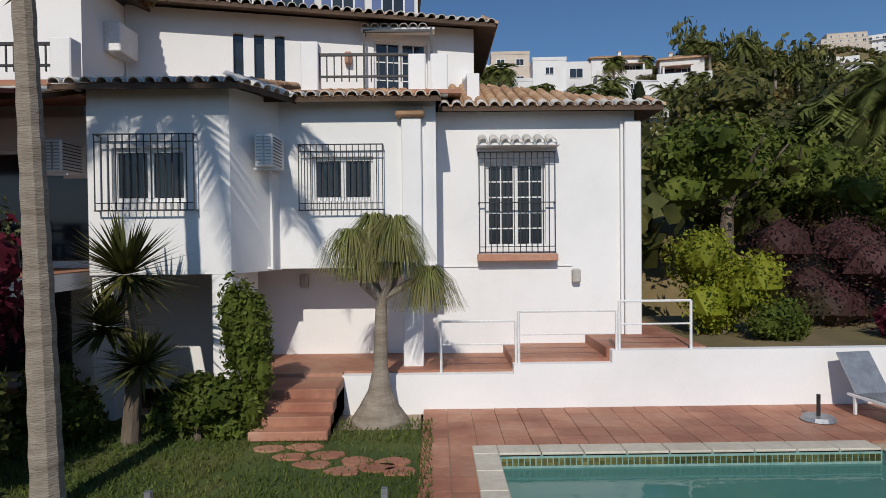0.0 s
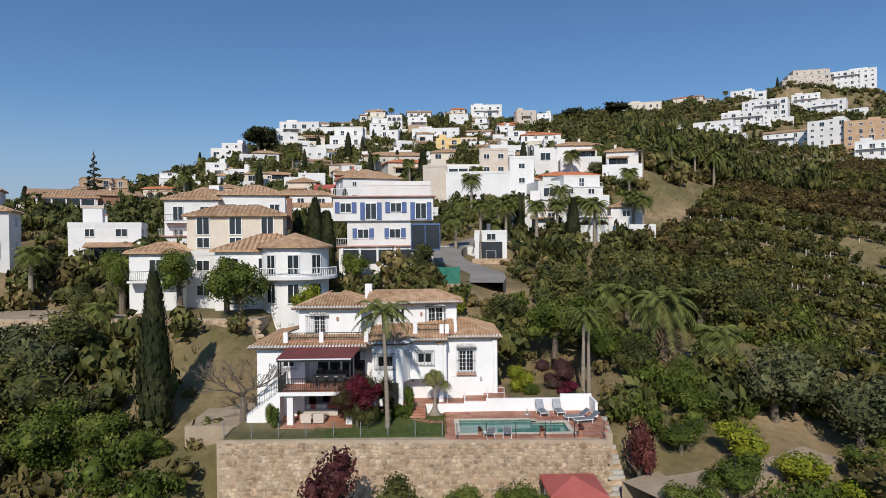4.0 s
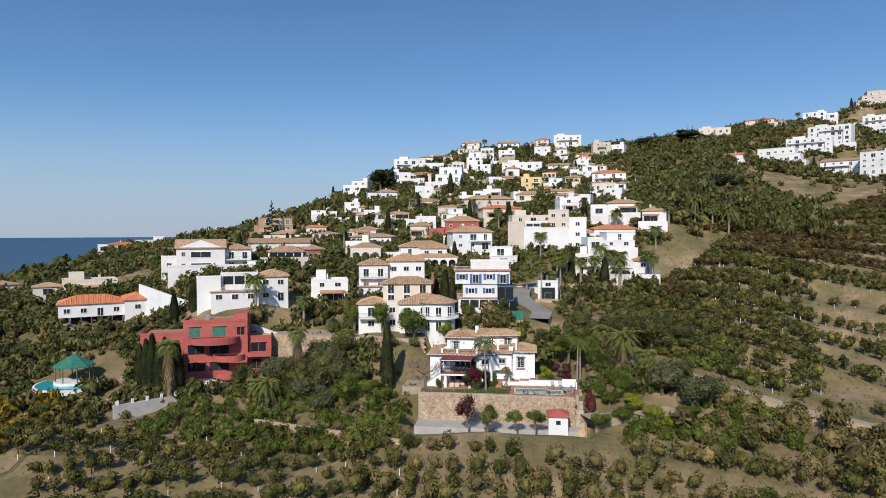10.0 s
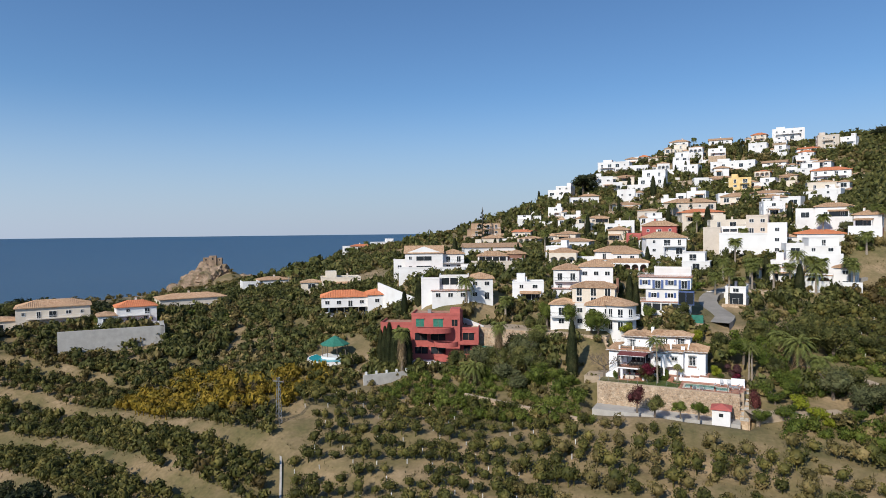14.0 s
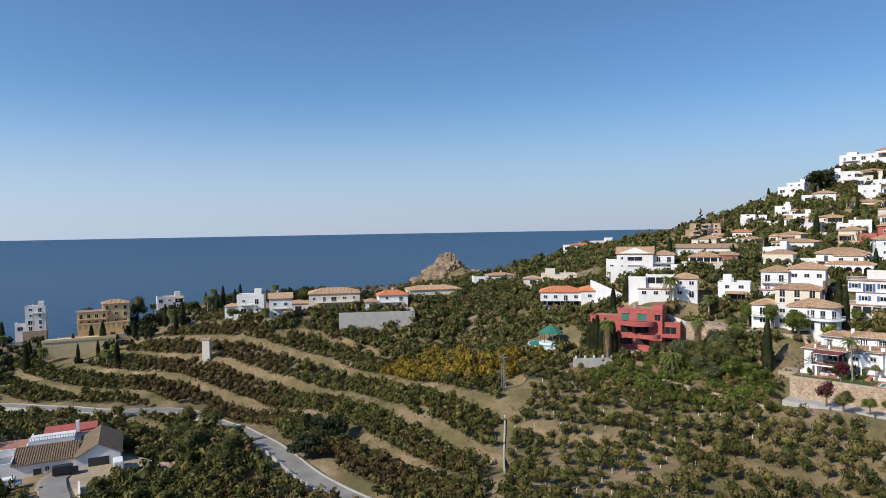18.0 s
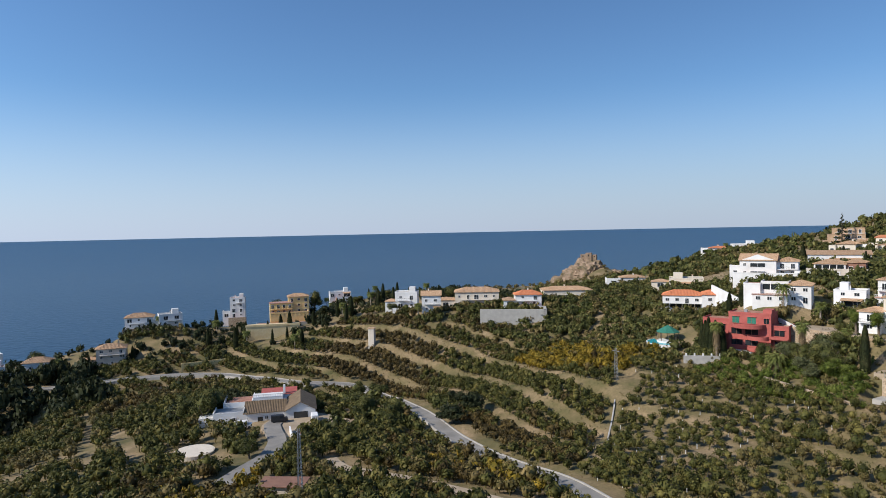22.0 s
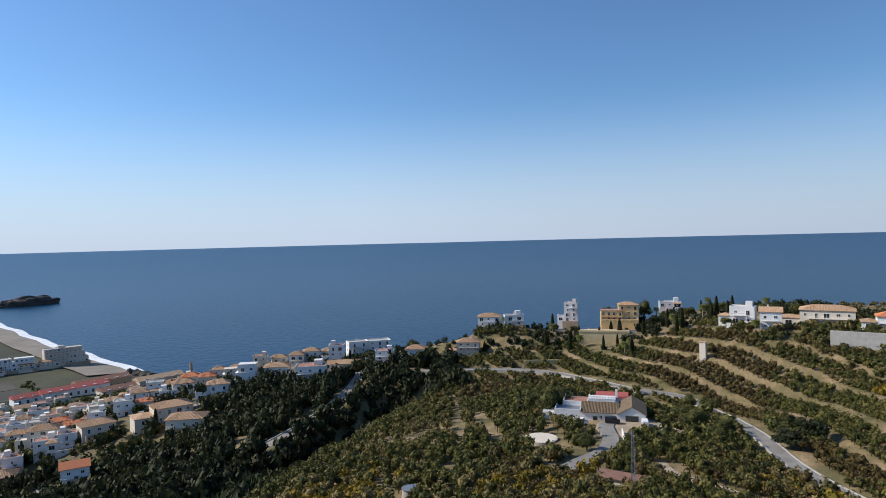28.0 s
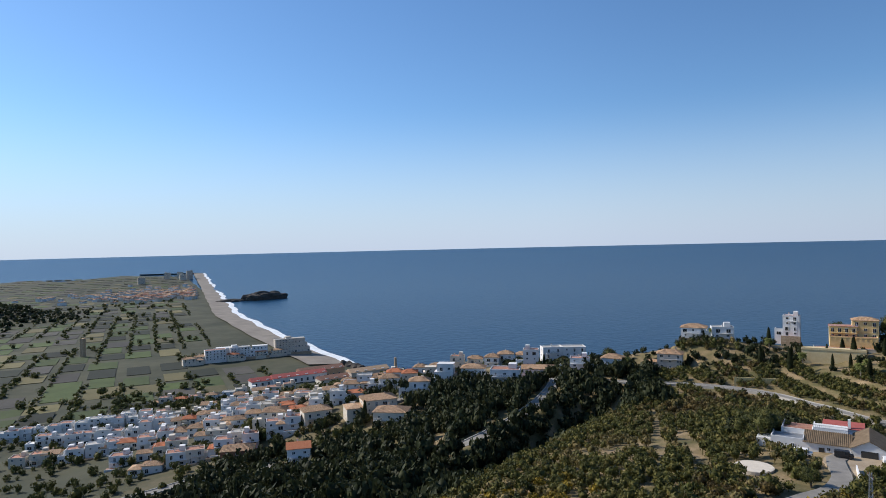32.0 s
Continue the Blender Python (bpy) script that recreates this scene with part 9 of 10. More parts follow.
far_blocks("far_town", -1640, -1545, 150, 130, 330, 7, "white", "tile", "distant beach town of white houses", 3)
far_blocks("far_town_red", -1560, -1420, 110, 80, 160, 7, "cream", "terracotta", "distant reddish town quarter", 4)
for i, (x, y, h_) in enumerate(((-2300, -2010, 30), (-2330, -1985, 34), (-2280, -2060, 28), (-2030, -1980, 26), (-2240, -1950, 24))):
    far_house("tower_block", x, y, 3 + float(horizon_lift(np.array(math.hypot(x - 50, y + 150)))), 130, 26, h_, "f", 2 if i % 2 else 1, "far tower blocks", 960 + i, 8)


# ---- the plain: fields, beach, rock ----
def flat_patch(bm, x, y, w, d, a, z):
    ca, sa = math.cos(a), math.sin(a)
    q = [(x + u * ca - v * sa, y + u * sa + v * ca, z) for u, v in ((-w / 2, -d / 2), (w / 2, -d / 2), (w / 2, d / 2), (-w / 2, d / 2))]
    lo = [bm.verts.new((p[0], p[1], z - 1.0)) for p in q]
    hi = [bm.verts.new(p) for p in q]
    bm.faces.new(hi)
    for i in range(4):
        j = (i + 1) % 4
        bm.faces.new((lo[i], lo[j], hi[j], hi[i]))


FIELDS = {
    "field_green": ([(0.045, 0.068, 0.016), (0.07, 0.095, 0.024)], "green crop fields of the plain"),
    "field_dark": ([(0.01, 0.014, 0.008), (0.02, 0.026, 0.013)], "dark planted fields of the plain"),
    "field_dry": ([(0.11, 0.1, 0.04), (0.15, 0.125, 0.055)], "dry yellowish fields of the plain"),
    "field_soil": ([(0.05, 0.046, 0.038), (0.075, 0.068, 0.056)], "bare grey-brown fields of the plain"),
}
rf = random.Random(11)
beds = {k: bmesh.new() for k in FIELDS}
A0 = math.atan2(-0.78, -0.63)
for i in range(-14, 30):
    for j in range(1, 26):
        u, v = 60 * i * (1 + 0.012 * i) + rf.uniform(-8, 8), 34 * j + rf.uniform(-5, 5)
        # u runs along the coast, v inland
        x, y = -700 + u * -0.765 + v * 0.644, -575 + u * -0.644 + v * -0.765
        if coast_distance(np.array([x]), np.array([y]))[0] < 95 or math.hypot(x + 20, y - 60) < 640 or rf.random() < 0.12:
            continue
        if math.hypot((x + 1640) / 330, (y + 1545) / 270) < 1 or math.hypot((x + 900) / 170, (y + 1440) / 210) < 1 or math.hypot(x + 640, y + 650) < 80:
            continue
        k = rf.choice(("field_green", "field_green", "field_dark", "field_dark", "field_dry", "field_soil"))
        z = float(height(x, y)[0]) + float(horizon_lift(np.array(math.hypot(x - 50, y + 150)))) + rf.uniform(0.3, 0.7)
        flat_patch(beds[k], x, y, rf.uniform(40, 58), rf.uniform(22, 31), A0 + math.pi * 0 - 0.17, z)
for k, (cols, label) in FIELDS.items():
    MAT[k] = material(k, cols, 0.03, 0.95, 0.3, 0.5, vary=0.3, island=True)
    tagged(part(k, beds[k], MAT[k]), label, "fields", kind="stuff")


def shore_strip(off0, off1, name, mat, label, z0, z1, cat, until=9):
    pts = COAST[5:13]
    fine = []
    for (ax, ay), (bx, by) in zip(pts[:-1], pts[1:]):
        n = max(1, int(math.hypot(bx - ax, by - ay) / 40))
        for k in range(n):
            fine.append((ax + (bx - ax) * k / n, ay + (by - ay) * k / n))
    fine.append(pts[-1])
    v, f = [], []
    for i, (x, y) in enumerate(fine):
        a, b = fine[max(i - 1, 0)], fine[min(i + 1, len(fine) - 1)]
        dx, dy = b[0] - a[0], b[1] - a[1]
        ln = math.hypot(dx, dy)
        nx, ny = dy / ln, -dx / ln
        wob = 3 * math.sin(i * 1.7) + 2 * math.sin(i * 0.63)
        lift = float(horizon_lift(np.array(math.hypot(x - 50, y + 150))))
        v.append((x + nx * (off0 + wob), y + ny * (off0 + wob), z0 + lift))
        v.append((x + nx * (off1 + wob * (0.4 if off1 > 20 else 1)), y + ny * (off1 + wob * (0.4 if off1 > 20 else 1)), z1 + lift))
        if i:
            f.append((2 * i - 2, 2 * i - 1, 2 * i + 1, 2 * i))
    tagged(part(name, mesh_of(name, v, f, MAT[mat]), None), label, cat, kind="structure")


MAT["beach"] = material("grey_beach_sand", [(0.2, 0.17, 0.14), (0.3, 0.26, 0.21)], 0.03, 0.95, 0.2, 0.8)
MAT["surf"] = material("white_surf", [(0.62, 0.66, 0.68), (0.88, 0.89, 0.9)], 0.08, 0.8, 0.2, 0.6)
shore_strip(-3, 44, "beach", "beach", "grey-brown shingle beach along the bay", 0.4, 4.6, "beach")
shore_strip(-13, 0, "surf", "surf", "white line of breaking surf", 0.35, 0.75, "surf")
MAT["dark_rock"] = material("dark_rock", [(0.05, 0.042, 0.035), (0.1, 0.085, 0.07)], 0.06, 0.95, 0.6, 0.7)
bm = bmesh.new()
bmesh.ops.create_icosphere(bm, subdivisions=4, radius=1.0)
for v in bm.verts:
    k = 1 + 0.25 * noise.noise(v.co * 2.2) + 0.1 * noise.noise(v.co * 6)
    v.co = Vector((v.co.x * 62 * k, v.co.y * 24 * k, max(-0.2, v.co.z) ** 0.6 * 21 * k if v.co.z > 0 else -4))
rock = tagged(part("sea_rock", bm, MAT["dark_rock"]), "dark rocky islet joined to the beach", "rock")
rock.matrix_world = pose(-1484, -1109, 0, 0, 0, 142)
bm = bmesh.new()
bmesh.ops.create_icosphere(bm, subdivisions=3, radius=1.0)
for v in bm.verts:
    k = 1 + 0.3 * noise.noise(v.co * 2.7)
    v.co = Vector((v.co.x * 40 * k, v.co.y * 16 * k, max(0, v.co.z) * 8 * k - 1))
rock2 = tagged(part("sea_rock", bm, MAT["dark_rock"]), "low dark rocks linking islet and beach", "rock")
rock2.matrix_world = pose(-1412, -1166, 0, 0, 0, 142)
for i in range(9):
    bm = bmesh.new()
    bmesh.ops.create_icosphere(bm, subdivisions=2, radius=1.0)
    for v in bm.verts:
        v.co = v.co * (6 + 3 * noise.noise(v.co * 1.7 + Vector((i, 0, 0))))
    b = tagged(part("boulder", bm, MAT["dark_rock"]), "grey breakwater boulder at the water's edge", "boulder", "breakwater boulders")
    b.location = (-605 + 9 * i, -478 + 11 * i, 0)

# ---- planting ----
KEEP_OFF = [(h[0], h[1], max(5.0, h[4] * 0.5)) for hs in HOUSES.values() for h in hs] + [(h[0], h[1], max(7.0, h[4] * 0.6)) for h in NEAR.values()] + [(a, b, max(4.2, c * 0.48)) for a, b, c in INFILL]
KEEP_OFF += [(-87, 16, 9), (-121, -113, 15), (-97, -135, 7), (-87, -134, 6), (-107, -112, 8), (-104, -98, 5), (-190, -48, 3), (-136, -352, 17), (-54, -127, 7), (-82, -128, 4)]
def clear_of(x, y, r=0.0, road=4.2):
    ok = way_distance(x, y) > road + r * 0.6
    for hx, hy, hr in KEEP_OFF:
        ok &= (x - hx) ** 2 + (y - hy) ** 2 > (hr + r * 0.5) ** 2
    ok &= ~((x > -17) & (x < 13) & (y > -5 - r) & (y < 20 + r))
    return ok


def thin(x, y, gap):
    """Keep points that stand apart."""
    seen, keep = set(), []
    for i, (a, b) in enumerate(zip(x, y)):
        c = (int(math.floor(a / gap)), int(math.floor(b / gap)))
        if any((c[0] + u, c[1] + v) in seen for u in (0,) for v in (0,)):
            continue
        seen.add(c)
        keep.append(i)
    return np.array(keep, int)


def strung(row, x0, x1, gap, lines, rng):
    """Spots strung along curving rows, one for each line's offset."""
    xs, ys = [], []
    for v in lines:
        x = np.arange(x0 + rng.uniform(0, gap), x1, gap)
        xs.append(x), ys.append(row(x, v))
    x, y = np.concatenate(xs), np.concatenate(ys)
    return x + rng.normal(size=len(x)) * 0.28, y + rng.normal(size=len(y)) * 0.28


def plant(name, x, y, variants, mat, label, category, s0, s1, tall, rng, road=4.2, sink=0.15, gate=None):
    ok = clear_of(x, y, 1.0, road)
    if gate is not None:
        ok &= gate(x, y)
    x, y = x[ok], y[ok]
    z = height(x, y)
    s = rng.uniform(s0, s1, len(x)) * rng.uniform(0.85, 1.15, len(x))
    hh = s * tall * rng.uniform(0.85, 1.2, len(x))
    a = rng.uniform(0, 6.28, len(x))
    scatter(name, variants, list(zip(x, y, z - sink, s, hh, a)), MAT[mat], label, category)
    return len(x)


rg = np.random.default_rng(21)
ORCHARD = [bush_variant(300 + i, 92, 0.165, 4, 0.82, 0.3) for i in range(6)]
NEAR_ORCHARD = [bush_variant(310 + i, 220, 0.11, 5, 0.84, 0.3) for i in range(6)]
SCRUB = [bush_variant(320 + i, 56, 0.24, 4, 0.7) for i in range(6)]
CANOPY = [bush_variant(340 + i, 84, 0.2, 4, 0.75) for i in range(6)]
LUSH = [bush_variant(350 + i, 360, 0.09, 6, 0.8) for i in range(5)]
GRASS = []
for i in range(4):
    r_ = np.random.default_rng(360 + i)
    n_ = 6
    a_ = r_.uniform(0, 6.28, n_)
    p_ = np.stack([np.cos(a_) * r_.uniform(0, 0.8, n_), np.sin(a_) * r_.uniform(0, 0.8, n_), np.zeros(n_)], 1)
    t_ = p_ * 1.5 + np.stack([np.zeros(n_), np.zeros(n_), r_.uniform(0.5, 1.1, n_)], 1)
    w_ = np.stack([-np.sin(a_), np.cos(a_), np.zeros(n_)], 1) * 0.09
    GRASS.append((np.stack([p_ - w_, p_ + w_, t_], 1).reshape(-1, 3), np.arange(3 * n_).reshape(n_, 3)))

def bare_bank(x, y):
    return (x > 122) & (x < 205) & (y > 218) & (y < 285) & (np.sin(x * 0.35 + y * 0.2) < 0.75)


# terraces of avocado and mango trees: broad hedges on the bowl's far side, thin young rows on its near side
bowl = lambda x, y: (y < -1 - 0.12 * (x + 40)) & (np.hypot(x + 60, y - 6) > 13) & (np.hypot(x + 87, y - 14) > 13) & ~((x < -95) & (y < -80) & (x > -185)) & ~((x < -130) & (y > -4 - 0.2 * (x + 130)))
pole_line = lambda x, y: x + 66 + (y + 30) * 0.75
x, y = strung(west_row, -262, -20, 2.5, [WEST_STEP * k + o for k in range(-9, 5) for o in (1.4, 3.9, 6.5, 9.0)], rg)
keep = (pole_line(x, y) < -2) & (rg.random(len(x)) > 0.05) & ~((x < -236) & (y > -84)) & (np.hypot(x + 190, y + 48) > 4) & (y < 4 - 0.1 * (x + 140)) & ~((x < -180) & (y > -12 - 0.3 * (x + 180) - 14)) & (y > -165)
x, y = x[keep], y[keep]
patch = np.sin(x * 0.05 + 1.0) + np.sin(y * 0.08 + x * 0.02) + rg.normal(size=len(x)) * 0.5
gold = (x < -72) & (x > -128) & (y > -24) & (patch > 0.2)
avo = ~gold & (patch < -0.3)
plant("orchard", x[~gold & ~avo], y[~gold & ~avo], ORCHARD, "leaf_orchard", "terraced orchard of dense dark green fruit trees", "orchard trees", 1.35, 2.0, 1.2, rg, gate=bowl)
plant("avocado_orchard", x[avo], y[avo], ORCHARD, "leaf_avocado", "bronze-leaved avocado trees on the terraces", "orchard trees", 1.35, 2.0, 1.2, rg, gate=bowl)
plant("golden_orchard", x[gold], y[gold], ORCHARD, "leaf_gold", "yellowing fruit trees among the orchard", "orchard trees", 1.5, 2.3, 1.3, rg, gate=bowl)
x, y = strung(young_row, -110, -14, 2.3, [YOUNG_STEP * k for k in range(-13, 8)], rg)
young = (pole_line(x, y) > 3) & (rg.random(len(x)) > 0.1) & (np.sin(x * 0.11) + np.sin(y * 0.17 + x * 0.05) > -1.35)
x, y = x[young], y[young]
plant("young_orchard", x, y, NEAR_ORCHARD, "leaf_orchard", "thin rows of young fruit trees on bare soil", "orchard trees", 1.2, 1.9, 1.15, rg, gate=bowl)
GUARDS = []
for v_, f_ in [tube([(0, 0, -0.2), (0, 0, 1.0)], 0.07, 4, False)]:
    f_ = np.array(f_)
    GUARDS.append((np.array(v_), np.concatenate([f_[:, [0, 1, 2]], f_[:, [0, 2, 3]]])))
gx_, gy_ = x + 1.0, y - 1.2
plant("tree_guards", gx_[::2], gy_[::2], GUARDS, "frame", "white guards round the young orchard stems", "tree guards", 0.95, 1.1, 0.75, rg, sink=0.0, gate=bowl)
x, y = strung(slope_row, 22, 205, 2.4, [SLOPE_STEP * k + o for k in range(4, 19) for o in ((1.3, 3.9) if k < 8 else (1.2, 3.6, 6.2, 8.8))], rg)
c_ = y.copy()
for _ in range(6):
    c_ = 0.5 * c_ + 0.5 * (y + 0.0105 * (x - 38 - 0.95 * (c_ - 60)) ** 2)
in_row = x > 23 + 0.72 * (c_ - 60)
x, y = x[in_row], y[in_row]
right = lambda x, y: (y < 58 + 1.1 * x) & (y > 15 - 0.1 * x) & ~bare_bank(x, y)
gap_ = np.sin(x * 0.06 + 2 + y * 0.05) + np.sin(y * 0.09 - x * 0.03) + rg.normal(size=len(x)) * 0.25
x, y, gap_ = x[gap_ > -1.75], y[gap_ > -1.75], gap_[gap_ > -1.75]
avo = (gap_ > 0.2) & (y > 70)
plant("slope_orchard", x[~avo], y[~avo], ORCHARD, "leaf_orchard", "terraced orchard rows on the open slope", "orchard trees", 1.4, 2.0, 1.15, rg, gate=right)
plant("slope_avocados", x[avo], y[avo], ORCHARD, "leaf_avocado", "bronze-leaved avocado rows on the open slope", "orchard trees", 1.4, 2.1, 1.1, rg, gate=right)
low_ok = (x < 110) & (gap_ < 0.9)
plant("slope_tree_guards", x[low_ok][::2] - 0.5, y[low_ok][::2] - 1.25, GUARDS, "frame", "white guards round the orchard stems of the slope", "tree guards", 0.9, 1.1, 0.8, rg, sink=0.0, gate=lambda x, y: right(x, y) & (y < 100))
x, y = strung(lambda x, v: v - 0.12 * x + 1.2 * np.sin(x * 0.07 + v), -22, 78, 3.0, [7.5 * k + o for k in range(-10, 2) for o in (1.2, 4.4)], rg)
low = lambda x, y: ((y < -7) & (rg.random(len(x)) > 0.12)) | (x > 33) & (y < 14) & (rg.random(len(x)) > 0.5)
brown = rg.random(len(x)) < 0.35
plant("lower_orchard", x[~brown], y[~brown], NEAR_ORCHARD, "leaf_orchard", "rounded fruit trees below the villa", "orchard trees", 1.3, 2.0, 1.25, rg, gate=low)
plant("lower_olives", x[brown], y[brown], NEAR_ORCHARD, "leaf_olive", "olive-brown fruit trees below the villa", "orchard trees", 1.3, 2.0, 1.25, rg, gate=low)
ax_, ay_ = np.meshgrid(np.arange(-130, 60, 3.3), np.arange(-86, -58, 4.2))
x, y = (ax_ + 0.3 * ay_).ravel() + rg.normal(size=ax_.size) * 0.5 + 20, ay_.ravel() + rg.normal(size=ax_.size) * 0.5
plant("bowl_orchard", x, y, ORCHARD, "leaf_orchard", "rows of fruit trees on the floor of the bowl", "orchard trees", 1.3, 1.9, 1.2, rg, gate=lambda x, y: (x > -60))
gx_, gy_ = np.meshgrid(np.arange(-215, 60, 2.9), np.arange(-250, -84, 3.3))
x, y = (gx_ + 0.25 * gy_).ravel() + rg.normal(size=gx_.size) * 1.0 + 45, gy_.ravel() + rg.normal(size=gx_.size) * 1.0
strip = lambda x, y: ((y < -146) & (np.abs(y + 157 + 0.02 * (x + 106)) < 1.7) & (x < -100)) | ((np.abs(y + 147.5 - 0.05 * (x + 95)) < 2.6) & (x < -92) & (x > -150))
knoll = lambda x, y: (y > -192 - 0.25 * (x + 150)) & ~strip(x, y) & (np.hypot(x + 62, y + 124) > 5) & (np.hypot(x + 57, y + 171) > 3)
tone = np.sin(x * 0.09) + np.sin(y * 0.11 + x * 0.04) + rg.normal(size=len(x)) * 0.7
plant("knoll_orchard", x[tone <= 0.6], y[tone <= 0.6], ORCHARD, "leaf_orchard", "orchard on the knoll round the farm", "orchard trees", 1.6, 2.4, 1.2, rg, gate=knoll)
pick = (tone > 0.6) & (tone <= 1.35)
plant("knoll_avocados", x[pick], y[pick], ORCHARD, "leaf_olive", "olive-brown fruit trees on the knoll", "orchard trees", 1.6, 2.4, 1.2, rg, gate=knoll)
pick = tone > 1.35
plant("knoll_gold", x[pick], y[pick], ORCHARD, "leaf_gold", "yellowing fruit trees on the knoll", "orchard trees", 1.5, 2.2, 1.2, rg, gate=lambda x, y: knoll(x, y) & (x > -85))


def cast(x0, x1, y0, y1, n, rng):
    return rng.uniform(x0, x1, n), rng.uniform(y0, y1, n)


# rough growth between the houses and on the open slopes
FAR = [bush_variant(380 + i, 18, 0.4, 2, 0.8) for i in range(6)]
x, y = cast(-230, 260, -40, 150, 5200, rg)
hill = lambda x, y: (coast_distance(x, y) > 40) & (np.sin(x * 0.07) + np.sin(y * 0.09 + x * 0.03) > -0.7) & ~bowl_zone(x, y)


def bowl_zone(x, y):
    return ((y < -3 - 0.12 * (x + 40)) & (x < -10) & (x > -252)) | ((y < 58 + 1.1 * x) & (x > 24) & (y < 236) & (x < 200))


plant("hillside_scrub", x, y, SCRUB, "leaf_olive", "low grey-green scrub on the dry hillside", "scrub", 0.7, 1.7, 1.0, rg, gate=hill)
x, y = cast(-230, 300, 120, 470, 5200, rg)
up = lambda x, y: (coast_distance(x, y) > 40) & ~bowl_zone(x, y)
plant("upper_scrub", x, y, FAR, "leaf_olive", "grey-green scrub over the upper hillside", "scrub", 1.0, 2.4, 1.0, rg, gate=lambda x, y: up(x, y) & ~bare_bank(x, y))
x, y = cast(-230, 300, 120, 450, 4200, rg)
plant("upper_greenery", x, y, FAR, "leaf_dark", "dark garden trees over the upper hillside", "trees", 1.6, 3.2, 1.25, rg, gate=lambda x, y: up(x, y) & ~bare_bank(x, y))
x, y = cast(-195, -92, -8, 75, 620, rg)
plant("headland_gardens", x, y, CANOPY, "leaf_dark", "mixed dark garden trees above the orchard", "trees", 1.3, 3.0, 1.2, rg)
x, y = cast(-195, -85, -20, 60, 420, rg)
plant("headland_olives", x, y, CANOPY, "leaf_olive", "grey-green garden trees above the orchard", "trees", 1.3, 2.8, 1.1, rg)
x, y = cast(-120, -72, -22, 4, 60, rg)
plant("yellow_trees", x, y, CANOPY, "leaf_gold", "yellow-leaved trees at the orchard's edge", "trees", 1.8, 3.0, 1.1, rg)
x, y = cast(-230, 60, 8, 150, 2000, rg)
plant("garden_greenery", x, y, CANOPY, "leaf_dark", "dark garden trees and hedges between the houses", "trees", 1.2, 2.9, 1.25, rg, gate=hill)
x, y = cast(-110, 55, 60, 340, 2100, rg)
plant("slope_gardens", x, y, CANOPY, "leaf_dark", "dark garden trees packed between the slope's houses", "trees", 1.2, 2.6, 1.5, rg, gate=lambda x, y: x < 24 + 0.12 * y)
x, y = cast(-200, 120, 5, 330, 900, rg)
plant("bright_greenery", x, y, CANOPY, "leaf_green", "brighter green garden shrubs between the houses", "shrubs", 1.0, 2.1, 1.15, rg, gate=hill)
# wooded gully right of the houses
x, y = cast(48, 175, 120, 420, 1500, rg)
wood = lambda x, y: (y > 100 + 1.05 * (x - 45)) & (y < 420 + 0.2 * x) & (x > 52 + 12 * np.sin(y * 0.03)) & ((x < 122) | (y > 290))
plant("hill_wood", x, y, CANOPY, "leaf_dark", "dark evergreen wood in the gully", "wood", 2.6, 5.0, 1.15, rg, gate=wood)
x, y = cast(48, 190, 110, 380, 700, rg)
plant("hill_wood_brown", x, y, CANOPY, "leaf_olive", "brownish trees at the wood's edge", "wood", 2.2, 4.2, 1.1, rg, gate=wood)
x, y = rg.normal(74, 8.5, 46), rg.normal(134, 7, 46)
plant("grove", x, y, LUSH, "leaf_dark", "tall dark evergreen grove above the orchard", "wood", 4.2, 5.8, 1.9, rg)
# shaded valley pines and the town's trees
x, y = cast(-270, -60, -345, -150, 2300, rg)
vale = lambda x, y: ((y < -194 - 0.25 * (x + 150)) | (x < -200)) & ~((x < -178) & (y < -262) & (rg.random(len(x)) < 0.88))
plant("valley_pines", x, y, CANOPY, "leaf_pine", "dark pines filling the shaded valley", "pine wood", 2.4, 4.8, 1.55, rg, gate=vale)
x, y = cast(-150, -88, -130, -60, 160, rg)
farmwood = lambda x, y: (np.hypot(x + 117, y + 114) > 13)
plant("farm_trees", x, y, CANOPY, "leaf_dark", "dark trees and bushes round the farm", "trees", 1.5, 3.2, 1.25, rg, gate=farmwood)
x, y = cast(-420, -110, -600, -250, 1000, rg)
plant("town_trees", x, y, CANOPY, "leaf_dark", "dark trees between the town houses", "trees", 1.6, 3.8, 1.3, rg)
x, y = cast(-345, -200, -240, 60, 1500, rg)
shore = lambda x, y: (coast_distance(x, y) > 30)
head_top = lambda x, y: shore(x, y) & ((x < -240) | (y > -2) | (y < -112)) & (np.hypot(x + 283, y + 57) > 13) & (np.hypot(x + 256, y + 72) > 13) & ((y > -130) | (x < -262))
plant("headland_trees", x, y, CANOPY, "leaf_pine", "dark trees and hedges on the headland", "trees", 1.2, 2.8, 1.35, rg, gate=head_top)
x, y = cast(-430, -150, 10, 330, 900, rg)
plant("cliff_scrub", x, y, SCRUB, "leaf_olive", "scrub on the seaward slope", "scrub", 1.0, 2.6, 1.0, rg, gate=shore)
x, y = cast(-60, -12, -8, 30, 420, rg)
bank = lambda x, y: (np.hypot(x + 58, y - 20) > 13) & ~((x > -36) & (y > 12))
plant("bank_shrubs", x, y, LUSH, "leaf_green", "lush shrubs on the bank beside the villa", "shrubs", 0.8, 1.9, 1.2, rg, gate=bank)
x, y = cast(24, 82, -8, 17, 90, rg)
plant("slope_trees", x, y, NEAR_ORCHARD, "leaf_olive", "rounded trees scattered over the lower slope", "trees", 1.4, 2.8, 1.15, rg)
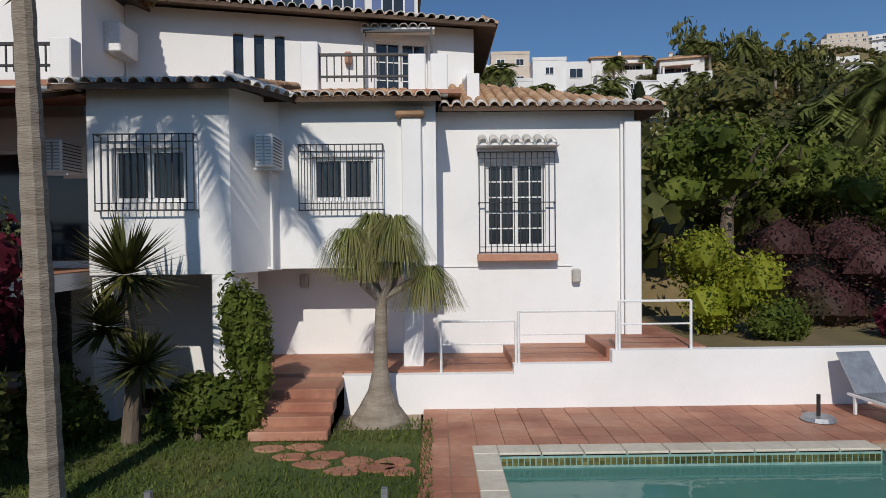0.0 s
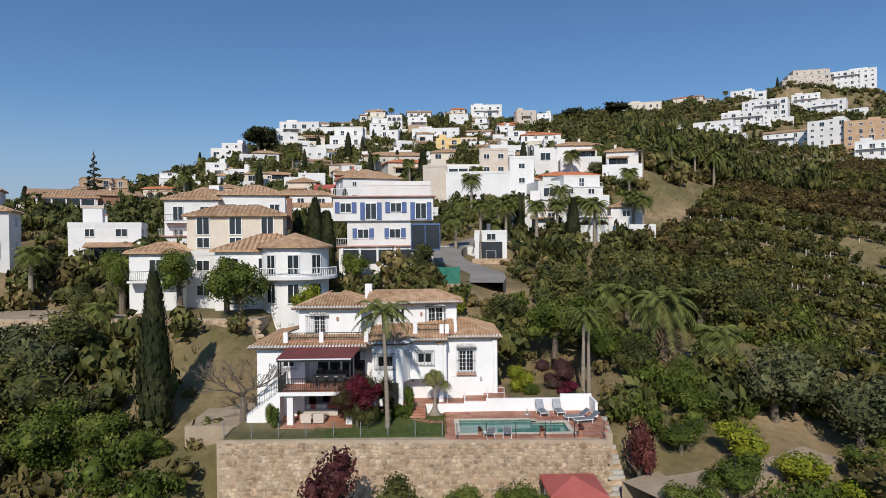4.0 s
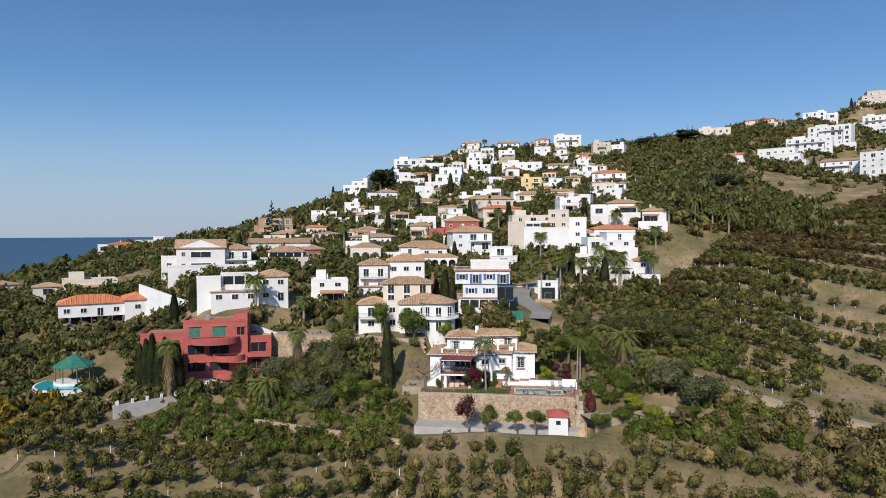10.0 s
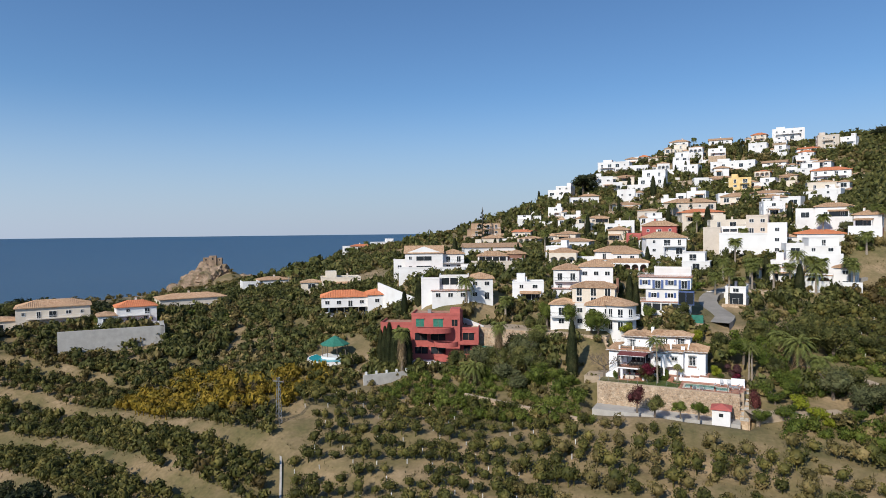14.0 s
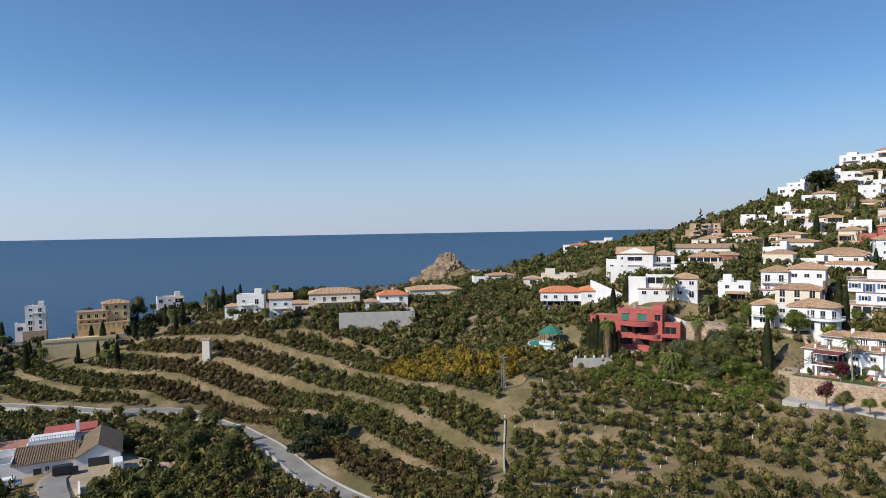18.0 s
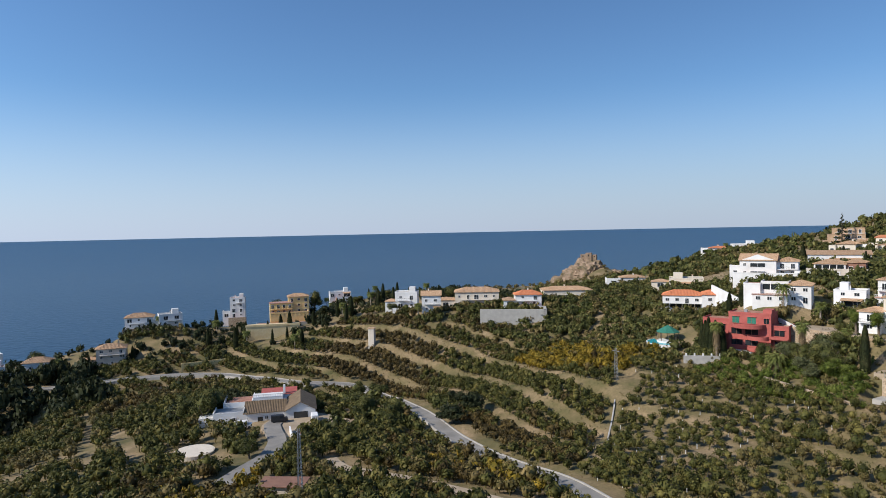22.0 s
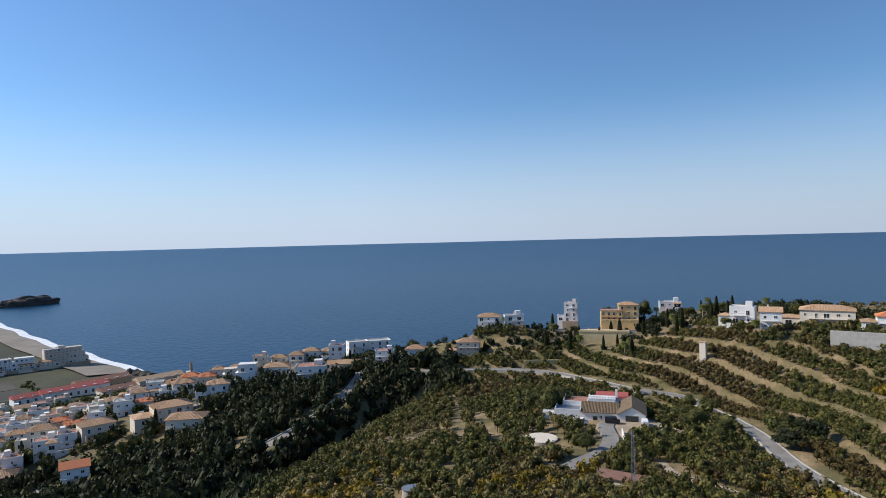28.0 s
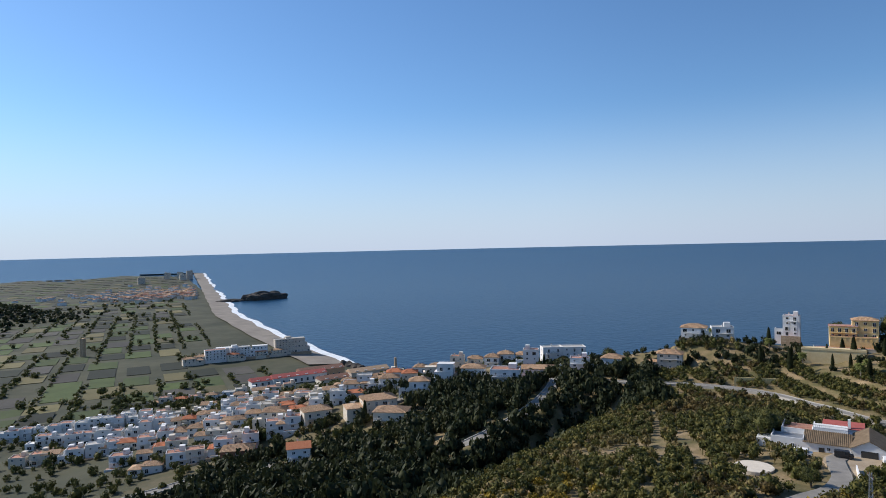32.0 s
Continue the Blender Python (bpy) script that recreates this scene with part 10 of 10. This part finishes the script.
x, y = cast(13, 45, -4, 45, 240, rg)
plant("garden_shrubs", x, y, LUSH, "leaf_green", "green garden shrubs right of the pool", "shrubs", 0.8, 2.2, 1.25, rg)
x, y = cast(-112, -14, -8, 34, 520, rg)
plant("bank_scrub", x, y, SCRUB, "leaf_olive", "brownish scrub over the banks between the gardens", "scrub", 0.7, 1.6, 1.0, rg, gate=bank)
x, y = cast(-112, -62, 2, 44, 240, rg)
plant("pavilion_garden", x, y, CANOPY, "leaf_dark", "dark shrubs round the pavilion garden", "shrubs", 0.9, 2.1, 1.2, rg)
# dry grass tufts
x, y = cast(-200, 150, -115, 130, 26000, rg)
plant("dry_grass", x, y, GRASS, "grass_dry", "tufts of dry grass over the slopes", "grass", 0.3, 0.75, 0.8, rg, road=3.2, sink=0.02)
# hedges and reeds of the plain
hu_, hv_ = np.meshgrid(np.arange(-500, 900, 13.0), np.arange(30, 620, 34.0))
hu_, hv_ = hu_.ravel() + rg.normal(size=hu_.size) * 2, hv_.ravel() - 17 + rg.normal(size=hu_.size) * 1.5
x, y = -700 - 0.765 * hu_ + 0.644 * hv_, -575 - 0.644 * hu_ - 0.765 * hv_
plant("hedgerows", x, y, FAR, "leaf_dark", "dark hedgerows between the fields of the plain", "hedges", 2.2, 5.0, 0.8, rg, gate=lambda x, y: (coast_distance(x, y) > 90) & (np.hypot(x + 20, y - 60) > 600) & (np.sin(x * 0.013) + np.sin(y * 0.017 + x * 0.005) > -0.6))
x, y = cast(-1500, -330, -1500, -520, 1500, rg)
plainland = lambda x, y: (coast_distance(x, y) > 120) & (np.hypot(x + 20, y - 60) > 600) & (np.sin(x * 0.02 + y * 0.035) > 0.35)
plant("plain_hedges", x, y, SCRUB, "leaf_dark", "hedges and trees of the farmed plain", "hedges", 3.0, 6.5, 1.0, rg, gate=plainland)

# trees that stand out
cypress(-22.2, 11.2, 14.6, 0.78, 88.2), cypress(-75.5, 33.0, 7.0, 1.3), cypress(-71.5, 34.0, 7.2, 1.3), cypress(-17.5, 40.5, 9.0, 1.1), cypress(-15.5, 41.0, 10.0, 1.1), cypress(-13.8, 40.0, 8.0, 1.1)
for i in range(7):
    cypress(-70 + 1.5 * i, 11.5 - 0.4 * i, 9.0 + (i * 37 % 5) * 0.5, 1.0)
PALM_SPOTS = [(58, 121, 9.5, 1.4, 0), (63, 119, 8.5, 1.3, 0), (61, 124, 10.0, 1.3, 0), (69, 122, 8.0, 1.3, 0), (-40.5, 15.5, 10.5, 1.3, 1), (-61.5, 7.0, 10.5, 1.4, 1), (-44.0, 9.5, 3.8, 1.3, 1), (-46.5, 10.2, 3.2, 1.2, 1), (-66.0, 13.0, 7.0, 1.2, 0), (20.5, 22.5, 5.6, 1.6, 1), (17.0, 27.0, 5.0, 1.5, 1),
              (24.0, 19.0, 4.2, 1.4, 1), (-56.0, 32.0, 8.0, 1.3, 0), (-46.0, 34.5, 7.0, 1.2, 0), (-33.0, 24.0, 3.2, 1.1, 1), (-12.0, 52.0, 7.0, 1.2, 0), (17.0, 75.0, 8.0, 1.3, 0), (21.0, 77.0, 7.5, 1.3, 0),
              (27.0, 74.0, 7.0, 1.3, 0), (35.0, 78.0, 8.0, 1.4, 0), (13.0, 80.0, 8.0, 1.2, 0), (23.0, 84.0, 9.0, 1.2, 0)]
for i, (px_, py_, ph, ps_, skirt) in enumerate(PALM_SPOTS):
    palm("fan_palm", px_, py_, ground_z(px_, py_) - 0.1, ph, 0.3, "fan" if i % 3 else "date", "fan palm with a skirt of dry fronds" if skirt else "fan palm with a bare trunk", "fan palms", bare=not skirt, scale=ps_)
rp_ = random.Random(31)
for i in range(38):
    px_, py_ = (rp_.uniform(-290, -215), rp_.uniform(-100, 10)) if i > 25 else (rp_.uniform(2, 48), rp_.uniform(62, 125)) if i < 14 else (rp_.uniform(-70, 30), rp_.uniform(60, 200))
    palm("fan_palm", px_, py_, ground_z(px_, py_) - 0.1, rp_.uniform(5.5, 9.5), 0.28, "fan", "fan palm with a bare trunk", "fan palms", bare=True, scale=rp_.uniform(1.1, 1.5))
for i in range(54):
    px_, py_ = (rp_.uniform(-110, 45), rp_.uniform(60, 300)) if i < 22 else (rp_.uniform(-300, -215), rp_.uniform(-110, 10))
    cypress(px_, py_, rp_.uniform(6, 11), rp_.uniform(0.9, 1.3))
for dx in (0.0, 0.55):
    palm("king_palm", 11.6 + dx, 16.9 + dx * 0.4, 92.4, 6.3 - dx, 0.16, "queen", "pair of stout palms with smooth trunks", "twin palms", lean=(0.02 - dx * 0.05, 0), scale=0.6)
BIG = [(10.5, 24.0, 6.0, 6.5, "broad"), (6.5, 27.5, 5.0, 5.5, "dark"), (14.5, 26.5, 5.5, 6.0, "broad"), (3.0, 24.5, 4.0, 4.5, "broad"), (-19.5, 24.0, 6.5, 7.5, "broad"), (-13.5, 26.5, 4.0, 4.0, "lime"),
       (25.5, 12.0, 7.5, 8.0, "olive"), (29.5, 8.0, 6.5, 7.0, "olive"), (16.5, 17.5, 4.5, 4.5, "dark"), (19.0, 10.0, 4.0, 4.6, "broad"), (22.5, 3.0, 3.0, 4.2, "lime"), (17.5, 1.5, 3.4, 4.6, "broad"),
       (24.5, 1.0, 2.6, 3.8, "lime"), (13.5, -1.0, 3.0, 3.8, "broad"), (3.8, -1.2, 3.2, 3.8, "broad"), (0.8, -1.6, 3.0, 3.4, "broad"), (-3.5, -2.2, 3.8, 4.2, "dark"), (-6.8, -1.0, 4.2, 4.2, "rust"), (-2.0, 34.0, 4.5, 4.5, "dark"),
       (-32.0, 12.0, 8.0, 9.0, "dark"), (-36.5, 9.0, 6.5, 8.0, "olive"), (-28.5, 12.0, 4.5, 5.5, "dark"), (-46.5, 17.5, 6.0, 6.0, "olive"), (1.0, 30.0, 3.6, 4.0, "lime"), (34.0, 36.0, 5.5, 6.5, "dark"), (-30.0, 42.0, 5.0, 6.0, "dark"), (-34.5, 16.0, 9.0, 8.0, "olive"), (-33.5, 18.5, 8.0, 7.5, "dark"), (-25.5, 9.0, 4.0, 5.0, "broad"), (-21.5, 7.5, 3.0, 4.0, "broad"), (-39.0, 13.0, 7.5, 7.0, "dark"),
       (-44.0, 14.0, 7.0, 7.0, "olive"), (-29.0, 8.0, 6.0, 6.5, "broad"), (-33.0, 6.0, 5.0, 6.0, "olive"), (-49.0, 12.5, 6.0, 6.5, "dark"), (-37.5, 19.0, 7.0, 7.0, "dark"), (-26.5, 27.0, 7.5, 5.0, "broad"), (-33.0, 28.5, 8.0, 4.5, "broad"), (-21.5, 26.0, 6.5, 4.6, "broad"), (-15.5, 33.0, 3.5, 4.0, "broad"), (20.0, 32.0, 9.0, 9.0, "dark"), (13.5, 31.0, 7.5, 8.0, "dark"), (27.0, 30.0, 9.0, 9.5, "dark"), (24.0, 40.0, 7.0, 8.0, "dark"),
       (-10.0, 36.0, 4.0, 4.0, "broad"), (-2.5, 36.5, 5.0, 4.0, "dark"), (-38.0, 30.0, 5.0, 5.0, "dark"), (19.5, 14.5, 4.0, 4.5, "broad"), (28.0, 14.0, 7.0, 7.0, "dark"), (33.0, 11.0, 6.0, 7.0, "olive"), (16.0, 6.5, 3.0, 4.0, "broad"), (20.0, 6.0, 3.2, 4.2, "lime"), (27.5, 3.5, 3.5, 4.6, "broad"), (14.5, 21.5, 5.0, 5.0, "broad")]
for i, (tx_, ty_, th_, tw_, tk_) in enumerate(BIG):
    words = {"broad": "round bright green citrus tree", "dark": "dense dark evergreen tree", "lime": "yellow-green rounded shrub tree", "olive": "spreading grey-green tree", "rust": "reddish-brown leafy tree"}[tk_]
    tree("garden_tree", tx_, ty_, th_, tw_, tk_, words + " near the villa", trunk=0.12 if tw_ >= th_ else 0.25, seed=i)
for i, (tx_, ty_, th_, tw_) in enumerate(((-72, 224, 15, 15), (-110, 178, 9, 9), (78, 330, 10, 16), (112, 352, 10, 18), (-300, -52, 9, 14), (-292, -44, 9, 13), (-308, -36, 8, 12), (-262, -40, 7, 11), (90, 210, 12, 20), (-138, -124, 8, 9), (-141, -116, 8, 9), (-142, -107, 7, 8), (-136, -132, 8, 10), (-130, -100, 7, 8), (-88, -70, 6, 9), (-92, -60, 7, 8), (-105, -58, 5, 6))):
    tree("umbrella_pine", tx_, ty_, th_, tw_, "pine", "broad dark umbrella pine", "umbrella pines", trunk=0.42 if th_ > 8 else 0.2, seed=i)
nor = root("norfolk_pine", pose(-104, 158, ground_z(-104, 158)), "tiered Norfolk Island pine above the roofs", "tree")
part("trunk", mesh_of("trunk", *tube([(0, 0, -1), (0, 0, 17)], [0.4, 0.08], 8), MAT["bark"]), None, nor)
rn = np.random.default_rng(9)
cs = [(math.cos(k * 1.1) * (1 - t) * 3.0, math.sin(k * 1.1) * (1 - t) * 3.0, 2 + 14.5 * t) for k in range(44) for t in [k / 44]]
rs = [(1.5 * (1 - c[2] / 19), 1.5 * (1 - c[2] / 19), 0.35) for c in cs]
part("crown", mesh_of("crown", *merge([blob(rn, c, np.array(r) * 0.7) for c, r in zip(cs, rs)] + [leaves(rn, cs, rs, 1800, 0.22, 0.6)]), MAT["leaf_pine"]), None, nor)
for i, (tx_, ty_, th_, tw_) in enumerate(((-296.9, -57.8, 18, 11), (-295.7, -46.7, 18, 13), (-285.8, -40.1, 13.9, 11), (-267.6, -22.2, 6, 8), (-268.4, -10.8, 6, 10), (-263.9, -5.6, 6, 8), (-320.3, -175.1, 14, 12), (-308.4, -116.0, 14, 7), (-218.6, 9.7, 7.7, 7), (-230.4, -1.1, 7.0, 7))):
    tree("headland_tree", tx_, ty_, th_, tw_, "dark", "round dark evergreen on the headland's skyline", "headland trees", trunk=0.2, seed=i)
for i, (tx_, ty_, th_, tw_) in enumerate(((-127, -128, 11, 10), (-133, -123, 11, 11), (-131, -133, 9, 9), (-138, -129, 10, 10), (-108, -86, 8, 9), (-101, -82, 7, 8), (-124, -84, 6, 7), (-92, -88, 6, 7), (-84, -126, 5, 6), (-137, -70, 8, 9), (-150, -72, 7, 8))):
    tree("farm_tree", tx_, ty_, th_, tw_, "dark", "dense dark evergreen beside the farmhouse", "farm trees", trunk=0.12, seed=i)
# each garden on the slope has a tree or two of its own
rt2 = random.Random(5)
for street, rows in HOUSES.items():
    for (hx, hy, hz, hyaw, hw_, hh_, kind, colour) in rows:
        for k in range(rt2.choice((1, 1, 2))):
            a = radians(hyaw) + rt2.choice((-1, 1)) * rt2.uniform(0.6, 1.5)
            r_ = hw_ * 0.5 + rt2.uniform(2.5, 5)
            tx_, ty_ = hx + r_ * math.sin(a), hy - r_ * math.cos(a)
            kind_ = rt2.choice(("palm", "cypress", "dark", "broad", "olive", "dark"))
            if kind_ == "palm":
                palm("fan_palm", tx_, ty_, ground_z(tx_, ty_) - 0.1, rt2.uniform(4, 8), 0.28, "fan", "fan palm in a hillside garden", "garden palms", scale=1.25)
            elif kind_ == "cypress":
                cypress(tx_, ty_, rt2.uniform(5, 9), 1.1, group="garden cypresses")
            else:
                th_ = rt2.uniform(3, 5.5)
                tree("garden_tree", tx_, ty_, th_, th_ * rt2.uniform(1.0, 1.4), kind_, "leafy garden tree beside a hillside house", "hillside garden trees", trunk=0.15, seed=k)

# hedges at the foot of every garden wall
hx_, hy_ = [], []
for h in [h for hs in HOUSES.values() for h in hs] + list(NEAR.values()):
    if h is NEAR["garage"]:
        continue
    dep = min(max(h[4] * 0.7, 7), 12) / 2
    ca, sa = math.cos(radians(h[3])), math.sin(radians(h[3]))
    for row, gap in ((dep + 5.2, 2.0), (dep + 7.4, 2.8)):
        for u in np.arange(-h[4] * 0.65, h[4] * 0.65, gap):
            uu, vv = u + rg.normal() * 0.5, -row + rg.normal() * 0.6
            hx_.append(h[0] + uu * ca - vv * sa), hy_.append(h[1] + uu * sa + vv * ca)
hx_, hy_ = np.array(hx_), np.array(hy_)
pick = rg.random(len(hx_)) < 0.6
open_ = way_distance(hx_, hy_) > 4
open_ &= ~((hx_ > -24) & (hx_ < 13.5) & (hy_ > -1) & (hy_ < 23))
for mask, mat, words in ((pick & open_, "leaf_dark", "dark green"), (~pick & open_, "leaf_olive", "grey-green")):
    xs, ys = hx_[mask], hy_[mask]
    sz = rg.uniform(1.3, 2.7, len(xs))
    scatter("garden_hedges", CANOPY, list(zip(xs, ys, height(xs, ys) - 0.2, sz, sz * rg.uniform(1.0, 1.5, len(xs)), rg.uniform(0, 6.28, len(xs)))), MAT[mat], words + " hedges at the foot of the garden walls", "hedges")
x, y = rg.normal(-900, 80, 900), rg.normal(-1440, 100, 900)
z = height(x, y)
sz = rg.uniform(4, 8, len(x))
scatter("far_hill_wood", FAR, list(zip(x, y, z - 0.5, sz, sz, rg.uniform(0, 6.28, len(x)))), MAT["leaf_pine"], "dark wooded hill at the edge of the plain", "wood")

# grass blades on the lawn
rl = np.random.default_rng(77)
n_ = 22000
lx_, ly_ = rl.uniform(-9.4, 0.4, n_), rl.uniform(5.75, 10.9, n_)
ok_ = (lx_ < -0.2) & ~((lx_ < -6.2) & (ly_ > 8.2)) & ~((np.abs(lx_ + 1.6) < 1.2) & (np.abs(ly_ - 9.1) < 0.6) & (rl.random(n_) < 0.7))
lx_, ly_ = lx_[ok_], ly_[ok_]
n_ = len(lx_)
la_, lh_ = rl.uniform(0, 6.28, n_), rl.uniform(0.03, 0.085, n_)
lv_ = np.stack([np.stack([lx_ + np.cos(la_) * 0.012, ly_ + np.sin(la_) * 0.012, np.full(n_, 92.0)], 1), np.stack([lx_ - np.cos(la_) * 0.012, ly_ - np.sin(la_) * 0.012, np.full(n_, 92.0)], 1), np.stack([lx_ + rl.normal(size=n_) * 0.03, ly_ + rl.normal(size=n_) * 0.03, 92.0 + lh_], 1)], 1).reshape(-1, 3)
MAT["lawn_blade"] = leaf_material("lawn_blades", [(0.06, 0.09, 0.018), (0.1, 0.125, 0.028), (0.16, 0.15, 0.05)])
tagged(part("lawn_grass", mesh_of("lawn_grass", lv_, np.arange(3 * n_).reshape(n_, 3), MAT["lawn_blade"]), None), "short green lawn grass with dry patches", "grass", kind="stuff")
